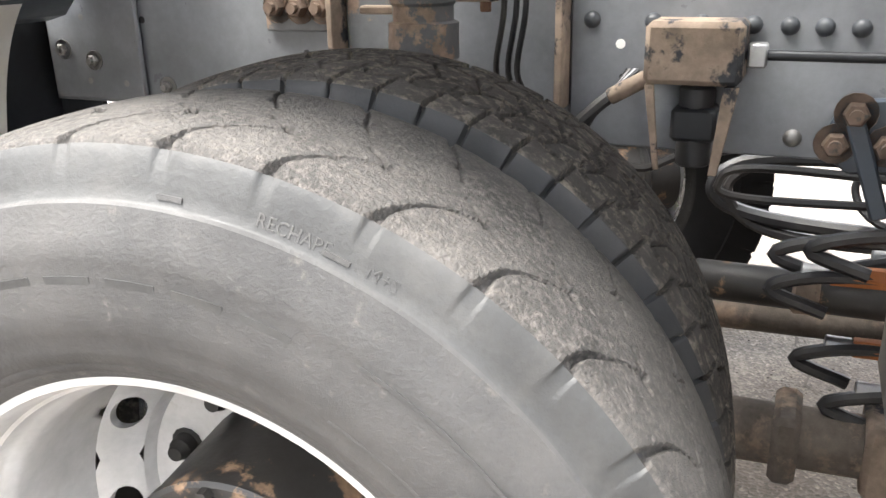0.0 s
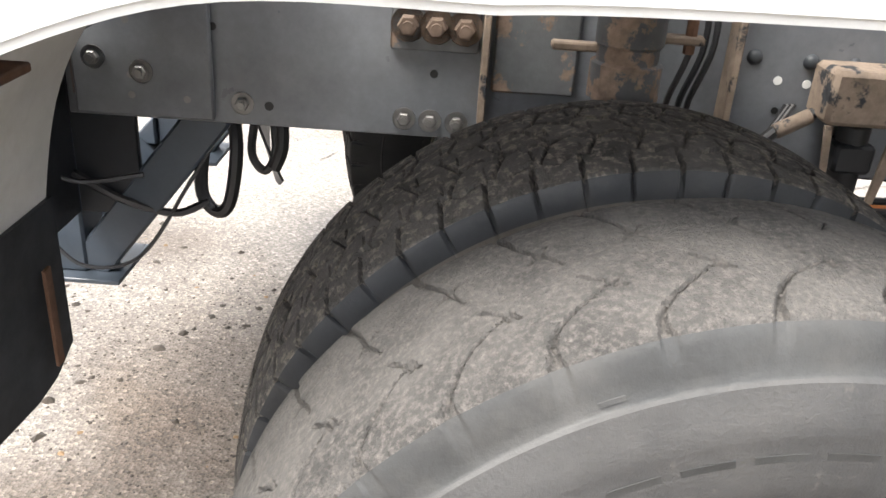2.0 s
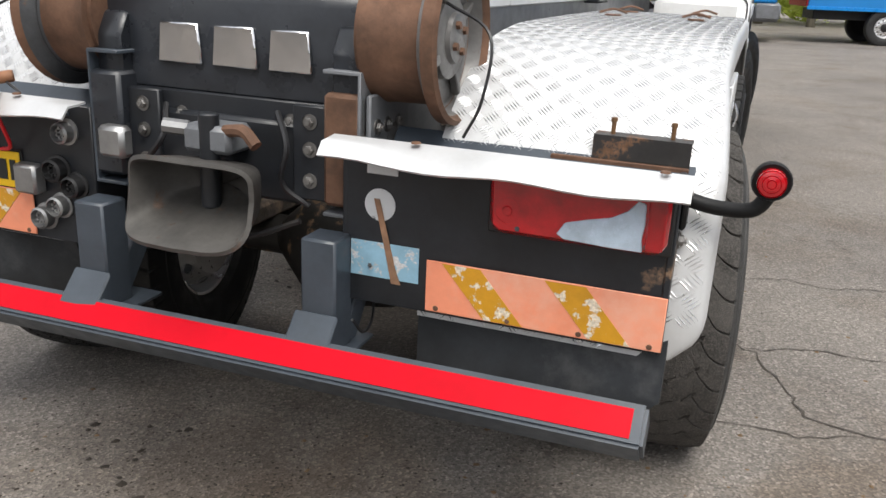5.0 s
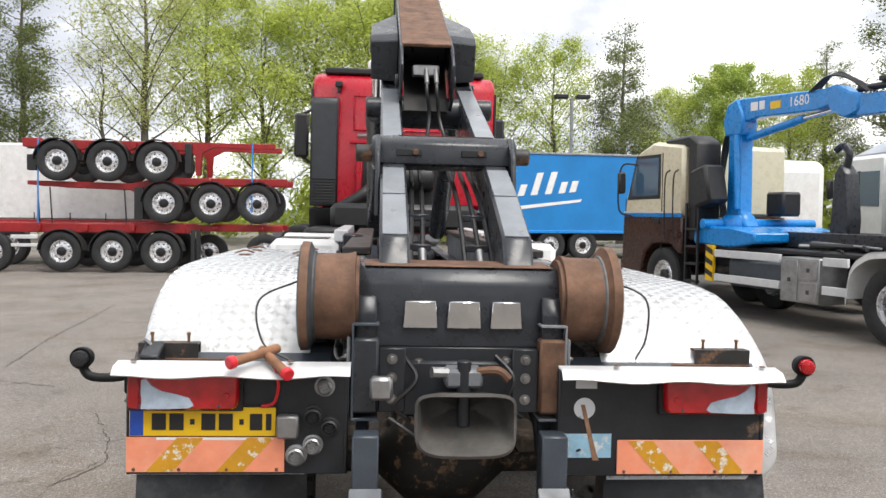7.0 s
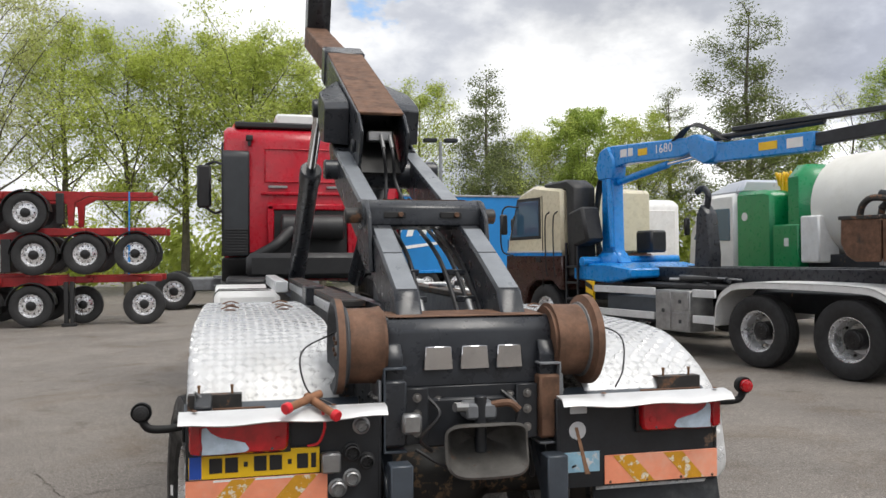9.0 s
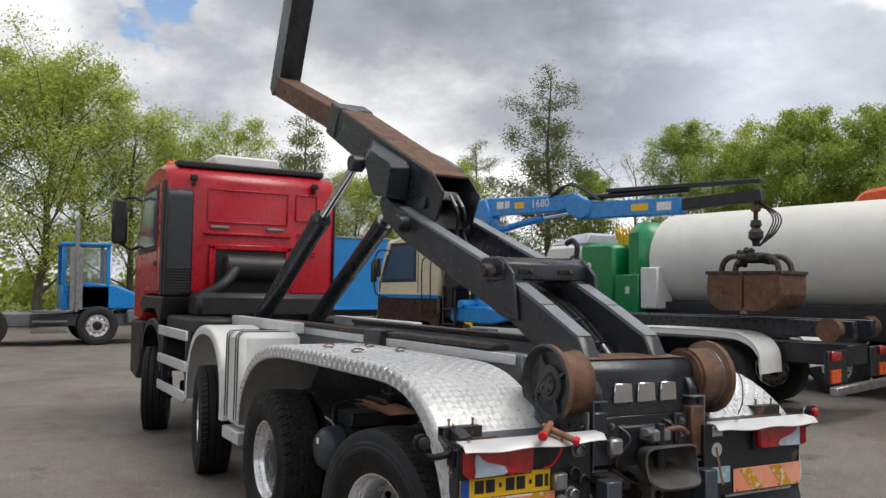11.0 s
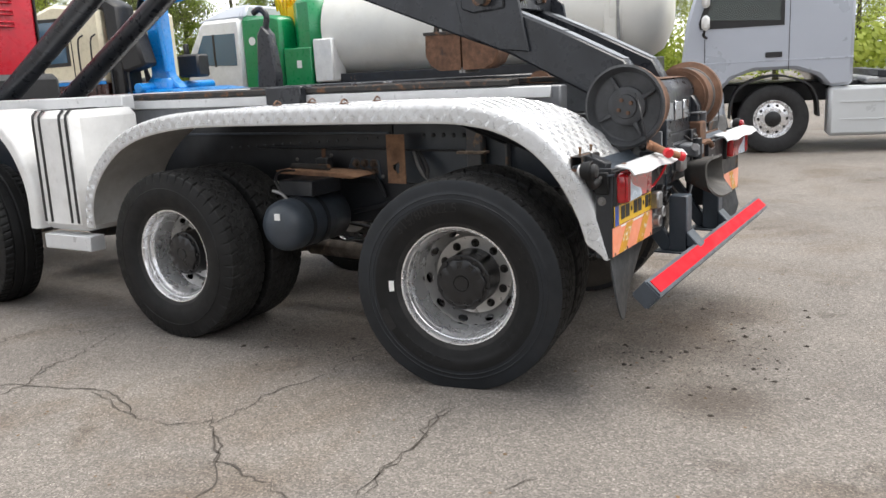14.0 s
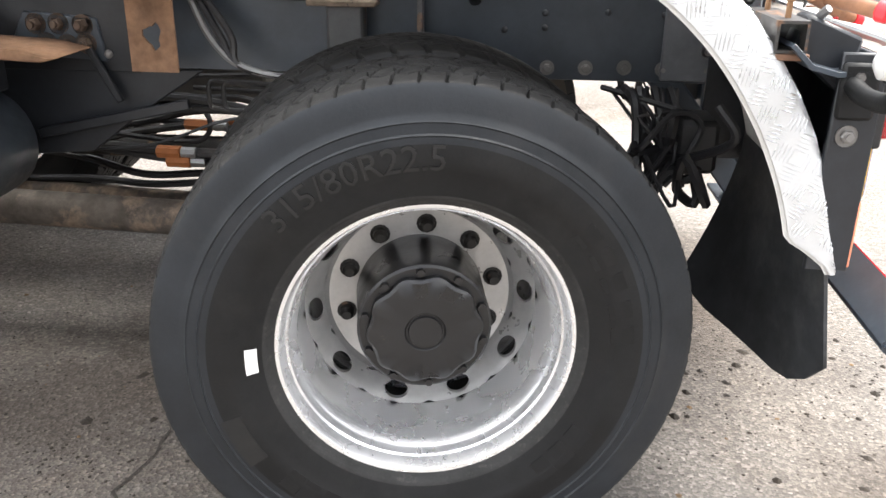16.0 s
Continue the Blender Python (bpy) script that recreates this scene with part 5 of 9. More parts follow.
# number plate with dark bars, on the left panel
pl = part("number_plate", span(-1.125, -0.605, -1.040, -1.035, 0.872, 0.978, 0.003), "plate_yellow", truck, "yellow number plate with black characters as bars")
part("plate_band", span(-1.122, -1.075, -1.0415, -1.0395, 0.875, 0.975, 0), "plate_blue", pl)
for k, w in enumerate((0.05, 0.05, 0.016, 0.05, 0.05, 0.016, 0.045, 0.02)):
    x = -1.02 + (0, 0.062, 0.118, 0.175, 0.237, 0.293, 0.345, 0.39)[k]
    z = (0.895, 0.955) if w > 0.018 else (0.915, 0.935)
    if k == 7:
        z = (0.895, 0.955)
    part("plate_bar", span(x - w / 2, x + w / 2, -1.0425, -1.0405, *z, 0), "print_black", pl)
part("plate_holder", span(-1.13, -0.60, -1.034, -1.030, 0.852, 0.985, 0.002), "plastic", truck)
part("holder_bar", span(-1.03, -0.70, -1.0365, -1.0345, 0.857, 0.866, 0), "print_white", truck)

# stickers on the right panel
part("paper_sticker", span(0.41, 0.49, -1.0305, -1.0285, 1.06, 1.115, 0), "sticker", truck, "worn white paper sticker")
disc = turned([(0.040, 0.0), (0.040, 0.0015), (0.0, 0.0015)], 28, pose(0.445, -1.0285, 0.985, 0, 0, -90))
part("round_sticker", disc, "sticker", truck, "scraped round white sticker")
part("blue_sticker", span(0.37, 0.55, -1.0305, -1.0285, 0.80, 0.89, 0), "sticker_blue", truck, "torn blue and white sticker")
part("rust_streak", prism([(0.43, 1.0), (0.445, 1.0), (0.49, 0.83), (0.505, 0.79), (0.48, 0.79), (0.455, 0.9)], -1.0315, -1.0325, "y", 0), "rust_plate", truck)

# sockets on the left panel
for x, z, r, mat in ((-0.47, 0.945, 0.033, "plastic"), (-0.41, 0.905, 0.031, "plastic"), (-0.47, 0.84, 0.030, "steel"), (-0.53, 0.80, 0.032, "steel"), (-0.43, 1.055, 0.030, "steel")):
    t = turned([(r * 1.25, 0.0), (r * 1.25, 0.006), (r, 0.008), (r, 0.035), (r * 0.8, 0.04), (r * 0.75, 0.02), (0.0, 0.02)], 20, pose(x, -1.028, z, 0, 0, -90))
    for k in range(7):
        a = k * 2 * math.pi / 7
        turned([(0.004, 0.018), (0.004, 0.03), (0, 0.03)], 6, pose(x, -1.028, z, 0, 0, -90) @ pose(0, r * 0.45 * math.cos(a), r * 0.45 * math.sin(a)), t)
    part("socket", t, mat, truck, "trailer socket")
part("socket_box", span(-0.60, -0.52, -1.075, -1.028, 0.87, 0.955, 0.008), "steel", truck, "grey covered socket")
part("air_line_grip", rod((-0.74, -1.16, 1.165), (-0.60, -1.03, 1.195), 0.017), "wood", truck)
part("air_line_cap", rod((-0.755, -1.175, 1.163), (-0.735, -1.155, 1.167), 0.023), "red_cap", truck, "red plastic cap")
part("air_line_grip", rod((-0.555, -1.17, 1.13), (-0.66, -1.04, 1.19), 0.017), "wood", truck)
part("air_line_cap", rod((-0.545, -1.185, 1.125), (-0.56, -1.165, 1.133), 0.023), "red_cap", truck, "red plastic cap")
part("red_strap", tube([(-0.60, -1.12, 1.14), (-0.59, -1.10, 1.07), (-0.61, -1.06, 1.0), (-0.655, -1.05, 0.985)], 0.006, 6), "red_cap", truck)

for ob in truck.children:
    if ob not in before_rear:
        mid = sum((Vector(c) for c in ob.bound_box), Vector()) / 8 + ob.location
        ob.location += Vector((0.022, 0.147, -0.035)) if mid.x > 0 else Vector((-0.065, 0.178, -0.035))

# ---- rear beam with the letter-sized chrome shapes and the rollers ----
before_beam = set(truck.children)
beam_poly = [(-0.80, 1.16), (-0.80, 1.41), (-0.755, 1.465), (-0.52, 1.475), (-0.47, 1.42), (-0.47, 1.16)]
part("rear_beam", prism(beam_poly, -0.40, 0.40, "x", 0.012), "arm", truck, "dark rear beam with rust-worn top edge")
part("beam_top_wear", prism([(-0.758, 1.4665), (-0.53, 1.4765), (-0.53, 1.479), (-0.758, 1.469)], -0.36, 0.36, "x", 0), "rusty", truck)
for s in (1, -1):
    part("beam_cheek", prism([(-0.84, 1.05), (-0.845, 1.30), (-0.81, 1.36), (-0.70, 1.36), (-0.60, 1.05)], s * 0.31, s * 0.39, "x", 0.008), "arm", truck)
    prof = [(0.0, 0.0), (0.155, 0.0), (0.155, 0.012), (0.172, 0.015), (0.165, 0.05), (0.163, 0.16), (0.172, 0.17), (0.206, 0.185), (0.208, 0.215), (0.196, 0.222), (0.185, 0.205), (0.172, 0.165), (0.07, 0.165), (0.065, 0.19), (0.0, 0.195)]
    r = part("rear_roller", turned(prof, 56, pose(s * 0.378, -0.71, 1.345, 0, 0, 0 if s > 0 else 180)), ["rusty", "roller_face", "roller_dark"], truck, "rusty flanged steel roller with a scuffed grey face")
    for f in r.data.polygons:
        c = f.center - Vector((s * 0.378, -0.71, 1.345))
        f.material_index = (1 if s > 0 else 2) if math.hypot(c.y, c.z) < (0.18 if s > 0 else 0.203) and abs(c.x) > 0.163 else 0
    hubp = bmesh.new()
    at_hub = pose(s * 0.378, -0.71, 1.345, 0, 0, 0 if s > 0 else 180)
    for k in range(4):
        fin = prism([(0.06, -0.016), (0.165, -0.005), (0.165, 0.005), (0.06, 0.016)], 0.168, 0.190, "x", 0.003, None, at_hub @ pose(0, 0, 0, 90 * k + 28))
        join(hubp, fin)
    turned([(0.100, 0.163), (0.098, 0.186), (0.090, 0.192), (0.062, 0.192), (0.058, 0.203), (0.03, 0.206), (0.0, 0.206)], 32, at_hub, hubp)
    part("roller_spokes", hubp, "roller_dark" if s < 0 else "roller_face", r)
    for k in range(4):
        cap = turned([(0.011, 0.203), (0.010, 0.215), (0.0, 0.216)], 6, at_hub @ pose(0, 0.036 * math.cos(k * 1.571 + 0.5), 0.036 * math.sin(k * 1.571 + 0.5)))
        part("roller_bolt", cap, "rusty", r)
# three chrome shapes of the maker's mark
for x0, w in ((-0.215, 0.135), (-0.05, 0.135), (0.115, 0.125)):
    part("chrome_badge", prism([(x0, 1.238), (x0 + w, 1.238), (x0 + w * 0.93, 1.342), (x0 + w * 0.07, 1.342)], -0.802, -0.814, "y", 0.004), "chrome", truck, "chrome badge plate")
shift_since(before_beam, 0, 0.01, -0.008)
before_coupling = set(truck.children)
# tow coupling
tc = span(-0.22, 0.22, -0.93, -0.90, 0.93, 1.14, 0.01)
part("coupling_plate", tc, "black_steel", truck)
def jaw_loop(w, up, down, y, lip=0.0, n=40):
    """A rounded-square loop round the coupling's mouth; lip pushes its lower edge back."""
    out = []
    for k in range(n + 1):
        a = 2 * math.pi * k / n
        c, d = math.cos(a), math.sin(a)
        u, v = math.copysign(abs(c) ** 0.42, c), math.copysign(abs(d) ** 0.42, d)
        out.append((0.01 + w * u, y - lip * max(0.0, -v) ** 2 - 0.02 * (1 - u * u), 0.975 + (up if v > 0 else down) * v))
    return out


rows = [jaw_loop(0.182, 0.088, 0.128, -1.11, 0.06), jaw_loop(0.174, 0.082, 0.118, -1.095, 0.05), jaw_loop(0.155, 0.074, 0.085, -1.04, 0.02), jaw_loop(0.125, 0.066, 0.055, -0.985), jaw_loop(0.06, 0.035, 0.03, -0.965), jaw_loop(0.002, 0.001, 0.001, -0.962)]
tm = part("coupling_jaw", sheet(rows, 0.012), "jaw", truck, "worn steel tow coupling jaw", 60)
part("coupling_bolt", rod((0.01, -1.02, 0.92), (0.01, -1.02, 1.16), 0.026), "black_steel", tm)
part("coupling_head", span(-0.06, 0.08, -1.04, -0.93, 1.06, 1.13, 0.012), "frame", tm)
part("coupling_lever", tube([(0.06, -1.02, 1.12), (0.13, -1.05, 1.13), (0.17, -1.06, 1.10)], 0.016, 8), "rusty", tm)
part("coupling_lever", tube([(-0.05, -1.02, 1.115), (-0.11, -1.04, 1.12)], 0.02, 8, 1), "steel", tm)
part("coupling_socket", box((-0.29, -1.01, 1.055), (0.085, 0.05, 0.085), 0.012), "steel", truck, "grey covered socket")
shift_since(before_coupling, 0.0, 0.11, -0.03)
# posts and underrun bar
for s in (1, -1):
    part("bar_post", span(s * 0.295, s * 0.39, -0.965, -0.87, 0.57, 0.865, 0.006), "frame_clean", truck, "dark grey-blue square post")
    part("post_gusset", prism([(-1.04, 0.60), (-0.966, 0.60), (-0.966, 0.68)], s * 0.28, s * 0.40, "x", 0.004), "frame_clean", truck)
    part("frame_tail", span(s * 0.30, s * 0.40, -0.86, -0.72, 0.92, 1.20, 0.01), "rusty" if s > 0 else "arm", truck)
m, l = along((-1.215, -1.01, 0.545), (1.16, -1.02, 0.570))
bar = bmesh.new()
bmesh.ops.create_cube(bar, size=1.0)
bmesh.ops.scale(bar, vec=(l, 0.098, 0.098), verts=bar.verts)
bmesh.ops.bevel(bar, geom=bar.edges[:], offset=0.008, segments=2, affect="EDGES")
bmesh.ops.transform(bar, matrix=m @ pose(l / 2, 0, 0, 43, 0, 0), verts=bar.verts)
ub = part("underrun_bar", bar, "frame_clean", truck, "dark grey square underrun bar with red reflective tape")
tape = box((l / 2, 0, 0), (l - 0.06, 0.066, 0.0025), 0, m @ pose(0, 0, 0, 43, 0, 0) @ pose(0, 0, 0.0505))
part("red_tape", tape, "red_tape", ub)

# ---- hooklift arm ----
before_arm = set(truck.children)
for s in (1, -1):
    x = s * 0.245
    prof = [(-0.72, 1.38), (-0.60, 1.590), (-0.25, 1.762), (0.25, 1.985), (1.25, 2.345), (1.66, 2.490), (1.93, 2.62), (2.00, 2.55), (1.91, 2.40), (1.58, 2.225), (0.40, 1.772), (0.07, 1.652), (-0.42, 1.40)]
    part("lower_arm", prism(prof, x - 0.06, x + 0.06, "x", 0.012), "arm", truck, "dark grey box-section lower arm")
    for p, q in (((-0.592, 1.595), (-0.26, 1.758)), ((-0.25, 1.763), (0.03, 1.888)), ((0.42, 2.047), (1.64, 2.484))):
        part("arm_top_face", beam((x, *p), (x, *q), 0.10, 0.007, 0.002), "arm_top", truck, "worn grey upper face of the arm with sky sheen painted in")
    part("arm_cheek", prism([(-0.06, 1.66), (0.0, 1.95), (0.12, 2.05), (0.26, 2.06), (0.40, 1.98), (0.36, 1.78), (0.12, 1.68)], s * 0.307, s * 0.33, "x", 0.006), "arm", truck)
cross = prism([(0.08, 1.905), (0.08, 2.01), (0.14, 2.05), (0.32, 2.05), (0.36, 2.0), (0.36, 1.92), (0.28, 1.89)], -0.345, 0.345, "x", 0.01)
part("arm_crossbeam", cross, "arm", truck, "crossbeam of the arm with slots")
part("crossbeam_wear", span(-0.22, 0.24, 0.15, 0.31, 2.051, 2.054, 0), "rusty", truck)
# black strips paint the dark inside the crossbeam's slots
for x in (-0.17, 0.14):
    part("crossbeam_slot", span(x - 0.06, x + 0.06, 0.072, 0.0795, 1.95, 1.982, 0.002), "print_black", truck)
    part("slot_pin", rod((x + 0.03, 0.055, 1.967), (x + 0.03, 0.08, 1.967), 0.014), "rusty", truck)
part("pivot_pin", rod((-0.425, 0.20, 1.965), (0.425, 0.20, 1.965), 0.042, 20), "rusty_dark", truck, "dark rusty pivot pin")
part("arm_pin", rod((-0.40, 1.48, 2.34), (0.40, 1.48, 2.34), 0.068, 24), "arm", truck)
part("arm_tube", rod((-0.20, 1.44, 2.31), (0.20, 1.44, 2.31), 0.10, 24), "arm", truck)
# main boom: outer box, sleeve, inner box and hook column
before_boom = set(truck.children)
head = [(1.22, 2.36), (1.12, 2.56), (1.27, 2.705), (3.23, 3.575), (3.48, 3.36), (2.42, 2.86), (1.95, 2.58), (1.5, 2.25)]
for s in (1, -1):
    part("boom_side", prism(head, s * 0.145, s * 0.165, "x", 0.006), "arm", truck)
    inner = [(1.72, 2.54), (1.64, 2.80), (1.70, 2.86), (2.36, 3.14), (2.52, 3.04), (2.44, 2.86), (2.10, 2.62)]
    outer = [(1.72, 2.56), (1.645, 2.79), (1.69, 2.84), (2.02, 2.98), (2.14, 2.91), (2.06, 2.72), (1.95, 2.60)]
    part("boom_shoulder", loft([(s * 0.167, *p) for p in inner], [(s * 0.345, *p) for p in outer], 0.006), "arm", truck, "dark grey wedge-shaped boom shoulder housing", 14)
    part("shoulder_lug", rod((s * 0.166, 2.44, 2.99), (s * 0.20, 2.44, 2.99), 0.07, 18), "rusty_dark", truck)
    part("pivot_boss", rod((s * 0.166, 1.40, 2.50), (s * 0.19, 1.40, 2.50), 0.045, 18), "arm", truck)
part("boom_top", beam((0.0, 1.28, 2.705), (0.0, 3.23, 3.570), 0.31, 0.022, 0.004), "rusty", truck, "rust-worn top plate of the boom")
part("boom_fill", beam((0.0, 1.68, 2.72), (0.0, 3.30, 3.43), 0.288, 0.20, 0.004), "arm", truck)
part("boom_sleeve", beam((0.0, 3.20, 3.41), (0.0, 3.42, 3.51), 0.36, 0.31, 0.014), "arm", truck)
shift_since(before_boom, -0.03, 0, 0)
before_boom = set(truck.children)
part("inner_boom", beam((0.04, 3.2, 3.40), (-0.03, 5.02, 4.145), 0.24, 0.22, 0.012), "rusty", truck, "rust-worn inner boom")
# black discs paint the dark of the inner boom's holes
for s in (1, -1):
    part("boom_hole", turned([(0.03, 0.0), (0.03, 0.003), (0, 0.003)], 16, pose(s * 0.1205 - 0.02, 4.72, 4.03, 0, 0, 0 if s > 0 else 180)), "print_black", truck)
column = [(5.33, 4.19), (5.24, 4.08), (4.98, 4.16), (4.42, 5.42), (4.40, 5.55), (4.52, 5.62), (4.72, 5.54)]
part("hook_column", prism(column, -0.125, 0.125, "x", 0.012), "arm", truck, "dark hook column, tapering upward")
part("hook_strip", beam((0, 4.952, 4.25), (0, 4.45, 5.38), 0.15, 0.012, 0.003), "rusty", truck)
hook = tube([(0, 4.52, 5.56), (0, 4.40, 5.80), (0, 4.18, 5.92), (0, 3.98, 5.84), (0, 3.92, 5.66)], 0.055, 12, 5)
part("hook", hook, "rusty", truck, "steel lifting hook")
shift_since(before_boom, -0.08, 0, 0)
# valve block and hoses inside the boom's mouth
vb = part("valve_block", box((-0.03, 1.36, 2.56), (0.17, 0.07, 0.07), 0.008), "steel", truck)
# black sheet paints the dark inside the boom's mouth
part("mouth_back", beam((-0.03, 1.30, 2.30), (-0.03, 1.62, 2.66), 0.27, 0.02, 0.002), "print_black", truck)
for k, x in enumerate((-0.03, 0.03)):
    part("boom_hose", tube([(x, 1.30, 2.56), (x, 1.18, 2.42), (x + 0.02, 1.22, 2.26), (x + 0.05 * k, 1.1, 2.1), (x, 0.8, 1.98)], 0.011, 8), "hose", vb)
    part("hose_ferrule", rod((x, 1.30, 2.56), (x, 1.20, 2.46), 0.015, 10), "steel", vb)
# lift cylinders
for s in (1, -1):
    x = s * 0.33
    c = rod((x, 5.05, 1.46), (x, 3.24, 2.482), 0.088, 24)
    rod((x, 3.36, 2.41), (x, 3.20, 2.505), 0.098, 24, c)
    part("lift_cylinder", c, "arm", truck, "dark hydraulic lift cylinder")
    part("piston_rod", rod((x, 3.20, 2.505), (x, 2.42, 2.92), 0.043, 20), "chrome", truck, "polished piston rod")
    part("rod_eye", rod((x - 0.06, 2.42, 2.92), (x + 0.06, 2.42, 2.92), 0.075, 20), "arm", truck)
# hoses down the arm
for x in (-0.13, -0.09, 0.10, 0.14, 0.05):
    part("arm_hose", tube([(x, 1.2, 2.12), (x * 1.1, 0.5, 1.90), (x * 1.2, 0.0, 1.72), (x * 1.3, -0.35, 1.46), (x * 1.2, -0.45, 1.36)], 0.012, 8), "hose", truck)
for x in (-0.13, 0.12):
    for y, z in ((-0.10, 1.66), (-0.28, 1.53)):
        part("hose_clamp", box((x, y, z), (0.10, 0.03, 0.03), 0.004), "arm", truck)
    part("hose_ferrule", rod((x + 0.01, -0.30, 1.52), (x + 0.012, -0.40, 1.43), 0.019, 10), "steel", truck)

shift_since(before_arm, 0, 0, -0.02)
# ---- cab ----
before_cab = set(truck.children)
side = [(6.12, 1.62), (6.10, 3.10), (6.22, 3.24), (6.60, 3.30), (7.30, 3.27), (7.62, 3.16), (8.18, 2.30), (8.24, 1.90), (8.24, 1.25), (7.55, 1.25), (7.45, 1.62)]
cab = part("cab", prism(side, -1.11, 1.11, "x", 0.05), "red_cab", truck, "red truck cab with pressed rear wall")
part("roof_lamp_bar", span(-0.98, 0.98, 6.20, 6.36, 3.245, 3.325, 0.02), "plastic", cab)
part("roof_hatch", span(-0.46, 0.42, 6.42, 7.0, 3.28, 3.475, 0.03), "white", cab, "white roof unit")
for x in (-0.80, 0.80):
    part("work_lamp", box((x, 6.07, 3.10), (0.085, 0.07, 0.07), 0.01), "plastic", cab)
    part("lamp_bracket", span(x - 0.02, x + 0.02, 6.06, 6.10, 3.0, 3.07, 0.004), "plastic", cab)
part("beacon", turned([(0.06, 0), (0.055, 0.06), (0.03, 0.10), (0, 0.10)], 16, pose(-0.95, 6.8, 3.285, 0, -90, 0)), "orange_cab", cab)
for s in (1, -1):
    if s < 0:
        part("air_intake", prism([(6.02, 1.62), (6.02, 2.86), (6.06, 2.94), (6.30, 2.94), (6.30, 1.62)], s * 0.80, s * 1.125, "x", 0.02), "grille", cab, "dark grey intake panel")
    for k in range(9 if s < 0 else 0):
        part("intake_slat", span(s * 0.82, s * 1.11, 6.005, 6.022, 1.66 + 0.035 * k, 1.68 + 0.035 * k, 0.003), "plastic", cab)
    part("side_deflector", prism([(6.14, 1.62), (6.14, 3.05), (6.30, 3.05), (6.30, 1.62)], s * 1.113, s * 1.14, "x", 0.008), "plastic", cab)
    part("side_window", prism([(6.74, 2.26), (6.74, 2.98), (7.52, 2.98), (7.96, 2.34), (7.9, 2.24)], s * 1.112, s * 1.120, "x", 0.002), "pane", cab)
    part("window_frame", prism([(6.68, 2.18), (6.68, 3.04), (7.55, 3.04), (8.04, 2.34), (7.95, 2.16)], s * 1.10, s * 1.114, "x", 0.002), "plastic", cab)
    part("door_seam", prism([(6.62, 1.35), (6.62, 3.05), (6.63, 3.05), (6.63, 1.35)], s * 1.105, s * 1.113, "x", 0), "print_black", cab)
    part("door_handle", box((s * 1.115, 6.74, 2.02), (0.02, 0.16, 0.07), 0.006), "plastic", cab)
    mr = part("mirror", box((s * 1.40, 7.86, 2.62), (0.20, 0.12, 0.62), 0.03), "plastic", cab, "large black door mirror")
    part("mirror_arm", tube([(s * 1.12, 7.75, 2.92), (s * 1.25, 7.82, 2.97), (s * 1.38, 7.86, 2.93)], 0.02, 8), "plastic", mr)
    part("mirror_arm", tube([(s * 1.12, 7.85, 2.28), (s * 1.25, 7.86, 2.24), (s * 1.38, 7.86, 2.32)], 0.02, 8), "plastic", mr)
    part("cab_step", prism([(7.35, 0.62), (7.30, 1.25), (8.10, 1.25), (8.05, 0.50), (7.6, 0.45)], s * 0.80, s * 1.16, "x", 0.03), "plastic", cab)
    line = smooth_line([(5.95, 0.70), (5.97, 0.95), (6.08, 1.15), (6.30, 1.28), (6.60, 1.32), (6.90, 1.28), (7.12, 1.15), (7.25, 0.92)], 3)
    part("front_wheel_arch", sheet(guard_rows(s, 0.75, 1.16, line), 0.015), "plastic", cab, "black plastic wheel arch")
    part("arch_cover", prism([(6.15, 1.30), (6.05, 1.60), (7.5, 1.60), (7.5, 1.36), (7.1, 1.44), (6.5, 1.44), (6.25, 1.30)], s * 0.80, s * 1.14, "x", 0.02), "plastic", cab)
# rear wall pressings
for x0, x1, z0, z1 in ((-0.62, 0.45, 2.55, 2.98), (0.55, 0.86, 2.62, 2.98), (0.58, 0.84, 2.40, 2.46), (0.58, 0.84, 2.28, 2.34), (0.58, 0.84, 2.16, 2.22)):
    fr = bmesh.new()
    w = 0.018
    for a in ((x0, x1, z0, z0 + w), (x0, x1, z1 - w, z1), (x0, x0 + w, z0 + w, z1 - w), (x1 - w, x1, z0 + w, z1 - w)):
        span(a[0], a[1], 6.088, 6.106, a[2], a[3], 0.006, fr)
    part("pressed_frame", fr, "red_cab", cab)
part("pressed_ridge", span(-0.66, 0.50, 6.075, 6.105, 2.39, 2.43, 0.01), "red_cab", cab)
for x in (-0.45, 0.28):
    part("wall_vent", span(x - 0.12, x + 0.12, 6.08, 6.10, 2.475, 2.51, 0.006), "steel", cab)
arch = bmesh.new()
for a in ((-0.58, -0.50, 1.62, 2.26), (0.42, 0.50, 1.62, 2.26), (-0.58, 0.50, 2.20, 2.28)):
    span(a[0], a[1], 6.05, 6.11, a[2], a[3], 0.015, arch)
part("engine_arch", arch, "red_cab", cab)
# black sheet paints the dark of a recess inside the engine arch
part("engine_recess", span(-0.50, 0.42, 6.075, 6.10, 1.62, 2.20, 0.004), "print_black", cab)
part("air_filter", rod((-0.42, 5.95, 1.98), (0.36, 5.95, 1.98), 0.16, 28), "plastic", truck, "black air filter canister")
part("intake_hose", tube([(-0.30, 5.85, 1.95), (-0.5, 5.7, 1.75), (-0.75, 5.75, 1.60)], 0.07, 14), "plastic", truck)
part("engine_cover", span(-0.85, 0.85, 5.45, 6.0, 1.35, 1.66, 0.06), "plastic", truck)
shift_since(before_cab, 0, 0.35, 0.08)
part("gearbox", span(-0.30, 0.30, 4.6, 6.2, 0.75, 1.30, 0.08), "black_steel", truck)

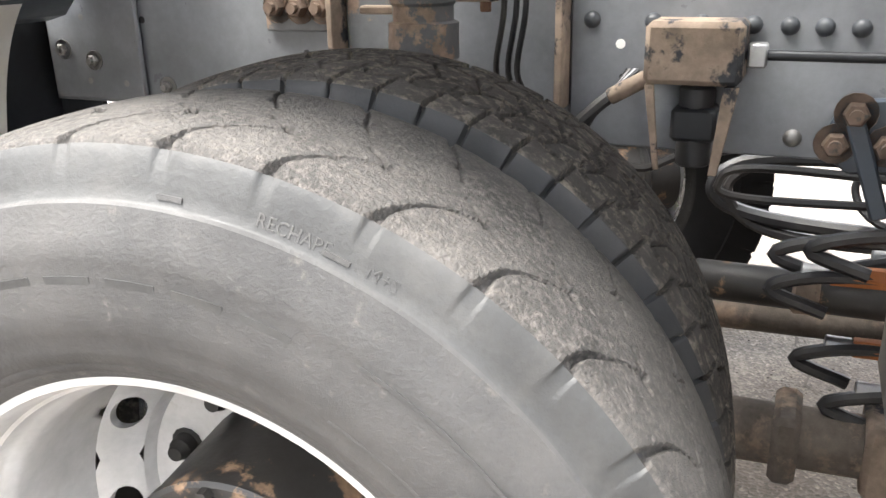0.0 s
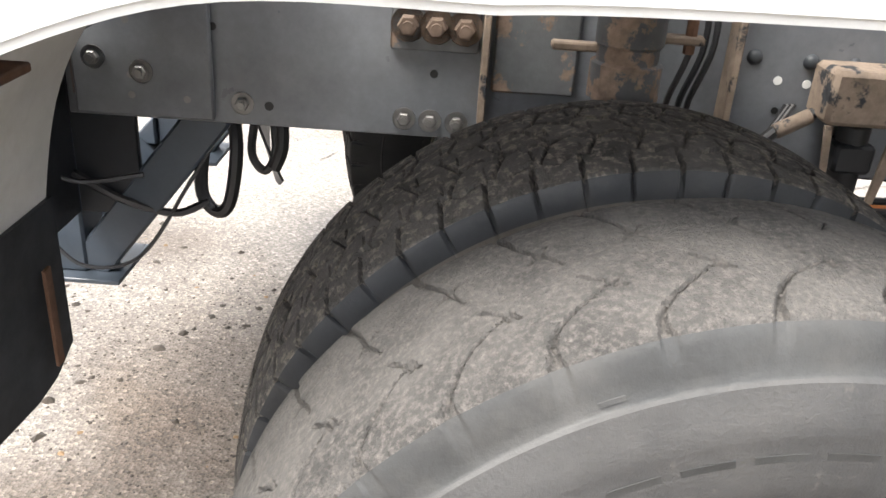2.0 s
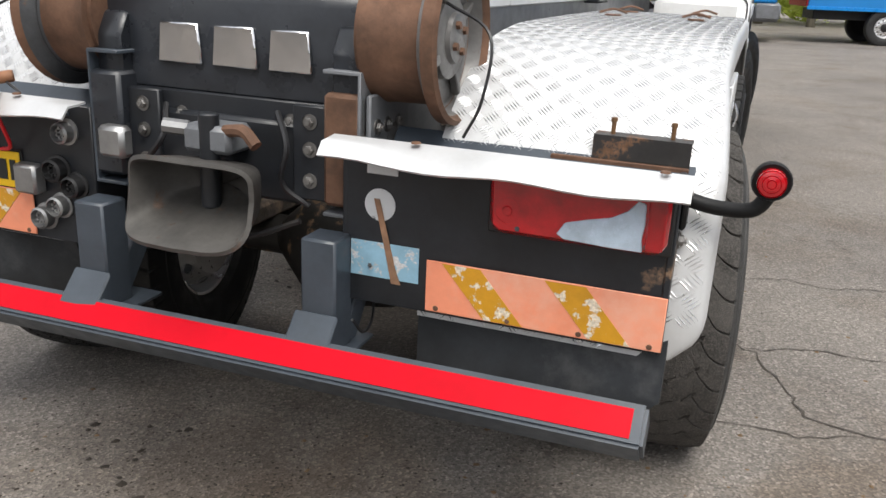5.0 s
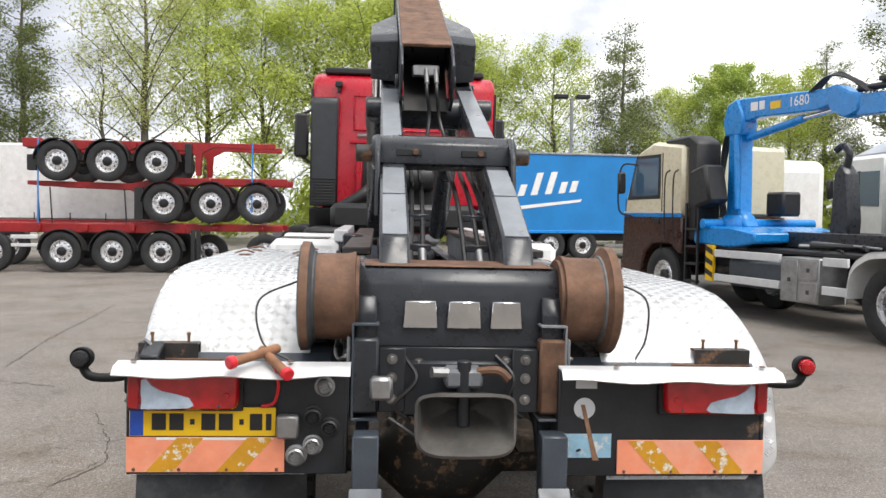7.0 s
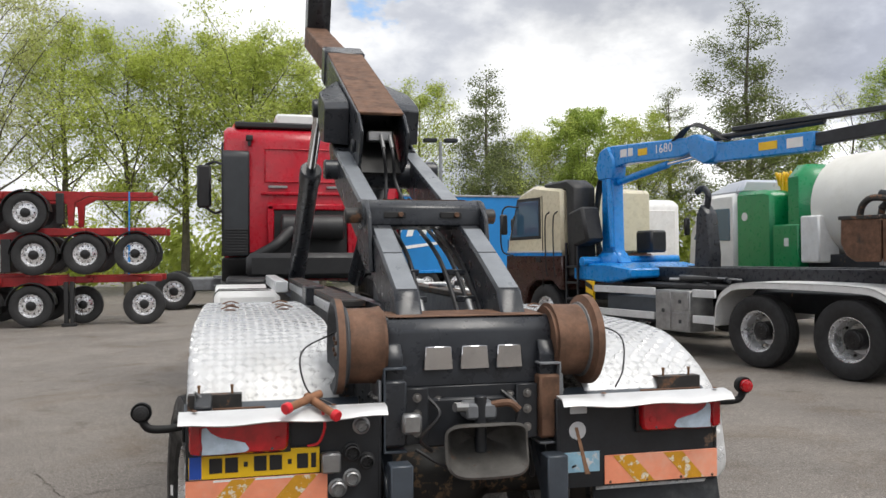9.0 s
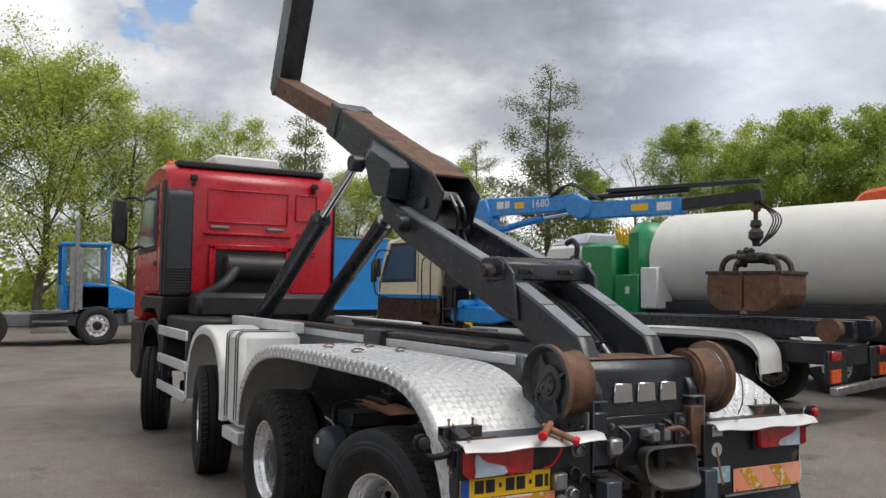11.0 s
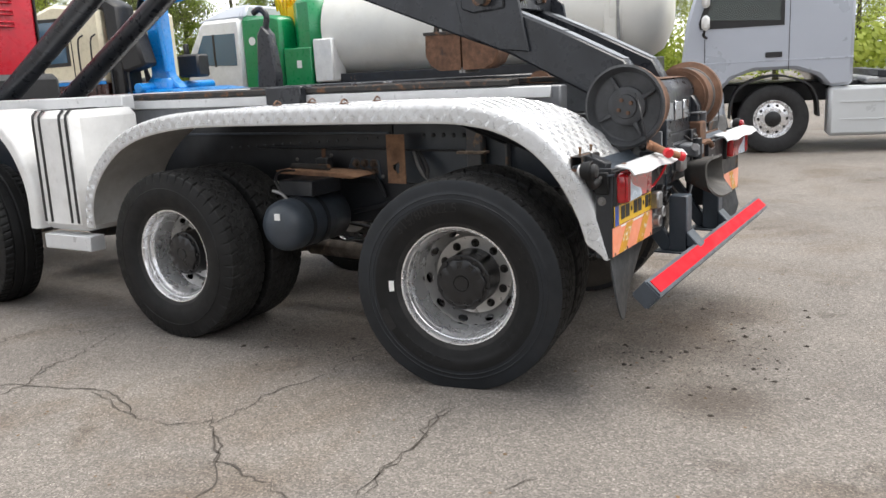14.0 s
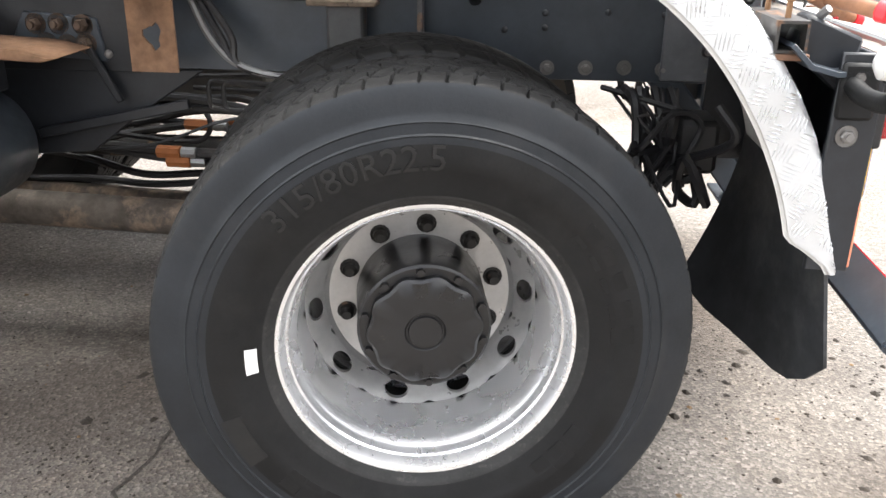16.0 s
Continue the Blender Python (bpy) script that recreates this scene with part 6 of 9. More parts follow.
# ---- what shows along the chassis rails, under the guards ----
def bolts(parent, s, x, places, mesh=None):
    for y, z in places:
        put("bolt", mesh or BOLT, parent, pose(s * x, y, z, 0, 0, 0 if s > 0 else 180))


def holed_plate(x, y0, y1, z0, z1, cy, cz, r, thick=0.008):
    """An upright plate in a plane of constant x, with a ragged hole through it."""
    t = bmesh.new()
    n = 16
    rows = []
    for xx in (x, x + thick):
        outer, inner = [], []
        for k in range(n):
            a = 2 * math.pi * k / n
            q = 1 / max(abs(math.cos(a)), abs(math.sin(a)))
            u, v = math.cos(a) * q, math.sin(a) * q
            outer.append(t.verts.new((xx, (y0 + y1) / 2 + u * (y1 - y0) / 2, (z0 + z1) / 2 + v * (z1 - z0) / 2)))
            rr = r * (1 + 0.25 * math.sin(3 * a + 1) + 0.1 * math.sin(7 * a))
            inner.append(t.verts.new((xx, cy + rr * 0.75 * math.cos(a), cz + rr * math.sin(a))))
        rows.append((outer, inner))
    (o0, i0), (o1, i1) = rows
    for k in range(n):
        j = (k + 1) % n
        t.faces.new((o0[k], o0[j], i0[j], i0[k]))
        t.faces.new((o1[j], o1[k], i1[k], i1[j]))
        t.faces.new((i0[k], i0[j], i1[j], i1[k]))
        t.faces.new((o0[j], o0[k], o1[k], o1[j]))
    bmesh.ops.recalc_face_normals(t, faces=t.faces[:])
    return t


BIG_BOLT, BIG_RIVET, SMALL_RIVET = bolt_mesh(0.019, 0.022), dome_mesh(0.0135), dome_mesh(0.009)
BIG_BOLT.materials[0] = M["rust_bolt"]
RIVET_PALE = dome_mesh(0.0135)
RIVET_PALE.materials[0] = M["bolt"]

# right rail
fp = part("front_plate", span(0.4015, 0.409, 0.27, 1.75, 0.875, 1.243, 0.003), "frame", truck, "slate side plate riveted to the rail")
bolts(fp, 1, 0.409, [(y, 1.072 - 0.02 * (y - 0.3)) for y in (0.303, 0.397, 0.468, 0.54, 0.59, 0.636, 0.683, 0.735, 0.80, 0.86, 0.92, 0.98, 1.05, 1.12, 1.2)], BIG_RIVET)
bolts(fp, 1, 0.409, [(y, 0.905) for y in (0.61, 0.70, 0.86, 0.95, 1.04, 1.2)], RIVET_PALE)
bolts(fp, 1, 0.409, [(y, 1.19) for y in (0.32, 0.42, 0.53, 0.64, 0.75, 0.87, 0.98, 1.1)], SMALL_RIVET)
# flat discs for holes: white paints the light beyond, black the dark inside
for y, z, r in ((0.349, 1.036, 0.0075), (0.398, 1.033, 0.0075), (0.355, 0.985, 0.006)):
    part("plate_hole", turned([(r, 0.0), (r, 0.0012), (0, 0.0012)], 12, pose(0.409, y, z)), "print_white" if z > 1.0 else "print_black", fp)
rp = part("bolt_plate", span(0.4015, 0.413, -0.30, -0.152, 1.045, 1.243, 0.003), "mud_frame", truck, "rust-edged steel plate with large bolts")
bolts(rp, 1, 0.413, [(-0.271, 1.088), (-0.224, 1.087), (-0.177, 1.087), (-0.271, 1.17), (-0.224, 1.17), (-0.177, 1.17)], BIG_BOLT)
for y in (-0.142, 0.262):
    part("rusty_web", span(0.4015, 0.455, y - 0.006, y + 0.006, 0.935, 1.243, 0.002), "mud_plate", truck, "mud-brown upright web")
part("mud_bracket", span(0.4015, 0.418, -0.128, 0.012, 0.985, 1.20, 0.004), "mud_frame", truck, "mud-caked steel bracket")
bolts(truck, 1, 0.4005, [(-0.74, 1.065), (-0.739, 0.973), (-0.74, 0.938), (-0.645, 0.936), (-0.554, 0.931), (-0.273, 0.924), (-0.228, 0.923), (-0.182, 0.922)])
# rail holes as discs too, light beyond in white, dark inside in black
for y, z, r in ((-0.508, 0.929, 0.008), (-0.785, 0.945, 0.008), (-0.60, 1.06, 0.007), (-0.225, 1.005, 0.007)):
    part("rail_hole", turned([(r, 0.0), (r, 0.0012), (0, 0.0012)], 12, pose(0.400, y, z)), "print_white" if y < -0.7 else "print_black", truck)
part("tail_plate", prism([(-0.83, 1.02), (-0.66, 1.06), (-0.60, 1.10), (-0.60, 1.14), (-0.83, 1.14)], 0.4015, 0.407, "x", 0.002), "frame", truck)
# suspension column with muddy bands
col = turned([(0, 0.93), (0.047, 0.93), (0.047, 1.02), (0.055, 1.022), (0.055, 1.075), (0.047, 1.078), (0.047, 1.10), (0.052, 1.105), (0.052, 1.30), (0, 1.30)], 24, pose(0.53, 0.07, 0, 0, -90, 0))
sc = part("air_spring_column", col, "mud_frame", truck, "dark suspension column with muddy bands")
part("clamp_bar", span(0.50, 0.525, -0.045, 0.03, 1.085, 1.098, 0.003), "mud_plate", sc)
part("clamp_bar", span(0.50, 0.525, 0.11, 0.185, 1.105, 1.118, 0.003), "mud_plate", sc)
part("clamp_nut", rod((0.512, 0.165, 1.09), (0.512, 0.165, 1.15), 0.009, 8), "rusty", sc)
for y in (0.17, 0.19, 0.205):
    part("brake_line", tube([(0.46, y, 1.24), (0.47, y + 0.01, 1.1), (0.45, y - 0.01, 0.99), (0.43, y + 0.02, 0.93)], 0.005, 6), "hose", truck)
# mud-covered valve bracket
mb = part("valve_bracket", span(0.412, 0.505, 0.402, 0.537, 0.990, 1.078, 0.008), "mud_plate", truck, "mud-covered valve bracket")
part("bracket_leg", prism([(0.405, 0.99), (0.418, 0.99), (0.432, 0.865), (0.424, 0.865)], 0.495, 0.503, "x", 0.001), "mud_plate", mb)
part("bracket_leg", prism([(0.515, 0.99), (0.536, 0.99), (0.515, 0.862), (0.503, 0.862)], 0.495, 0.503, "x", 0.001), "mud_plate", mb)
part("height_valve", rod((0.455, 0.475, 0.985), (0.455, 0.475, 0.865), 0.026, 14), "plastic", mb)
part("valve_body", box((0.455, 0.475, 0.93), (0.06, 0.065, 0.05), 0.006), "black_steel", mb)
part("valve_pipe", tube([(0.455, 0.45, 0.875), (0.46, 0.40, 0.855), (0.45, 0.34, 0.87), (0.43, 0.30, 0.90)], 0.007, 7), "hose", mb)
rd = part("threaded_rod", rod((0.455, 0.537, 1.030), (0.455, 1.45, 1.030), 0.0075, 10), "black_steel", truck, "long black rod along the rail")
part("rod_collar", box((0.455, 0.553, 1.030), (0.03, 0.026, 0.034), 0.003), "steel", rd)
for k in range(5):
    part("loom_wire", tube([(0.425, 0.365 + 0.004 * k, 1.0), (0.44 + 0.004 * k, 0.345, 0.965), (0.45, 0.315 - 0.006 * k, 0.92), (0.46, 0.29, 0.86)], 0.0035, 5), "steel" if k % 2 else "hose", truck)
part("conduit", tube([(0.45, 0.405, 0.995), (0.455, 0.35, 0.965), (0.47, 0.30, 0.92), (0.48, 0.25, 0.87)], 0.0105, 8), "hose", truck)
part("conduit_sleeve", rod((0.452, 0.40, 0.992), (0.456, 0.345, 0.961), 0.013, 10), "mud_plate", truck)
# lever bracket and shelf further forward
lv = part("lever_bracket", prism([(0.655, 0.885), (0.655, 0.925), (0.672, 0.968), (0.735, 0.972), (0.76, 0.93), (0.745, 0.865), (0.69, 0.86)], 0.412, 0.428, "x", 0.004), "frame_clean", truck, "dark lever bracket with rusty bolts")
bolts(lv, 1, 0.428, [(0.690, 0.950), (0.668, 0.905), (0.735, 0.905)], BIG_BOLT)
part("lever_arm", beam((0.437, 0.69, 0.94), (0.437, 0.74, 0.80), 0.012, 0.026, 0.004), "frame_clean", lv)
part("mud_shelf", span(0.412, 0.62, 0.80, 1.0, 0.902, 0.912, 0.003), "mud_plate", truck, "mud-stained step plate")
bolts(truck, 1, 0.4095, [(0.79 + 0.045 * (k % 4), 0.95 + 0.04 * (k // 4)) for k in range(8)], BIG_BOLT)
# rear brace, hose loops and wires under the tail
for s in (1, -1):
    part("tail_brace", beam((s * 0.36, -0.61, 0.91), (s * 0.36, -0.87, 0.58), 0.05, 0.075, 0.005), "frame_clean", truck, "dark diagonal brace")
    part("brace_foot", span(s * 0.25, s * 0.42, -0.96, -0.80, 0.562, 0.572, 0.002), "frame_clean", truck)
lp = part("hose_loop", tube([(0.30, -0.60, 0.90), (0.34, -0.585, 0.82), (0.35, -0.60, 0.72), (0.345, -0.63, 0.70), (0.34, -0.655, 0.74), (0.33, -0.645, 0.84), (0.31, -0.62, 0.91)], 0.013, 8), "hose", truck, "black cable loop hanging from the rail")
part("hose_loop", tube([(0.32, -0.52, 0.90), (0.35, -0.51, 0.83), (0.35, -0.53, 0.79), (0.345, -0.555, 0.82), (0.33, -0.55, 0.89)], 0.008, 8), "hose", truck)
part("hose_end", tube([(0.33, -0.50, 0.90), (0.36, -0.495, 0.84), (0.36, -0.51, 0.80)], 0.012, 8, 3), "hose", truck)
part("thin_wire", tube([(0.42, -0.93, 0.66), (0.42, -0.86, 0.60), (0.40, -0.76, 0.62), (0.36, -0.67, 0.76), (0.33, -0.60, 0.88)], 0.004, 5), "hose", truck)
part("thin_wire", tube([(0.45, -0.90, 0.80), (0.43, -0.84, 0.775), (0.40, -0.74, 0.785)], 0.005, 5), "hose", truck)
part("thin_wire", tube([(0.40, -0.87, 0.78), (0.39, -0.79, 0.73), (0.37, -0.70, 0.70), (0.35, -0.64, 0.72)], 0.008, 6), "hose", truck)

# hydraulic lines and cylinders in the middle of the frame
rnd = random.Random(4)
for k, (x, z) in enumerate(((0.10, 0.655), (0.16, 0.69), (0.06, 0.615), (0.14, 0.60), (0.08, 0.435), (0.15, 0.38))):
    y0, y1 = 0.60 + 0.06 * (k % 3), 1.75
    h = part("hydraulic_hose", tube([(x + 0.02, y0 + 0.10, z - 0.07), (x + 0.015, y0, z - 0.035), (x + 0.01, y0 + 0.10, z), (x, 0.90, z), (x + rnd.uniform(-0.03, 0.03), 1.10, z + rnd.uniform(-0.05, 0.02)), (x + rnd.uniform(-0.06, 0.06), 1.35, z + rnd.uniform(-0.08, 0.06)), (x, y1, z + rnd.uniform(-0.05, 0.12))], 0.0135, 8), "hose", truck)
    if k in (2, 3, 4, 5):
        y = 0.70 + 0.06 * (k % 3)
        part("hose_coupling", rod((x, y, z), (x, y + 0.10, z + 0.003), 0.020, 6), "coupling", h, "orange-rusted hose coupling")
        part("coupling_ferrule", rod((x, y - 0.05, z), (x, y, z), 0.0175, 10), "steel", h)
for pts in ([(0.12, 0.90, 0.775), (0.12, 0.56, 0.785), (0.12, 0.49, 0.755), (0.12, 0.54, 0.725), (0.12, 0.90, 0.735)], [(-0.10, 1.0, 0.72), (-0.16, 0.80, 0.74), (-0.18, 0.74, 0.68), (-0.14, 0.82, 0.61), (-0.10, 1.1, 0.62)]):
    part("hose_loop", tube(pts, 0.0085, 7), "hose", truck)
st = part("steering_cylinder", rod((0.07, 0.45, 0.535), (0.07, 1.35, 0.535), 0.040, 20), "hub_muddy", truck, "dark steering cylinder under the frame")
part("cylinder_gland", rod((0.07, 0.64, 0.535), (0.07, 0.69, 0.535), 0.047, 20), "mud_plate", st)
part("torque_rod", rod((0.16, 0.30, 0.25), (0.16, 1.72, 0.30), 0.062, 20), "mud_axle", truck, "mud-covered torque rod")
part("torque_rod", rod((-0.22, 0.30, 0.36), (-0.22, 1.72, 0.40), 0.058, 16), "mud_axle", truck)
part("rod_clamp", box((0.16, 0.66, 0.262), (0.15, 0.05, 0.145), 0.012), "mud_axle", truck)
part("rod_clamp", box((0.16, 0.84, 0.27), (0.15, 0.09, 0.15), 0.012), "mud_plate", truck)
part("prop_shaft", rod((0.0, 2.2, 0.62), (0.0, 5.4, 0.86), 0.05, 16), "black_steel", truck)
for s in (1, -1):
    for y in (0.0, 2.0):
        ch = turned([(0, 0.0), (0.06, 0.0), (0.088, 0.02), (0.088, 0.07), (0.094, 0.075), (0.094, 0.09), (0.088, 0.095), (0.088, 0.17), (0.06, 0.19), (0, 0.19)], 24, pose(s * 0.40, y + 0.16, 0.60, 0, 0, 60 if s > 0 else 120))
        part("brake_chamber", ch, "hub_muddy", truck, "mud-spattered brake chamber")
        part("spring_beam", span(s * 0.34, s * 0.46, y - 0.20, y + 0.22, 0.585, 0.655, 0.012), "mud_axle", truck)
        if y == 0.0:
            continue
        bag = turned([(0, 0.0), (0.11, 0.0), (0.13, 0.02), (0.135, 0.06), (0.125, 0.09), (0.135, 0.13), (0.13, 0.18), (0.11, 0.20), (0, 0.20)], 24, pose(s * 0.40, y - 0.30, 0.66, 0, -90, 0))
        part("air_bag", bag, "rubber_black", truck, "black rubber air spring")

# left rail
bolts(truck, -1, 0.4005, [(-0.403, 0.927), (-0.506, 0.93), (-0.608, 0.928), (-0.72, 0.93), (-0.30, 0.925)])
bolts(truck, -1, 0.4005, [(-0.288, 1.069), (-0.452, 1.073), (-0.181, 1.023), (-0.288, 1.03), (-0.60, 1.07), (-0.452, 1.16), (-0.288, 1.16), (-0.12, 1.12), (0.02, 1.12)], SMALL_RIVET)
hp = part("holed_plate", holed_plate(-0.525, 0.684, 0.812, 0.905, 1.20, 0.745, 1.0, 0.032), "rust_plate", truck, "rust-brown plate with a torn hole")
part("brown_column", span(-0.47, -0.402, 0.19, 0.29, 0.95, 1.24, 0.008), "mud_frame", truck, "brown-stained upright bracket")
part("clamp_bar", span(-0.52, -0.44, 0.15, 0.33, 1.085, 1.10, 0.003), "mud_plate", truck)
part("upright_rib", span(-0.45, -0.402, 0.035, 0.05, 0.93, 1.24, 0.002), "mud_frame", truck)
lbk = part("lever_bracket", prism([(0.93, 0.91), (0.95, 1.03), (1.16, 1.045), (1.20, 0.97), (1.10, 0.92)], -0.418, -0.404, "x", 0.004), "frame_clean", truck)
bolts(lbk, -1, 0.418, [(1.126, 1.01), (1.06, 1.012), (0.99, 1.01), (0.985, 0.96), (1.04, 0.955), (1.10, 0.958)], BIG_BOLT)
part("brown_shelf", prism([(0.95, 0.955), (0.99, 0.945), (1.55, 0.965), (1.60, 0.985), (1.45, 0.995), (1.05, 0.975)], -0.66, -0.45, "x", 0.004), "rust_plate", truck, "bent rust-brown shelf bracket")
part("long_rod", rod((-0.47, 0.30, 1.10), (-0.47, 1.9, 1.115), 0.0075, 8), "black_steel", truck)
part("valve_block", box((-0.50, 1.32, 1.02), (0.07, 0.09, 0.07), 0.008), "black_steel", truck)
part("valve_stem", rod((-0.50, 1.32, 1.05), (-0.50, 1.32, 1.11), 0.014, 10), "rusty", truck)
for k in range(3):
    part("side_cable", tube([(-0.46, 0.66 - 0.02 * k, 1.10), (-0.50, 0.60 - 0.03 * k, 1.0), (-0.52, 0.52, 0.93), (-0.50, 0.40, 0.90), (-0.46, 0.28, 0.93)], 0.010, 7), "hose" if k else "steel", truck)
# black sheet over the slate rail stands in for the shade between the axles
part("side_plate", span(-0.410, -0.402, 0.84, 3.6, 0.88, 1.25, 0.003), "black_steel", truck, "black sheet over the rail standing in for shade between the axles")
bolts(truck, -1, 0.4105, [(0.88 + 0.078 * k, 1.175 - 0.004 * k) for k in range(18)], SMALL_RIVET)
bolts(truck, -1, 0.4005, [(0.34 + 0.07 * k, 1.185) for k in range(5)], BIG_RIVET)
bolts(truck, -1, 0.4105, [(0.93, 0.93), (1.25, 0.92), (1.33, 1.06), (1.62, 1.03), (1.74, 0.94)], RIVET_PALE)
part("side_flange", span(-0.430, -0.411, 0.86, 3.2, 1.195, 1.21, 0.003), "frame_clean", truck)
# bracket plate drawn long, to keep the shaded space behind it dark
part("hanger_plate", prism([(0.66, 0.89), (1.62, 0.89), (1.55, 0.66), (1.30, 0.62), (1.02, 0.64), (0.86, 0.76)], -0.40, -0.388, "x", 0.004), "black_steel", truck, "black bracket plate below the rail")
part("hanger_arm", beam((-0.43, 0.70, 0.80), (-0.43, 1.16, 0.70), 0.02, 0.03, 0.004), "black_steel", truck)
part("lever_link", beam((-0.43, 0.98, 0.955), (-0.43, 0.90, 0.80), 0.014, 0.022, 0.004), "black_steel", truck)
for d, r in ((0.0, 0.017), (0.03, 0.014)):
    part("hose_loop", tube([(-0.18, 1.30, 0.70 + d), (-0.20, 0.85, 0.735 + d), (-0.20, 0.54 + d, 0.725), (-0.19, 0.45 + d, 0.66), (-0.20, 0.53 + d, 0.60 - d), (-0.18, 0.80, 0.585 - d), (-0.15, 1.25, 0.60)], r, 8), "hose", truck, "black hydraulic hose in a loop")
    part("hose_coupling", rod((-0.19, 0.84 - d, 0.588 - d), (-0.188, 0.92 - d, 0.588 - d), 0.021, 8), "coupling", truck)
    part("coupling_ferrule", rod((-0.19, 0.79 - d, 0.588 - d), (-0.19, 0.84 - d, 0.588 - d), 0.018, 8), "steel", truck)
for d in (0.0, 0.045):
    part("bent_pipe", tube([(-0.30, 0.42, 0.83 - 0.4 * d), (-0.30, 0.60 + d, 0.842), (-0.30, 0.64 + d, 0.832), (-0.30, 0.645 + d, 0.80), (-0.30, 0.64 + d, 0.765), (-0.30, 0.60 + d, 0.755), (-0.30, 0.42, 0.75 - d)], 0.007, 6, 4), "hose", truck)
part("thin_wire", tube([(-0.34, 0.40, 0.76), (-0.36, 0.62, 0.74), (-0.36, 0.85, 0.66), (-0.35, 1.1, 0.63)], 0.005, 5), "hose", truck)
part("shelf_fitting", rod((-0.58, 1.22, 1.0), (-0.58, 1.52, 1.005), 0.022, 10), "rusty_dark", truck)
part("pipe_stub", turned([(0.026, 0.0), (0.030, 0.0), (0.030, 0.12), (0.026, 0.12)], 16, pose(-0.80, 1.42, 0.90, 0, 0, 25), None, True), "rusty", truck)
# transverse air tank with a domed end
tankp = turned([(0, 0.0), (0.07, 0.006), (0.12, 0.028), (0.148, 0.065), (0.155, 0.10), (0.155, 0.55), (0.12, 0.60), (0, 0.62)], 36, pose(-1.09, 1.235, 0.705, 0, 0, 3))
at = part("air_tank", tankp, "frame_clean", truck, "dark grey air tank with a domed end")
for x in (-0.93, -0.80):
    part("tank_strap", turned([(0.1555, 0.0), (0.160, 0.0), (0.160, 0.03), (0.1555, 0.03)], 36, pose(x, 1.235 + 0.01, 0.705, 0, 0, 3)), "black_steel", at)
part("white_label", box((-1.0865, 1.222, 0.770), (0.004, 0.042, 0.040), 0, pose(0, 0, 0)), "print_white", at, "small white paper label")
part("tank_pipe", tube([(-0.95, 1.28, 0.855), (-0.92, 1.36, 0.96), (-0.8, 1.42, 1.0), (-0.6, 1.44, 0.98)], 0.008, 6), "hose", at)
part("tank_fitting", tube([(-0.95, 1.25, 0.85), (-0.97, 1.28, 0.89), (-0.99, 1.33, 0.91)], 0.010, 6, 3), "steel", at)
part("tank_hanger", span(-0.88, -0.60, 1.12, 1.38, 0.862, 0.955, 0.006), "black_steel", at)
# tangle of cables behind the left wheel
rnd = random.Random(9)
vb2 = part("plug_block", box((-0.66, -0.655, 0.80), (0.14, 0.10, 0.13), 0.012), "plastic", truck, "black connector block with cables")
for k in range(11):
    c = Vector((-0.62 - 0.02 * k, -0.56 - 0.02 * rnd.random(), 0.76))
    pts = [(c.x + rnd.uniform(-0.06, 0.06), c.y + rnd.uniform(-0.10, 0.08), c.z + rnd.uniform(-0.09, 0.13)) for q in range(4)]
    part("black_cable", tube([(-0.42, -0.45 - 0.02 * k, 0.88)] + pts + [(-0.66, -0.64, 0.80)], rnd.choice((0.005, 0.008, 0.012)), 6, 5), "hose", vb2)
part("long_hose", tube([(-0.45, -0.40, 0.72), (-0.6, -0.50, 0.74), (-0.75, -0.62, 0.78), (-0.88, -0.70, 0.86), (-0.86, -0.66, 0.93)], 0.011, 8), "hose", truck)
# lamp bracket on the left guard's rear end
part("guard_bracket", prism([(-0.80, 1.02), (-0.70, 1.10), (-0.72, 1.16), (-0.82, 1.12)], -1.17, -1.10, "x", 0.006), "black_steel", truck)
part("guard_wing_nut", tube([(-1.13, -0.745, 1.12), (-1.15, -0.74, 1.15), (-1.17, -0.75, 1.17)], 0.008, 6, 3), "steel", truck)

# rear centre: end plates, bolts and cables beside the coupling
for s in (1, -1):
    ep = part("end_plate", span(s * 0.405, s * 0.418, -0.84, -0.60, 0.90, 1.20, 0.004), "frame", truck)
    bolts(ep, s, 0.418, [(-0.80, 1.12), (-0.74, 1.12), (-0.68, 1.12), (-0.80, 1.0), (-0.72, 0.98)], BOLT)
    part("tail_flange", span(s * 0.20, s * 0.30, -0.83, -0.81, 0.92, 1.16, 0.004), "black_steel", truck)
    for z in (0.97, 1.05, 1.12):
        put("bolt", BOLT, truck, pose(s * 0.25, -0.831, z, 0, 0, -90))
part("tail_plate", span(-0.30, 0.30, -0.80, -0.785, 0.92, 1.16, 0.004), "black_steel", truck, "black tail plate with bolts")
for x, z in ((-0.15, 1.10), (-0.17, 1.0), (0.18, 1.11), (0.20, 1.03), (0.16, 0.96), (-0.10, 0.95)):
    put("bolt", BOLT, truck, pose(x, -0.801, z, 0, 0, -90))
for pts in ([(0.14, -0.80, 1.13), (0.20, -0.86, 1.06), (0.18, -0.85, 0.96), (0.24, -0.82, 0.90)], [(-0.20, -0.80, 1.12), (-0.16, -0.87, 1.05), (-0.24, -0.85, 0.95), (-0.18, -0.80, 0.88)], [(-0.26, -0.84, 0.90), (-0.12, -0.86, 0.82), (0.06, -0.85, 0.80), (0.22, -0.83, 0.86)]):
    part("tail_cable", tube(pts, 0.008, 6), "hose", truck)
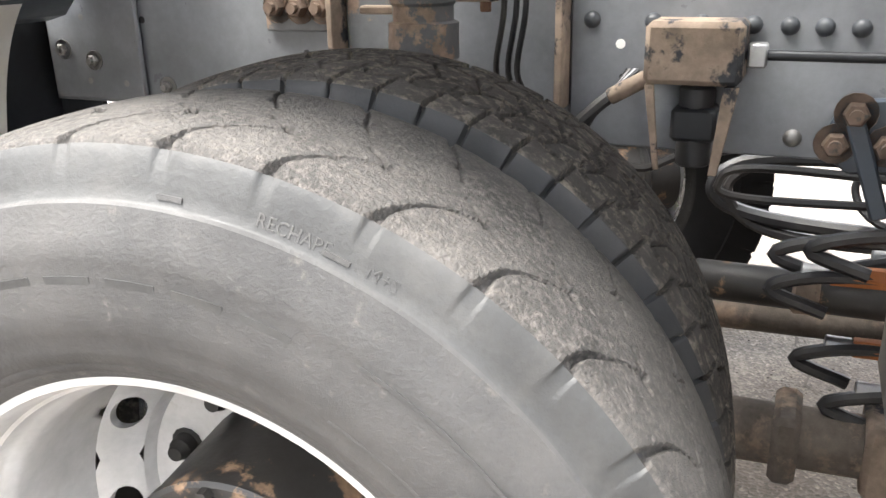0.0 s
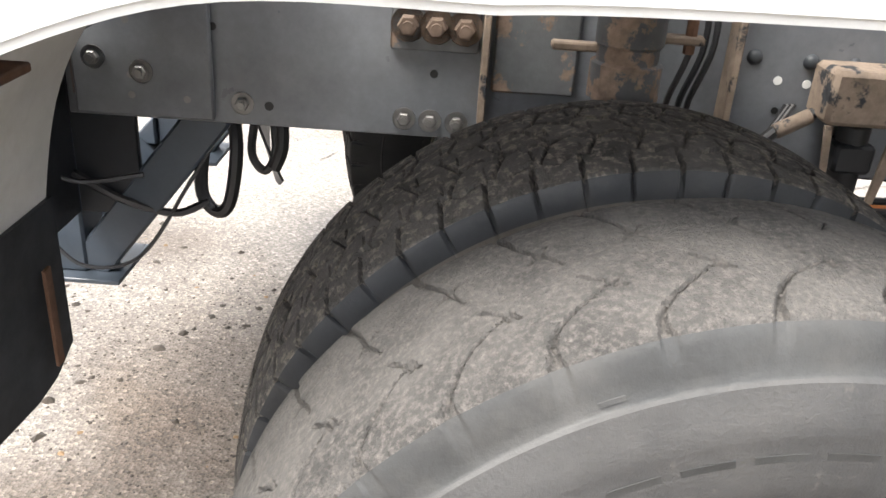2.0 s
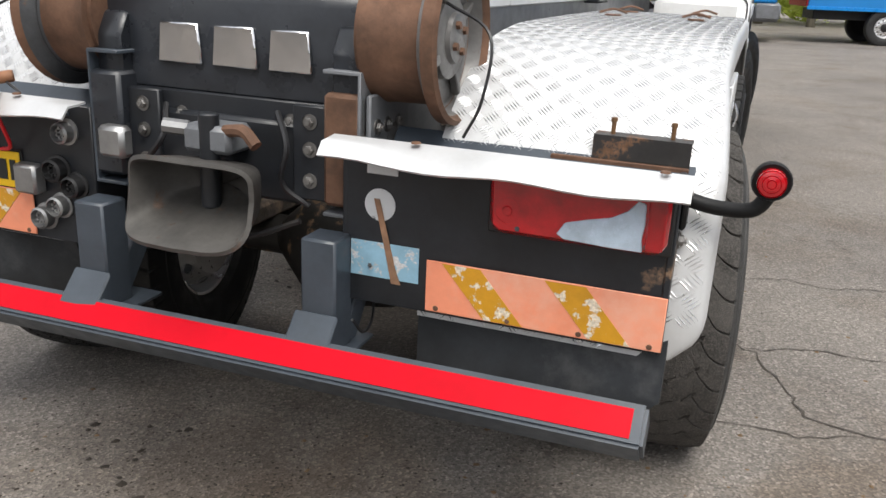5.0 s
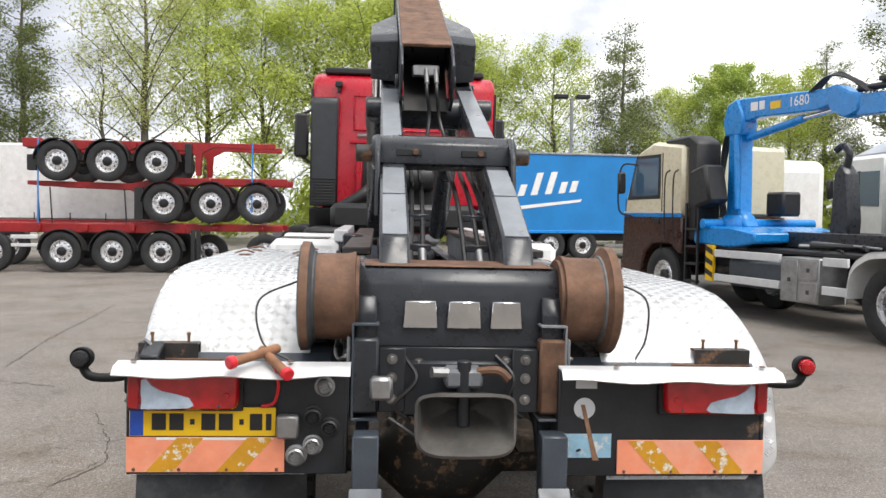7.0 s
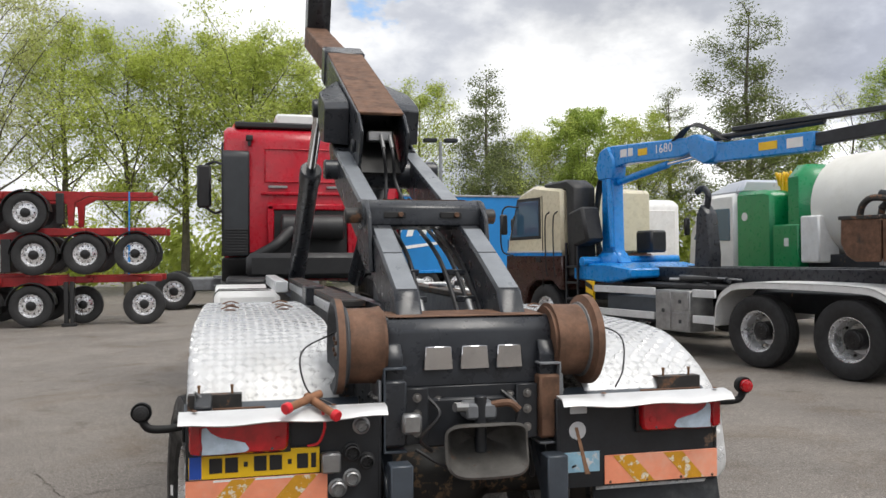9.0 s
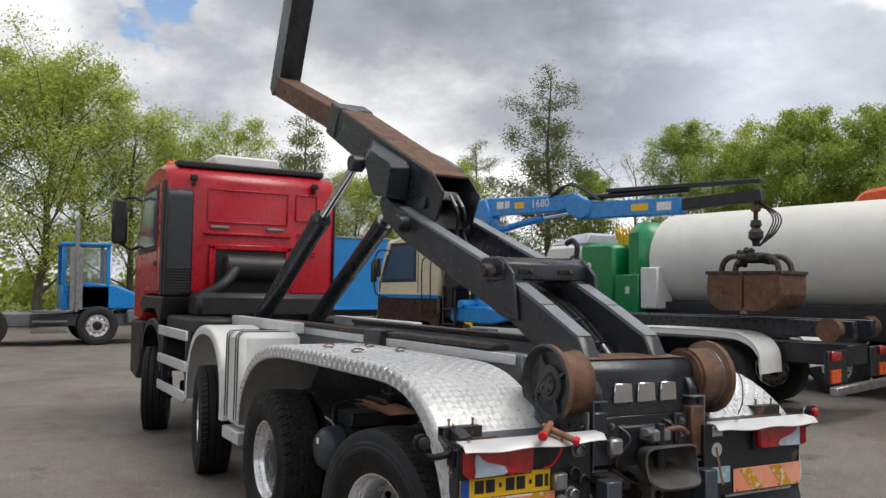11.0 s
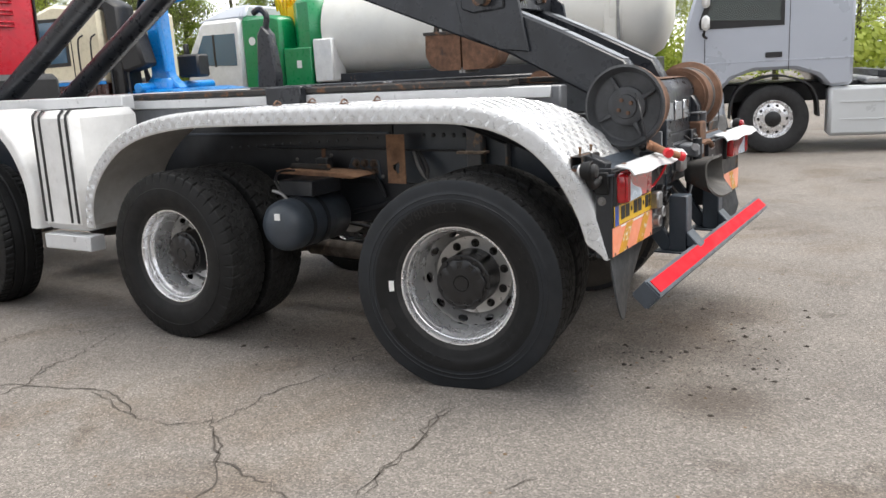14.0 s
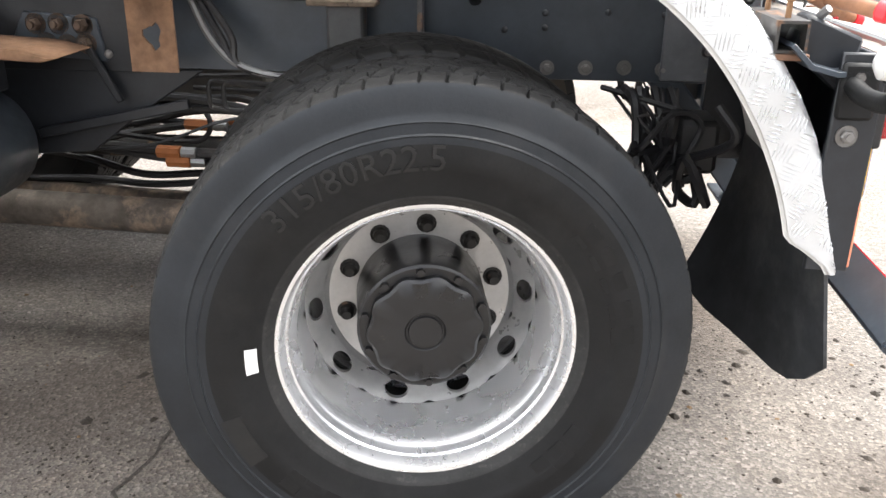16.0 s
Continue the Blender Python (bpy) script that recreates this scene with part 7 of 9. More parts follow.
part("roller_wire", tube([(0.57, -0.76, 1.42), (0.70, -0.83, 1.36), (0.70, -0.86, 1.22), (0.66, -0.86, 1.13)], 0.004, 5), "hose", truck)
part("roller_wire", tube([(-0.60, -0.76, 1.40), (-0.74, -0.83, 1.33), (-0.72, -0.86, 1.18), (-0.62, -0.88, 1.12)], 0.004, 5), "hose", truck)
for z, y in ((1.10, -0.10), (1.14, 0.05)):
    part("guard_stay", rod((-0.40, y, z), (-1.10, y, z + 0.20), 0.018, 10), "black_steel", truck)
    part("guard_stay", rod((0.40, y + 1.0, z), (1.10, y + 1.0, z + 0.20), 0.018, 10), "black_steel", truck)

# ---- other vehicles in the yard ----
def rig(name, label, origin, ahead, category="truck"):
    """A vehicle's frame: x to its right, y ahead, at the origin on the ground."""
    yaw = math.degrees(math.atan2(-ahead[0], ahead[1]))
    return group(name, label, category, pose(origin[0], origin[1], 0, 0, 0, yaw))


# crane hooklift: near side is its left side
crane_truck = rig("crane_truck", "cream and brown hooklift truck with a blue loader crane", (6.24, 6.19), (-1.32, 5.12))
for x in (0.0, 2.2):
    s = -1 if x == 0 else 1
    for y in (0.0, -1.45):
        far_wheel(crane_truck, x + 0.15 * (1 if s < 0 else -1), y, 0.52, 180 if s < 0 else 0, 1.0, True)
    far_wheel(crane_truck, x + 0.15 * (1 if s < 0 else -1), 5.15, 0.52, 180 if s < 0 else 0)
part("chassis", span(0.75, 1.55, -3.1, 6.2, 0.75, 1.05, 0.02), "black_steel", crane_truck)
for x in (0.72, 1.45):
    part("subframe", span(x, x + 0.16, -3.2, 3.3, 1.15, 1.40, 0.01), "arm", crane_truck)
part("bed_clutter", span(0.3, 2.0, 0.6, 3.2, 1.06, 1.14, 0.02), "plastic", crane_truck)
rnd = random.Random(23)
for k in range(14):
    y = rnd.uniform(0.4, 2.0)
    part("bed_pipe", rod((rnd.uniform(0.2, 1.9), y, 1.16 + 0.02 * (k % 4)), (rnd.uniform(0.2, 1.9), y + rnd.uniform(0.9, 1.8), 1.17 + 0.03 * (k % 4)), rnd.choice((0.018, 0.03, 0.04)), 8), rnd.choice(("steel", "black_steel", "frame_clean", "plastic")), crane_truck)
lc = prism([(4.55, 1.62), (4.55, 2.88), (5.50, 3.0), (6.06, 2.82), (6.44, 1.95), (6.49, 1.62)], 0.0, 2.25, "x", 0.06)
ccab = part("cab_upper", lc, "cream", crane_truck, "cream cab")
part("cab_lower", prism([(4.55, 0.95), (4.55, 1.62), (6.50, 1.62), (6.55, 0.50), (5.85, 0.50), (5.72, 0.95), (5.45, 1.12), (4.9, 1.12), (4.65, 0.95)], -0.01, 2.26, "x", 0.03), "brown", crane_truck, "dark brown lower cab")
part("teal_band", span(-0.014, 0.002, 4.56, 6.47, 1.60, 1.66, 0), "blue", ccab)
part("grey_band", span(-0.013, 0.002, 4.56, 6.46, 1.67, 1.70, 0), "white_rail", ccab)
for y in (5.18, 6.42):
    part("door_seam", span(-0.012, 0.002, y - 0.006, y + 0.006, 0.98, 2.78 if y < 6 else 1.95, 0), "print_black", ccab)
part("door_handle", span(-0.03, 0.0, 5.24, 5.40, 1.48, 1.58, 0.008), "plastic", ccab)
for y in (4.72, 4.98):
    part("grab_rail", tube([(-0.05, y, 1.2), (-0.08, y, 1.5), (-0.08, y, 2.3), (-0.05, y - 0.1, 2.45)], 0.015, 6, 4), "plastic", ccab)
part("side_window", prism([(5.30, 2.0), (5.30, 2.70), (6.02, 2.70), (6.28, 1.98)], -0.014, -0.008, "x", 0.002), "pane", ccab)
part("window_frame", prism([(5.24, 1.94), (5.24, 2.76), (6.05, 2.76), (6.36, 1.92)], -0.007, 0.006, "x", 0), "plastic", ccab)
part("roof_intake", prism([(4.2, 1.2), (4.2, 2.9), (4.45, 3.05), (5.2, 3.02), (5.2, 2.9), (4.5, 2.85), (4.45, 1.2)], 0.05, 0.55, "x", 0.04), "plastic", ccab)
part("mirror", box((-0.22, 6.25, 2.25), (0.16, 0.1, 0.42), 0.03), "plastic", ccab)
part("mirror_arm", tube([(0.0, 6.0, 2.6), (-0.2, 6.3, 2.55), (-0.24, 6.3, 1.75), (0.0, 6.2, 1.6)], 0.018, 6), "plastic", ccab)
part("cab_bumper", span(0.0, 2.25, 6.45, 6.62, 0.40, 0.78, 0.04), "brown", ccab)
# ladder and hazard post
lad = bmesh.new()
for y in (4.08, 4.42):
    span(-0.02, 0.02, y - 0.02, y + 0.02, 0.45, 1.85, 0.004, lad)
for z in (0.5, 0.8, 1.1, 1.4):
    span(-0.03, 0.06, 4.08, 4.42, z - 0.02, z + 0.02, 0.004, lad)
part("ladder", lad, "black_steel", crane_truck)
hp = part("hazard_post", span(-0.03, 0.03, 3.62, 3.82, 0.55, 1.15, 0.004), "plate_yellow", crane_truck, "yellow and black hazard post")
for k in range(3):
    part("black_stripe", prism([(3.62, 0.60 + 0.19 * k), (3.82, 0.68 + 0.19 * k), (3.82, 0.77 + 0.19 * k), (3.62, 0.69 + 0.19 * k)], -0.034, -0.031, "x", 0), "print_black", hp)
for z in (1.02, 0.62):
    part("side_rail", span(-0.02, 0.03, 2.05, 3.6, z - 0.06, z + 0.06, 0.006), "white_rail", crane_truck)
    part("side_rail", span(-0.02, 0.03, 0.75, 1.2, z - 0.06, z + 0.06, 0.006), "white_rail", crane_truck)
part("fuel_tank", span(0.1, 0.5, 2.1, 3.4, 0.5, 0.95, 0.05), "frame_clean", crane_truck)
tbx = part("tool_box", span(-0.02, 0.5, 1.25, 2.02, 0.40, 1.05, 0.012), "steel", crane_truck, "stainless steel tool box with doors")
for a in ((1.66, 1.99, 0.43, 1.02), (1.28, 1.62, 0.43, 0.70), (1.28, 1.62, 0.74, 1.02)):
    d = part("box_door", span(-0.032, -0.018, *a[:2], *a[2:], 0.006), "steel", tbx)
    part("latch", box((-0.036, (a[0] + a[1]) / 2, (a[2] + a[3]) / 2), (0.01, 0.06, 0.06), 0.003), "dark_bolt", d)
for s, x0, x1 in ((-1, -0.05, 0.65), (1, 1.65, 2.3)):
    line = smooth_line([(-2.20, 0.62), (-2.16, 0.95), (-1.95, 1.15), (-1.5, 1.22), (0.1, 1.22), (0.5, 1.12), (0.68, 0.92), (0.74, 0.55)], 4)
    part("rear_mudguard", sheet([[(x0, y, z), (x1, y, z)] for y, z in line], 0.02), "white", crane_truck, "white mudguard")
    part("guard_lip", sheet([[(x0 if s < 0 else x1, y, z), (x0 if s < 0 else x1, y - 0.04 * ((y > 0) - 0.5) * 0, z - 0.09)] for y, z in line], 0.015), "white", crane_truck)
# rear of the crane truck
part("rear_panel", span(0.05, 0.7, -3.12, -3.05, 0.55, 1.0, 0.01), "black_steel", crane_truck)
part("rear_panel", span(1.6, 2.25, -3.12, -3.05, 0.55, 1.0, 0.01), "black_steel", crane_truck)
for x in (0.08, 1.9):
    part("rear_lamp", span(x, x + 0.32, -3.16, -3.11, 0.86, 1.0, 0.012), "red_lens", crane_truck)
    part("orange_sign", span(x, x + 0.32, -3.15, -3.12, 0.56, 0.74, 0.004), "orange_cab", crane_truck)
part("underrun_bar", span(0.0, 2.25, -3.25, -3.14, 0.40, 0.52, 0.012), "steel", crane_truck)
for s, x in ((-1, 0.55), (1, 1.7)):
    part("rear_roller", turned([(0, 0), (0.15, 0), (0.13, 0.02), (0.13, 0.18), (0.17, 0.2), (0.17, 0.23), (0, 0.23)], 28, pose(x, -3.0, 1.28, 0, 0, 0 if s > 0 else 180)), "rusty", crane_truck)
# the upright hook of its own arm
hk = part("hook_column", prism([(2.20, 1.25), (1.82, 1.25), (1.80, 1.6), (1.88, 2.30), (2.02, 2.46), (2.12, 2.30)], 1.02, 1.28, "x", 0.02), "arm", crane_truck, "upright dark hook column")
part("hook", tube([(1.15, 2.00, 2.38), (1.15, 1.96, 2.62), (1.15, 2.08, 2.74), (1.15, 2.22, 2.68)], 0.055, 10), "arm", hk)
# loader crane
cb = part("crane_base", prism([(2.7, 1.22), (2.7, 1.38), (3.30, 1.46), (4.15, 1.46), (4.28, 1.38), (4.28, 1.16), (3.3, 1.12)], 0.05, 1.9, "x", 0.03), "blue", crane_truck, "blue crane base")
part("base_tube", rod((-0.05, 3.9, 1.5), (2.3, 3.9, 1.5), 0.085, 16), "blue", cb)
part("crane_column", prism([(3.42, 1.45), (3.64, 1.70), (3.66, 3.05), (3.97, 3.10), (3.99, 1.70), (4.20, 1.45)], 0.49, 0.77, "x", 0.03), "blue", crane_truck, "blue crane column")
part("column_collar", turned([(0.30, 0.0), (0.30, 0.12), (0.24, 0.20), (0.24, 0.0)], 24, pose(0.63, 3.82, 1.45, 0, -90, 0)), "blue", crane_truck)
part("control_stand", box((0, 0, 0), (0.42, 0.46, 0.66), 0.05, pose(0.14, 4.0, 2.14, -14, 0, 0)), "plastic", crane_truck)
part("column_ram", rod((0.42, 3.60, 1.75), (0.44, 3.70, 3.0), 0.055, 12), "blue", crane_truck)
for k in range(5):
    part("column_hose", tube([(0.44 + 0.03 * k, 4.05, 1.6), (0.46 + 0.03 * k, 4.12 + 0.02 * k, 2.2), (0.50 + 0.03 * k, 4.10, 2.9), (0.50 + 0.03 * k, 3.9, 3.2)], 0.018, 6), "hose", crane_truck)
part("control_stand", box((1.5, 3.75, 1.85), (0.4, 0.45, 0.42), 0.04), "plastic", crane_truck)
part("column_head", prism([(3.62, 3.0), (3.58, 3.30), (3.75, 3.62), (4.0, 3.55), (4.12, 3.25), (4.05, 3.0)], 0.47, 0.79, "x", 0.03), "blue", crane_truck, "blue column head")
mbm = part("main_boom", prism([(3.85, 3.18), (3.98, 3.42), (3.72, 3.62), (1.80, 3.54), (1.68, 3.30), (2.0, 3.24), (3.3, 3.26)], 0.52, 0.74, "x", 0.02), "blue", crane_truck, "blue main boom, almost level")
part("boom_cylinder", rod((0.63, 3.62, 2.95), (0.63, 2.35, 3.16), 0.065, 14), "blue", mbm)
part("boom_ram", rod((0.63, 2.35, 3.16), (0.63, 1.75, 3.22), 0.038, 12), "chrome", mbm)
part("knuckle", prism([(1.86, 3.54), (1.62, 3.58), (1.36, 3.44), (1.18, 3.40), (1.18, 3.14), (1.42, 3.06), (1.72, 3.20)], 0.50, 0.76, "x", 0.03), "blue", crane_truck)
part("outer_boom", prism([(1.25, 3.08), (1.25, 3.38), (-0.6, 3.34), (-0.6, 3.06)], 0.53, 0.73, "x", 0.02), "blue", crane_truck, "blue outer boom")
part("outer_ram", rod((0.63, 1.3, 3.47), (0.63, -0.7, 3.47), 0.05, 12), "black_steel", crane_truck)
part("telescope", beam((0.63, 0.9, 3.56), (0.63, -1.93, 3.50), 0.15, 0.07, 0.01), "black_steel", crane_truck)
part("telescope", beam((0.63, -0.55, 3.22), (0.63, -1.93, 3.28), 0.14, 0.18, 0.01), "black_steel", crane_truck)
wd = bmesh.new()
for poly in letter_faces("1680", 0.22):
    wd.faces.new([wd.verts.new((0.516, 2.35 - u, 3.42 + v)) for u, v in poly])
part("white_number", wd, "print_white", crane_truck)
for y0, y1, z0, z1, mat in ((3.28, 3.45, 3.38, 3.52, "print_white"), (3.12, 3.24, 3.38, 3.52, "print_white"), (2.75, 2.98, 3.36, 3.48, "plate_yellow"), (0.02, 0.35, 3.16, 3.28, "plate_yellow"), (-0.42, -0.15, 3.14, 3.28, "print_white")):
    part("boom_sticker", span(0.512 if y0 > 2 else 0.522, 0.532, y0, y1, z0, z1, 0), mat, crane_truck)
for k in range(4):
    part("crane_hose", tube([(0.48 + 0.05 * k, 2.1, 3.52), (0.48 + 0.05 * k, 1.75, 3.70 + 0.02 * k), (0.48 + 0.05 * k, 1.4, 3.64), (0.48 + 0.06 * k, 1.0, 3.40)], 0.016, 6), "hose", crane_truck)
gb = sub("grab", crane_truck, pose(0.63, -1.82, -0.10), "rusty clamshell grab hanging from the boom")
part("grab_link", rod((0, 0, 3.42), (0, 0, 3.0), 0.035, 10), "rusty_dark", gb)
part("grab_link", box((0, 0, 3.18), (0.12, 0.12, 0.10), 0.02), "rusty", gb)
part("grab_rotator", turned([(0, -0.20), (0.07, -0.20), (0.09, -0.12), (0.06, -0.08), (0.11, -0.02), (0.11, 0.08), (0.06, 0.12), (0.05, 0.20), (0, 0.20)], 18, pose(0, 0, 2.80, 0, 90, 0)), "rusty_dark", gb)
hd = part("grab_head", box((0, 0, 2.42), (0.30, 0.34, 0.16), 0.04), "plastic", gb)
for s in (1, -1):
    part("head_cylinder", rod((s * 0.08, -0.26, 2.36), (s * 0.08, 0.26, 2.50), 0.055, 14), "black_steel", hd)
    part("head_cylinder", rod((s * 0.10, 0.24, 2.30), (-s * 0.10, 0.10, 2.56), 0.045, 12), "rusty_dark", hd)
    for x in (-0.22, 0.22):
        part("grab_arm", tube([(x * 0.5, s * 0.08, 2.42), (x, s * 0.28, 2.44), (x, s * 0.42, 2.34), (x, s * 0.46, 2.17)], 0.045, 8, 4), "rusty_dark", gb)
    shell = [(s * 0.012, 1.62), (s * 0.012, 2.16), (s * 0.57, 2.20), (s * 0.58, 1.86), (s * 0.50, 1.70), (s * 0.36, 1.62)]
    gs = part("grab_shell", prism(shell, -0.45, 0.45, "x", 0.010), "rusty", gb, "rusty clamshell half")
    part("shell_lip", span(-0.465, 0.465, s * 0.02, s * 0.60, 2.165, 2.215, 0.006), "rusty_dark", gs)
    part("cutting_edge", span(-0.43, 0.43, s * 0.002, s * 0.05, 1.575, 1.66, 0.004), "steel", gs)
for k in range(4):
    part("grab_hose", tube([(0.05, 0.0, 3.3), (0.1 - 0.05 * k, -0.22 - 0.06 * k, 3.05), (0.05, -0.18 - 0.04 * k, 2.82), (0.0, -0.05, 2.6)], 0.012, 6), "hose", gb)

# white and green tanker behind it
tanker = rig("tanker_truck", "green-cabbed truck with a long off-white pressure tank", (10.345, 3.02), (-0.88, 8.3))
rows = [(0.0, -0.62), (0.47, -0.58), (0.78, -0.42), (0.97, -0.12), (1.02, 0.15), (1.02, 6.5), (0.0, 6.5)]
tk = turned(rows, 48)
bmesh.ops.transform(tk, matrix=Matrix.Translation((1.1, 0, 2.47)) @ pose(0, 0, 0, 0, 0, 90), verts=tk.verts)
part("tank", tk, "tank_white", tanker, "smooth off-white tank with a rounded end")
part("tank_band", turned([(1.025, 0.12), (1.04, 0.13), (1.04, 0.33), (1.025, 0.34)], 48, Matrix.Translation((1.1, 0, 2.47)) @ pose(0, 0, 0, 0, 0, 90)), "tank_white", tanker)
part("tank_ladder", span(0.08, 0.16, 0.20, 0.45, 1.5, 3.0, 0.02), "tank_white", tanker)
part("ladder_pipe", tube([(0.12, 0.18, 1.6), (0.10, 0.18, 2.9), (0.5, 0.2, 3.35), (0.9, 0.3, 3.38)], 0.03, 8), "steel", tanker)
part("tank_hose", tube([(0.3, 0.55, 3.05), (0.4, 0.8, 3.42), (0.55, 0.6, 3.38), (0.5, 0.4, 3.2)], 0.025, 8), "hose", tanker)
part("chassis", span(0.25, 1.95, -0.3, 10.5, 0.95, 1.56, 0.02), "black_steel", tanker)
part("underrun_bar", span(0.0, 2.2, -0.55, -0.42, 0.5, 0.65, 0.01), "frame_clean", tanker)
for y in (0.9, 2.25, 3.6, 9.4):
    for x, yw in ((0.15, 180), (2.05, 0)):
        far_wheel(tanker, x, y, 0.52, yw)
part("green_tank_front", span(0.05, 2.15, 6.52, 7.3, 1.42, 3.32, 0.25), "green", tanker, "green front housing of the tank")
part("green_locker", span(0.0, 0.5, 6.75, 7.45, 1.0, 2.15, 0.03), "green", tanker)
part("white_locker", span(-0.02, 0.5, 6.2, 6.68, 1.4, 2.3, 0.03), "white", tanker)
part("cab_green", prism([(7.45, 1.2), (7.45, 2.80), (7.65, 2.88), (8.55, 2.88), (8.55, 1.2)], 0.0, 2.3, "x", 0.08), "green", tanker, "green rear part of the cab")
tc2 = part("cab_white", prism([(8.55, 0.9), (8.55, 2.88), (9.65, 2.86), (10.15, 2.05), (10.25, 0.9)], 0.0, 2.3, "x", 0.08), "white", tanker, "white front part of the cab")
part("side_window", prism([(8.72, 1.85), (8.72, 2.55), (9.60, 2.55), (9.95, 1.9)], -0.015, 0.01, "x", 0.004), "pane", tc2)
part("roof_fairing", loft([(0.05, 8.45, 2.86), (0.05, 9.80, 2.83), (2.25, 9.80, 2.83), (2.25, 8.45, 2.86)], [(0.2, 8.45, 3.16), (0.2, 9.0, 3.12), (2.1, 9.0, 3.12), (2.1, 8.45, 3.16)], 0.06), "silver", tc2, "grey-white roof fairing")
part("window_post", span(-0.02, 0.01, 9.28, 9.34, 1.85, 2.56, 0.003), "plastic", tc2)
for k in range(6):
    part("yellow_pipe", tube([(0.5 + 0.12 * (k % 3), 7.35 + 0.1 * k, 2.7), (0.5, 7.35 + 0.1 * k, 3.15 + 0.04 * (k % 2)), (0.6, 7.45 + 0.1 * k, 3.2), (0.7, 7.5 + 0.1 * k, 3.0)], 0.03, 8, 4), "plate_yellow", tanker)
part("yellow_pump", span(0.5, 1.2, 7.35, 7.7, 2.6, 3.08, 0.05), "plate_yellow", tanker, "yellow pump housing")
part("cab_badge", turned([(0.0, 0.004), (0.09, 0.004), (0.09, 0.0)], 20, pose(-0.004, 8.25, 2.35, 0, 0, 180)), "print_white", tanker)
part("locker_sign", span(-0.006, 0.002, 7.0, 7.12, 1.72, 1.88, 0), "print_white", tanker)
part("mirror", box((-0.2, 9.95, 2.2), (0.14, 0.1, 0.4), 0.03), "plastic", tc2)

# cabs further back
def parked_truck(label, origin, mat):
    wt = rig("parked_truck", label, origin, (-0.2, 0.98))
    side = [(0, 0.95), (0, 2.85), (0.25, 3.0), (1.25, 2.98), (1.62, 2.05), (1.72, 0.55), (1.35, 0.55), (1.25, 0.95), (1.0, 1.12), (0.5, 1.12), (0.3, 0.95)]
    c = part("cab", prism(side, 0.0, 2.4, "x", 0.07), mat, wt)
    part("window_frame", prism([(0.62, 1.78), (0.62, 2.62), (1.22, 2.62), (1.52, 1.86), (1.45, 1.78)], -0.010, 0.004, "x", 0.002), "plastic", c)
    part("side_window", prism([(0.68, 1.84), (0.68, 2.56), (1.18, 2.56), (1.44, 1.88)], -0.018, -0.008, "x", 0.002), "pane", c)
    for y in (0.55, 1.50):
        part("door_seam", span(-0.006, 0.004, y - 0.006, y + 0.006, 1.15, 2.70 if y < 1 else 1.85, 0), "print_black", c)
    part("door_handle", span(-0.02, 0.0, 0.62, 0.78, 1.45, 1.52, 0.006), "plastic", c)
    part("mirror", box((-0.2, 1.50, 2.2), (0.16, 0.12, 0.55), 0.04), "plastic", c)
    part("mirror_arm", tube([(0.0, 1.40, 2.5), (-0.18, 1.52, 2.52), (-0.2, 1.5, 2.40)], 0.018, 6), "plastic", c)
    part("rear_wall_panel", span(0.2, 2.2, -0.03, 0.0, 1.2, 2.7, 0.01), mat, c)
    part("chassis", span(0.7, 1.7, -4.5, 0.6, 0.7, 1.0, 0.02), "black_steel", wt)
    part("fuel_tank", rod((0.32, -2.0, 0.72), (0.32, -0.5, 0.72), 0.30, 20), "steel", wt)
    part("rear_mudguard", sheet([[(0.0, -3.0 + 0.62 * math.cos(q), 0.55 + 0.62 * math.sin(q)), (0.55, -3.0 + 0.62 * math.cos(q), 0.55 + 0.62 * math.sin(q))] for q in np.linspace(0.2, math.pi - 0.2, 12)], 0.02), "plastic", wt)
    for y in (0.75, -3.0):
        for x, yw in ((0.15, 180), (2.2, 0)):
            far_wheel(wt, x, y, 0.52, yw)


parked_truck("white flat-roofed cab of a parked truck", (8.3, 15.4), "white")
parked_truck("cream cab of a parked truck", (6.1, 13.4), "cream")
# orange cab behind the tanker
oc = rig("orange_truck", "orange truck cab with a dark windscreen behind the tanker", (14.2, 6.2), (-0.9, 7.7))
ocb = part("cab", prism([(0, 0.8), (0, 3.95), (0.35, 4.15), (1.2, 4.05), (1.9, 3.35), (2.3, 3.2), (2.4, 0.8)], 0.0, 2.4, "x", 0.08), "orange_cab", oc)
part("roof_window", prism([(1.15, 3.45), (1.15, 3.85), (1.8, 3.5), (1.85, 3.4)], -0.02, 0.01, "x", 0.004), "glass", ocb)
for y in (0.9,):
    far_wheel(oc, 0.15, y, 0.52, 180)
    far_wheel(oc, 2.2, y, 0.52, 0)

# silver tractor unit
silver = rig("silver_truck", "silver-blue truck with side skirts and white door mirrors", (9.16, 0.29), (-0.26, 0.97))
scab = part("cab", prism([(-1.1, 1.0), (-1.1, 3.35), (0.2, 3.45), (0.95, 3.25), (1.30, 2.05), (1.38, 1.35), (1.38, 1.0), (0.78, 0.98), (0.62, 1.16), (0.3, 1.27), (-0.3, 1.27), (-0.62, 1.16), (-0.78, 0.98)], 0.0, 2.45, "x", 0.05), "silver", silver, "silver-blue cab")
part("front_corner", prism([(0.68, 0.32), (0.74, 1.0), (1.40, 1.0), (1.45, 0.32)], 0.0, 2.45, "x", 0.05), "silver", scab)
part("step_panel", prism([(0.66, 0.45), (0.70, 0.62), (1.25, 0.62), (1.25, 0.36), (0.66, 0.36)], -0.03, 0.2, "x", 0.02), "steel", scab)
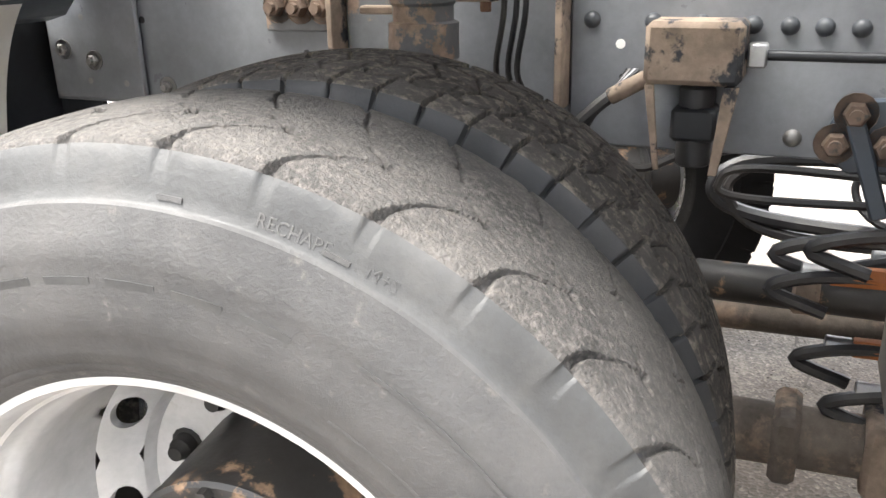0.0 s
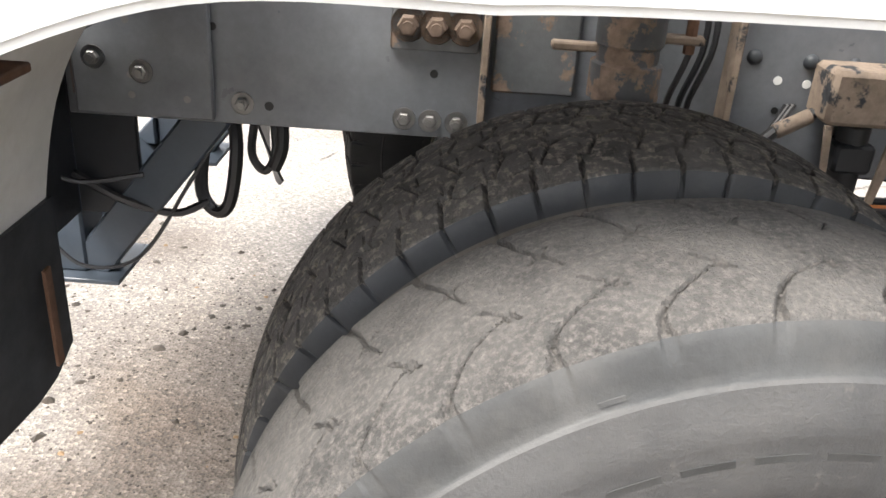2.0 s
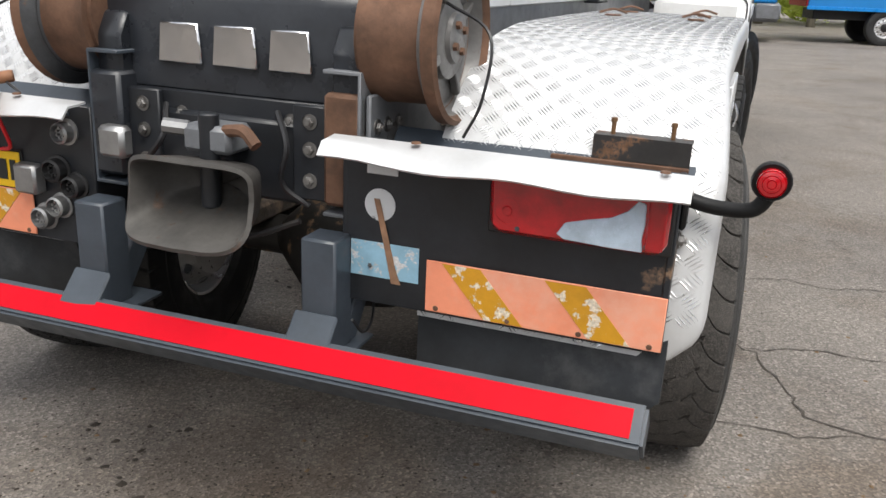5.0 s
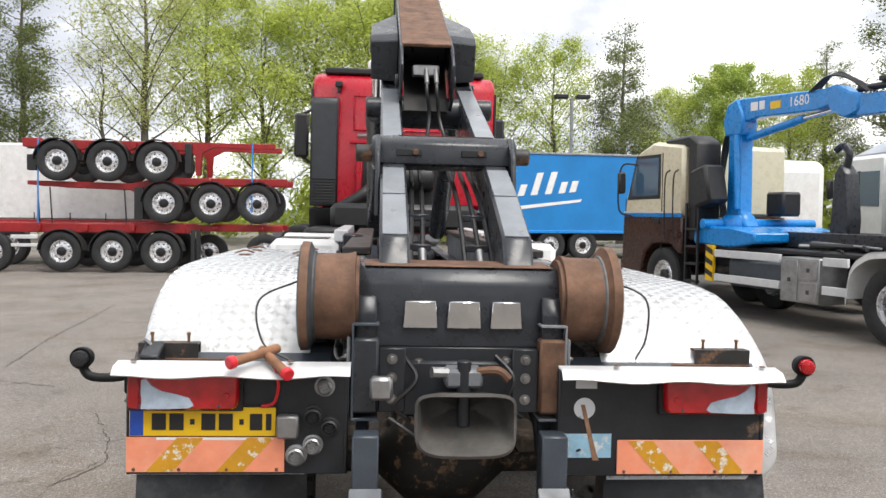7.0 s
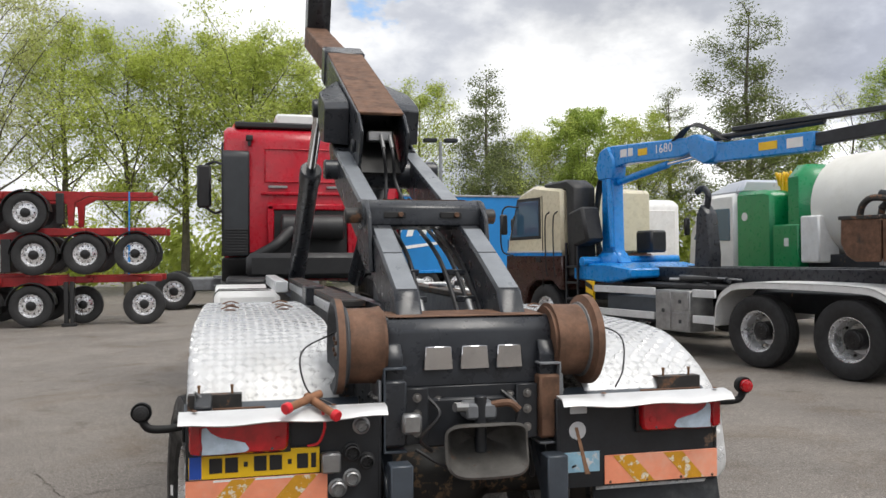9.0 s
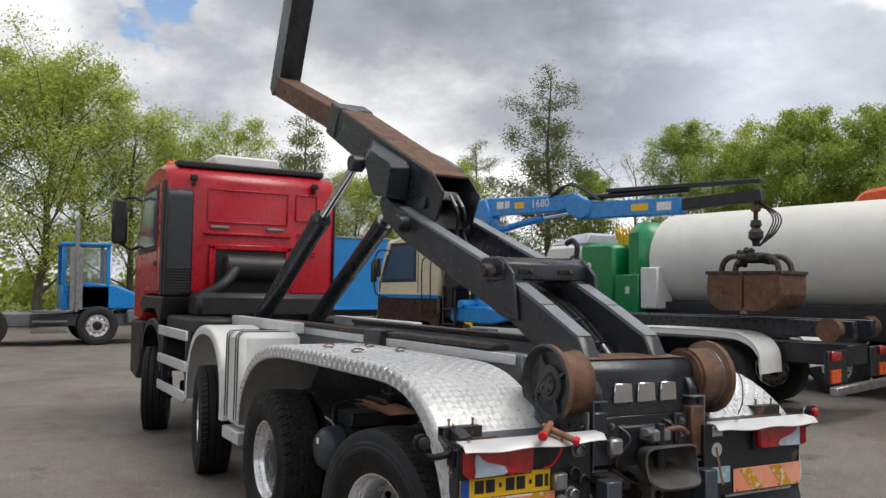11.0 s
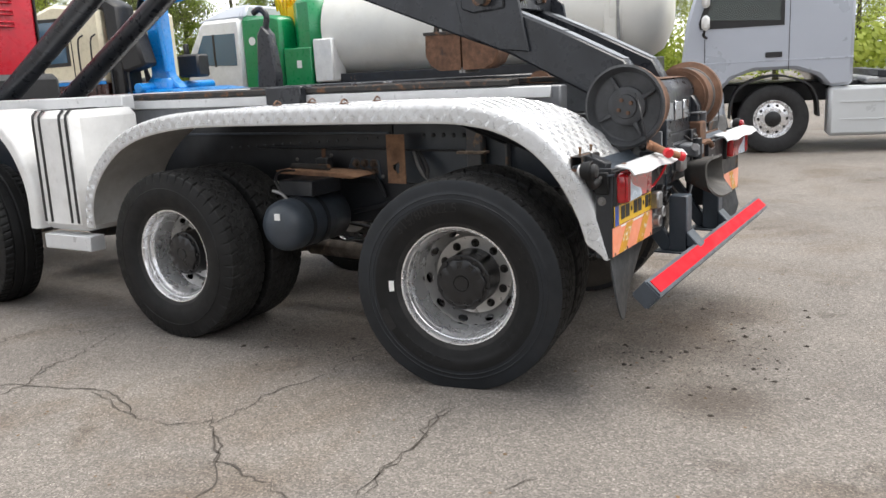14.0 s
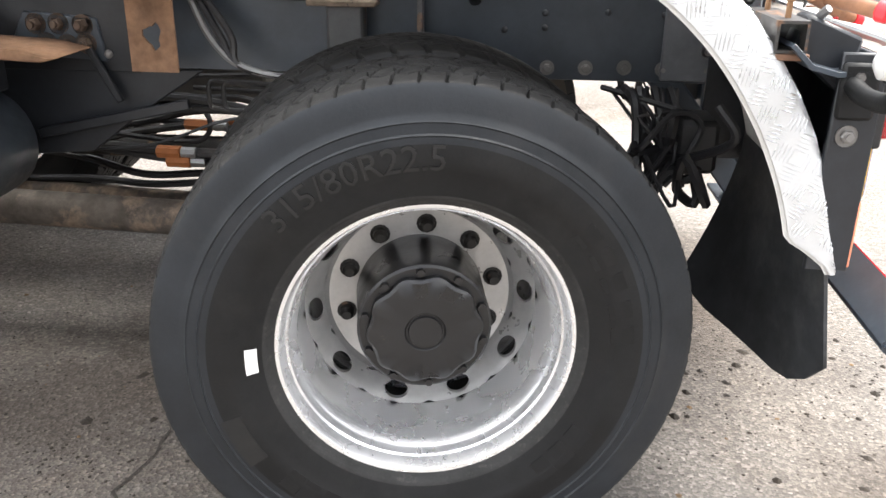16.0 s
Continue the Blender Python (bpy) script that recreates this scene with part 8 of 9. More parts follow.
part("window_frame", prism([(-0.12, 1.93), (-0.12, 2.82), (0.85, 2.82), (1.12, 2.02), (1.1, 1.93)], -0.012, 0.004, "x", 0.002), "plastic", scab)
part("side_window", prism([(-0.06, 2.0), (-0.06, 2.76), (0.80, 2.76), (1.02, 2.06)], -0.02, -0.008, "x", 0.003), "glass", scab)
part("door_handle", box((-0.01, 0.02, 1.50), (0.03, 0.24, 0.08), 0.01), "plastic", scab)
part("door_seam", span(-0.006, 0.004, 1.02, 1.03, 1.05, 2.9, 0), "print_black", scab)
part("door_seam", span(-0.006, 0.004, -0.2, -0.19, 1.25, 2.9, 0), "print_black", scab)
part("side_crease", span(-0.008, 0.004, -1.1, 1.3, 1.40, 1.42, 0.002), "silver", scab)
part("sun_visor", prism([(0.75, 3.05), (0.9, 3.25), (1.45, 3.0), (1.4, 2.9)], -0.02, 2.46, "x", 0.02), "plastic", scab)
for z, h in ((2.45, 0.42), (2.02, 0.22)):
    part("mirror", box((-0.22, 1.02, z), (0.16, 0.12, h), 0.04), "white", scab, "white door mirror")
part("mirror_arm", tube([(0.0, 1.0, 1.8), (-0.18, 1.05, 1.84), (-0.22, 1.02, 1.95)], 0.02, 6), "plastic", scab)
arch = smooth_line([(-0.66, 0.55), (-0.62, 0.85), (-0.45, 1.08), (0.0, 1.2), (0.45, 1.08), (0.62, 0.85), (0.66, 0.55)], 3)
part("wheel_arch", sheet([[(-0.03, y, z), (0.4, y, z)] for y, z in arch], 0.03), "plastic", silver)
sk = part("side_skirt", span(0.0, 0.4, -6.5, -0.78, 0.24, 0.98, 0.05), "silver_skirt", silver, "silver side skirt with creases")
part("skirt_crease", span(-0.012, 0.004, -6.3, -0.95, 0.48, 0.50, 0.003), "silver_skirt", sk)
part("skirt_crease", span(-0.012, 0.004, -6.3, -0.95, 0.74, 0.76, 0.003), "silver_skirt", sk)
for y in (-1.9, -3.6):
    part("side_marker", span(-0.012, 0.0, y, y + 0.12, 0.71, 0.75, 0.004), "orange_cab", sk)
part("chassis", span(0.7, 1.7, -6.8, 0.9, 0.75, 1.05, 0.02), "black_steel", silver)
part("deck_clutter", span(0.1, 2.2, -6.5, -1.3, 1.0, 1.1, 0.03), "steel", silver)
for k in range(7):
    part("deck_bar", span(0.1, 2.2, -1.6 - 0.7 * k, -1.45 - 0.7 * k, 1.1, 1.2, 0.01), "black_steel", silver)
for y in (0.0, -5.6):
    far_wheel(silver, 0.16, y, 0.52, 180)
    far_wheel(silver, 2.25, y, 0.52, 0)

# stacked red container trailers on the far left
STACK_Y = 17.9


def trailer_wheels(tr, xs, z):
    """Three axles with guards over their wheels."""
    for xw in xs:
        far_wheel(tr, xw, 0.02, z, -90, 0.96)
        far_wheel(tr, xw, 2.0, z, 90, 0.96)
        part("axle", rod((xw, 0.1, z), (xw, 1.9, z), 0.06, 10), "plastic", tr)
        a = [(xw + 0.57 * math.cos(q), z + 0.57 * math.sin(q)) for q in np.linspace(0.05, math.pi - 0.05, 14)]
        part("mudguard", sheet([[(x, -0.17, zz), (x, 0.17, zz)] for x, zz in a], 0.02), "plastic", tr)


def trailer_beams(tr, x0, x1, z0, z1):
    for y in (0.1, 1.55):
        part("main_beam", span(x0, x1, y, y + 0.16, z0, z1, 0.012), "chassis_red", tr)
    for x in np.arange(x0 + 0.35, x1 - 0.2, 1.15):
        part("cross_beam", span(x - 0.05, x + 0.05, -0.02, 1.9, z0 + 0.04, z1 - 0.03, 0.008), "chassis_red", tr)


def stacked_trailer(level):
    tr = group("container_trailer", "dark red skeletal container trailer" + (" standing on the ground" if level == 0 else " stacked on another trailer"), "trailer", pose(0, STACK_Y, 0), "stacked trailers")
    if level == 0:
        trailer_wheels(tr, (-8.17, -6.93, -5.73), 0.53)
        trailer_beams(tr, -16.0, -5.15, 1.00, 1.24)
        trailer_beams(tr, -4.75, -2.72, 1.06, 1.22)
        part("gooseneck", prism([(-5.15, 1.00), (-5.15, 1.24), (-4.75, 1.22), (-4.75, 1.06)], 0.1, 0.26, "y", 0.008), "chassis_red", tr)
        for x in (-5.0, -4.86):
            part("landing_leg", span(x, x + 0.10, -0.05, 0.07, 0.08, 1.10, 0.01), "plastic", tr)
        part("leg_foot", span(-5.05, -4.72, -0.1, 0.12, 0.0, 0.08, 0.01), "plastic", tr)
        far_wheel(tr, -4.65, 0.6, 0.50, -90, 0.9)
        far_wheel(tr, -3.14, 0.1, 0.50, -90, 0.96)
        far_wheel(tr, -9.9, 0.1, 0.50, -90, 0.96)
        part("side_guard", span(-9.4, -8.75, -0.06, -0.02, 0.84, 0.94, 0.008), "white_rail", tr)
        part("side_guard", span(-9.4, -8.75, -0.06, -0.02, 0.64, 0.72, 0.008), "white_rail", tr)
    elif level == 1:
        trailer_wheels(tr, (-5.66, -4.49, -3.33), 1.77)
        trailer_beams(tr, -6.05, -2.6, 2.24, 2.42)
        neck = [(-9.05, 2.30), (-9.05, 2.20), (-8.6, 2.16), (-6.55, 2.10), (-6.35, 1.98), (-6.15, 1.98), (-6.05, 2.24), (-6.05, 2.36), (-6.5, 2.26), (-8.6, 2.30)]
        for y in (0.1, 1.55):
            part("gooseneck", prism(neck, y, y + 0.16, "y", 0.01), "chassis_red", tr)
        part("neck_head", span(-6.40, -6.18, -0.03, 1.8, 1.35, 2.16, 0.012), "plastic", tr)
        for x in (-8.72, -8.42, -6.6):
            part("chain", rod((x, 0.02, 1.24), (x - 0.05, 0.02, 2.14), 0.018, 6), "black_steel", tr)
    else:
        trailer_wheels(tr, (-8.26, -7.04, -5.83), 2.80)
        trailer_beams(tr, -9.05, -5.12, 3.10, 3.33)
        part("end_beam", span(-9.1, -8.72, -0.05, 1.95, 3.14, 3.36, 0.01), "chassis_red", tr)
        part("hanger", span(-5.16, -4.98, 0.02, 0.20, 2.52, 3.28, 0.012), "plastic", tr)
        neck = [(-5.12, 3.12), (-5.12, 3.33), (-3.7, 3.31), (-2.9, 3.31), (-2.9, 3.17), (-3.7, 3.18), (-4.45, 3.20), (-4.74, 3.05), (-4.78, 2.48), (-4.90, 2.48), (-4.92, 3.0)]
        for y in (0.1, 1.55):
            part("gooseneck", prism(neck, y, y + 0.16, "y", 0.01), "chassis_red", tr)
        for x in (-3.48, -8.75):
            part("strap", rod((x, -0.04, 1.25), (x + 0.03, -0.04, 3.32), 0.02, 6), "blue", tr)
        part("lamp_box", span(-9.0, -8.75, -0.06, 0.1, 2.55, 2.95, 0.02), "plastic", tr)
    return tr


for level in range(3):
    stacked_trailer(level)
white_box = group("white_semi_trailer", "white box trailer behind the red stack", "trailer", pose(0, 20.6, 0))
part("box_body", span(-26, -6.3, 0.0, 2.5, 1.28, 3.42, 0.05), "white", white_box)
part("red_skirt", span(-26, -6.3, -0.02, 0.0, 1.08, 1.28, 0.01), "chassis_red", white_box)
for k in range(20):
    part("curtain_strap", span(-25.6 + 0.98 * k, -25.57 + 0.98 * k, -0.012, 0.0, 1.28, 1.48, 0.002), "plastic", white_box)
part("bumper_rail", span(-26, -6.3, -0.05, 0.0, 0.93, 1.08, 0.01), "steel", white_box)
for x in (-8.0, -9.3, -10.6):
    far_wheel(white_box, x, 0.1, 0.52, -90)

# blue curtain trailer with a red front
bt = group("curtain_trailer", "blue curtain-sided trailer with a red front and white marks", "trailer", pose(2.45, 24.5, 0, 0, 0, 9))
part("curtain", span(0.03, 13.0, 0.0, 2.5, 1.0, 3.68, 0.02), "blue_trailer", bt, "blue curtain side")
part("front_wall", span(-0.04, 0.03, 0.0, 2.5, 1.0, 3.71, 0.02), "chassis_red", bt, "red front wall")
part("roof_edge", span(-0.04, 13.0, -0.03, 0.02, 3.66, 3.73, 0.01), "steel", bt)
part("side_sill", span(0.0, 13.0, -0.04, 0.02, 0.92, 1.02, 0.01), "blue", bt)
for y in (0.45, 0.90, 1.35, 1.80):
    part("front_letter_bar", span(-0.052, -0.042, y, y + 0.34, 2.45, 2.95, 0), "plate_yellow", bt)
part("front_letter_bar", span(-0.052, -0.042, 0.7, 1.9, 2.22, 2.30, 0), "plate_yellow", bt)
part("under_frame", span(0.3, 12.5, 0.5, 2.0, 0.65, 0.95, 0.02), "plastic", bt)
# plain slanted shapes and a sweep where the curtain carries a white script
for k, (x, h) in enumerate(((1.55, 0.95), (2.12, 0.42), (2.60, 0.80), (3.12, 0.80), (3.62, 0.42), (4.02, 0.42))):
    part("white_shape", prism([(x, 2.15 + 0.04 * k), (x + 0.24, 2.17 + 0.04 * k), (x + 0.24 + 0.3 * h, 2.15 + 0.04 * k + h), (x + 0.3 * h, 2.13 + 0.04 * k + h)], -0.014, -0.002, "y", 0.003), "print_white", bt)
part("white_sweep", prism([(1.6, 1.66), (4.45, 2.02), (4.5, 2.12), (1.7, 1.80)], -0.014, -0.002, "y", 0.003), "print_white", bt)
for x in (2.2, 3.4, 4.6):
    far_wheel(bt, x, 0.15, 0.5, -90)
    far_wheel(bt, x, 2.3, 0.5, 90)
part("side_guard", span(5.4, 11.5, -0.02, 0.02, 0.45, 0.55, 0.008), "steel", bt)

# blue terminal tractor
tt = group("terminal_tractor", "blue yard tractor with a square glazed cab", "tractor", pose(0.23, 22.85, 0) @ Matrix.Diagonal((1.12, 1.12, 1.12, 1)))
for x in (0.0, -2.66):
    far_wheel(tt, x, 0.15, 0.52, -90)
    far_wheel(tt, x, 2.3, 0.52, 90)
part("frame", span(-3.4, 1.3, 0.3, 2.2, 0.5, 0.85, 0.03), "frame", tt)
part("nose", prism([(-0.6, 0.95), (-0.6, 1.75), (0.45, 1.62), (1.2, 1.30), (1.25, 0.95)], 0.1, 2.3, "y", 0.05), "blue", tt)
part("bumper", span(0.75, 1.35, 0.05, 2.4, 0.55, 0.95, 0.05), "frame", tt)
cabt = part("cab_body", span(-0.9, 0.3, 0.1, 1.4, 0.95, 1.6, 0.03), "blue", tt)
part("cab_roof", span(-0.95, 0.32, 0.05, 1.45, 2.655, 2.75, 0.03), "blue", cabt)
for x, y in ((-0.85, 0.15), (0.25, 0.15), (-0.85, 1.35), (0.25, 1.35)):
    part("cab_post", span(x - 0.05, x + 0.05, y - 0.05, y + 0.05, 1.605, 2.652, 0.01), "blue", cabt)
part("cab_glass", span(-0.80, 0.20, 0.12, 0.13, 1.62, 2.58, 0), "glass", cabt)
part("cab_glass", span(0.27, 0.28, 0.2, 1.3, 1.62, 2.58, 0), "glass", cabt)
part("exhaust", rod((-0.55, -0.05, 0.9), (-0.55, -0.05, 3.4), 0.06, 12), "steel", tt)
part("exhaust_guard", span(-0.72, -0.40, -0.08, 0.0, 0.95, 2.6, 0.01), "steel", tt)
for z in (0.35, 0.62, 0.88):
    part("step", span(-1.6, -0.75, -0.1, 0.3, z, z + 0.05, 0.006), "frame", tt)

# ---- lamp post and fence ----
post = to_object("lamp_post", rod((0, 0, 0), (0, 0, 6.3), 0.07, 10), "steel", None)
tagged(post, "grey floodlight post with two lamp heads", "lamp post")
post.location = (7.6, 30.0, 0)
for x in (-0.45, 0.45):
    part("lamp_head", box((x, 0, 6.35), (0.55, 0.4, 0.16), 0.03), "plastic", post)

# ---- trees behind the yard ----
def limb(bm, p, q, r0, r1, n=6, bend=0.0):
    d = q - p
    side = d.orthogonal().normalized()
    up = d.cross(side).normalized()
    rings = []
    for k in range(4):
        t = k / 3
        c = p + d * t + side * bend * math.sin(math.pi * t)
        r = r0 + (r1 - r0) * t
        rings.append([bm.verts.new(c + r * (math.cos(2 * math.pi * i / n) * side + math.sin(2 * math.pi * i / n) * up)) for i in range(n)])
    for a, b in zip(rings, rings[1:]):
        for i in range(n):
            bm.faces.new((a[i], a[(i + 1) % n], b[(i + 1) % n], b[i]))


def grow_tree(rnd, height, spread, first, leaf_count, leaf_size, lean=0.0, forks=11, cone=False):
    """A trunk with limbs and twigs, and the leaves round the twig ends."""
    wood = bmesh.new()
    tips = []
    top = Vector((lean, 0, height * 0.93))
    base_r = 0.018 * height
    pts = [Vector((0, 0, 0))] + [Vector((lean * k / 6 + rnd.uniform(-0.12, 0.12), rnd.uniform(-0.12, 0.12), height * 0.93 * k / 6)) for k in range(1, 7)]
    for k, (a, b) in enumerate(zip(pts, pts[1:])):
        limb(wood, a, b, base_r * (1 - k / 6.5), base_r * (1 - (k + 1) / 6.5), 8)

    def trunk_at(t):
        x = min(t * 6, 5.999)
        i = int(x)
        return pts[i].lerp(pts[i + 1], x - i)

    for k in range(forks):
        u = (k + rnd.random()) / forks
        t = first + (0.97 - first) * u
        a = k * 2.4 + rnd.uniform(-0.6, 0.6)
        reach = spread * (0.30 + 0.80 * math.sin(math.pi * (0.16 + 0.80 * u)) ** 0.8) * rnd.uniform(0.72, 1.12)
        if cone:
            reach = spread * (1.10 - 0.80 * u) * rnd.uniform(0.7, 1.15)
        p = trunk_at(t)
        rise = rnd.uniform(0.15, 0.55) if cone else rnd.uniform(0.55, 1.25)
        q = p + Vector((math.cos(a) * reach, math.sin(a) * reach, reach * rise))
        q.z = min(q.z, height * (1.0 - 0.08 * rnd.random()))
        limb(wood, p, q, base_r * 0.30 * (1.1 - t), base_r * 0.05, 5, reach * 0.07)
        for m in range(6):
            s = rnd.uniform(0.25, 1.0)
            o = p.lerp(q, s)
            e = o + Vector((rnd.gauss(0, 1), rnd.gauss(0, 1), rnd.gauss(0.55, 0.6))).normalized() * reach * rnd.uniform(0.25, 0.5)
            limb(wood, o, e, base_r * 0.07, base_r * 0.02, 3)
            tips.append((o.lerp(e, 0.35), e, 0.20 + reach * 0.13))
            for w in range(2):
                o2 = o.lerp(e, rnd.uniform(0.4, 0.95))
                e2 = o2 + Vector((rnd.gauss(0, 1), rnd.gauss(0, 1), rnd.gauss(0.3, 0.6))).normalized() * reach * 0.25
                limb(wood, o2, e2, base_r * 0.035, base_r * 0.012, 3)
                tips.append((o2, e2, 0.18 + reach * 0.10))
        tips.append((p.lerp(q, 0.6), q, 0.2 + reach * 0.12))
    tips.append((top * 0.9, top, spread * 0.2))
    verts, faces = [], []
    for k in range(leaf_count):
        o, e, r = max(rnd.choice(tips), rnd.choice(tips), key=lambda tip: tip[2]) if cone else rnd.choice(tips)
        d = Vector((rnd.gauss(0, 1), rnd.gauss(0, 1), rnd.gauss(0, 0.8)))
        p = o.lerp(e, rnd.random() ** 0.7 * 1.05) + d * r * 0.62
        u = Vector((rnd.gauss(0, 1), rnd.gauss(0, 1), rnd.gauss(0, 1))).normalized()
        v = u.orthogonal().normalized()
        s = leaf_size * rnd.uniform(0.6, 1.4)
        b = len(verts)
        verts += [tuple(p - u * s), tuple(p + v * s * 0.9), tuple(p + u * s)]
        faces.append((b, b + 1, b + 2))
    return wood, verts, faces


def tree_model(name, label, mat, seed, **kw):
    rnd = random.Random(seed)
    wood, verts, faces = grow_tree(rnd, **kw)
    t = to_object(name, wood, "bark", None, label)
    tagged(t, label, "tree", "trees behind the yard")
    me = bpy.data.meshes.new("crown")
    me.from_pydata(verts, [], faces)
    me.materials.append(M[mat])
    c = new("crown", me)
    c.parent = t
    return t


MODELS = {
    "pale": tree_model("tree", "tall slender tree with pale budding leaves", "leaf_pale", 3, height=13.0, spread=3.0, first=0.30, leaf_count=17000, leaf_size=0.06, forks=26),
    "pale2": tree_model("tree", "tall open tree with sparse fresh leaves", "leaf_fresh", 8, height=12.0, spread=2.6, first=0.30, leaf_count=16000, leaf_size=0.06, forks=26),
    "fresh": tree_model("tree", "bushy tree with bright spring-green leaves", "leaf_fresh", 5, height=10.5, spread=2.9, first=0.14, leaf_count=26000, leaf_size=0.068, forks=28),
    "fresh2": tree_model("tree", "leaning tree with bright green leaves", "leaf_fresh", 12, height=9.5, spread=2.8, first=0.12, leaf_count=28000, leaf_size=0.068, lean=0.8, forks=28),
    "deep": tree_model("tree", "dense tree with deep green leaves", "leaf_deep", 21, height=10.8, spread=2.05, first=0.12, leaf_count=32000, leaf_size=0.072, forks=30),
    "dull": tree_model("tree", "tall dark olive tree with open tiers", "leaf_dark", 33, height=13.5, spread=2.7, first=0.2, leaf_count=26000, leaf_size=0.062, forks=30, cone=True),
    "bare": tree_model("tree", "thin tree still almost bare", "leaf_pale", 40, height=9.0, spread=2.2, first=0.3, leaf_count=2600, leaf_size=0.05, forks=22),
}
# bearing from the north of the yard (degrees, to the east), distance, model, scale
ROW = (
    (-32, 44, "dull", 1.0), (-27, 43, "pale", 1.0), (-21, 42, "dull", 0.98), (-16.5, 40, "bare", 1.0), (-14, 40, "pale", 1.06), (-10.2, 41, "pale2", 1.02),
    (-6.5, 38, "fresh", 1.05), (-3, 39, "pale2", 0.98), (0.3, 38, "fresh2", 1.2), (3, 41, "pale2", 1.0), (6, 40, "fresh", 0.98), (8.5, 43, "fresh2", 1.0),
    (12.8, 43, "pale2", 0.86), (17.3, 42, "dull", 0.84), (20.8, 43, "fresh2", 0.82), (24, 42, "deep", 0.82), (27.5, 44, "fresh", 0.80), (29.5, 46, "dull", 0.80),
    (34.5, 43, "dull", 1.06), (37.5, 45, "deep", 0.78), (40.5, 44, "bare", 1.0), (43.4, 43, "deep", 0.98), (45.6, 46, "pale2", 0.86), (47.6, 44, "deep", 0.88), (49.0, 47, "fresh", 1.0), (51.2, 43, "deep", 1.02), (53.6, 45, "deep", 0.92), (55.6, 43, "deep", 1.0),
    (58.6, 44, "deep", 0.86), (61.4, 45, "bare", 1.1), (63, 46, "deep", 0.8), (65, 46, "bare", 0.95), (69, 47, "deep", 0.8), (73, 46, "fresh", 0.9), (77, 45, "deep", 0.9), (82, 45, "fresh", 0.9), (88, 47, "deep", 0.9), (95, 47, "fresh", 0.95),
)
rnd = random.Random(7)
used = set()
for bearing, dist, kind, scale in ROW:
    a = radians(bearing)
    m = pose(-1.0 + dist * math.sin(a), -4.0 + dist * math.cos(a), -0.03, 0, 0, rnd.uniform(0, 360))
    if kind not in used:
        used.add(kind)
        t = MODELS[kind]
        t.matrix_basis = m @ Matrix.Diagonal((scale, scale, scale, 1))
    else:
        t = copy_thing(MODELS[kind], m)
        t.matrix_basis = m @ Matrix.Diagonal((scale, scale, scale, 1))


# shrubs between and behind the trunks
def shrubs():
    r = random.Random(11)
    verts, faces = [], []
    for k in range(150):
        b = radians(-45 + 150 * k / 149 + r.uniform(-1, 1))
        d = r.uniform(41, 50)
        cx, cy, w, h = -1 + d * math.sin(b), -4 + d * math.cos(b), r.uniform(1.0, 2.2), r.uniform(1.5, 4.2)
        for q in range(260):
            u = Vector((r.gauss(0, 1), r.gauss(0, 1), r.gauss(0, 1))).normalized()
            p = Vector((cx + u.x * w * r.random() ** 0.4, cy + u.y * w * r.random() ** 0.4, max(0.05, h * (0.5 + 0.5 * u.z * r.random() ** 0.3))))
            v = u.orthogonal().normalized()
            x = v.cross(u)
            s = r.uniform(0.10, 0.24)
            i = len(verts)
            verts += [tuple(p - v * s), tuple(p + x * s * 0.6), tuple(p + v * s), tuple(p - x * s * 0.6)]
            faces.append((i, i + 1, i + 2, i + 3))
    me = bpy.data.meshes.new("undergrowth")
    me.from_pydata(verts, [], faces)
    me.materials.append(M["leaf_fresh"])
    tagged(new("undergrowth", me), "green undergrowth below the trees", "undergrowth", kind="stuff")


shrubs()

# ---- cracks, crumbs and litter on the asphalt ----
def crack(line, width, seed):
    """A jagged filled crack: a thin strip that wanders between the points of a line."""
    r = random.Random(seed)
    pts = [Vector((x, y, 0)) for x, y in line]
    fine = []
    for a, b in zip(pts, pts[1:]):
        n = max(2, int((b - a).length / 0.045))
        side = Vector((-(b - a).y, (b - a).x, 0)).normalized()
        for k in range(n):
            fine.append(a.lerp(b, k / n) + side * r.gauss(0, 0.014) + (b - a).normalized() * r.gauss(0, 0.008))
    fine.append(pts[-1])
    verts, faces = [], []
    for i, p in enumerate(fine):
        d = fine[min(i + 1, len(fine) - 1)] - fine[max(i - 1, 0)]
        side = Vector((-d.y, d.x, 0)).normalized()
        end = min(1.0, 0.25 + min(i, len(fine) - 1 - i) * 0.25)
        w = width * end * r.uniform(0.35, 1.3)
        verts += [tuple(p - side * w + Vector((0, 0, 0.004))), tuple(p + side * w * r.uniform(0.6, 1.2) + Vector((0, 0, 0.004)))]
    for i in range(len(fine) - 1):
        faces.append((2 * i, 2 * i + 1, 2 * i + 3, 2 * i + 2))
    me = bpy.data.meshes.new("crack")
    me.from_pydata(verts, [], faces)
    me.materials.append(M["crack"])
    ob = new("crack", me)
    ob.parent = ground
    return ob


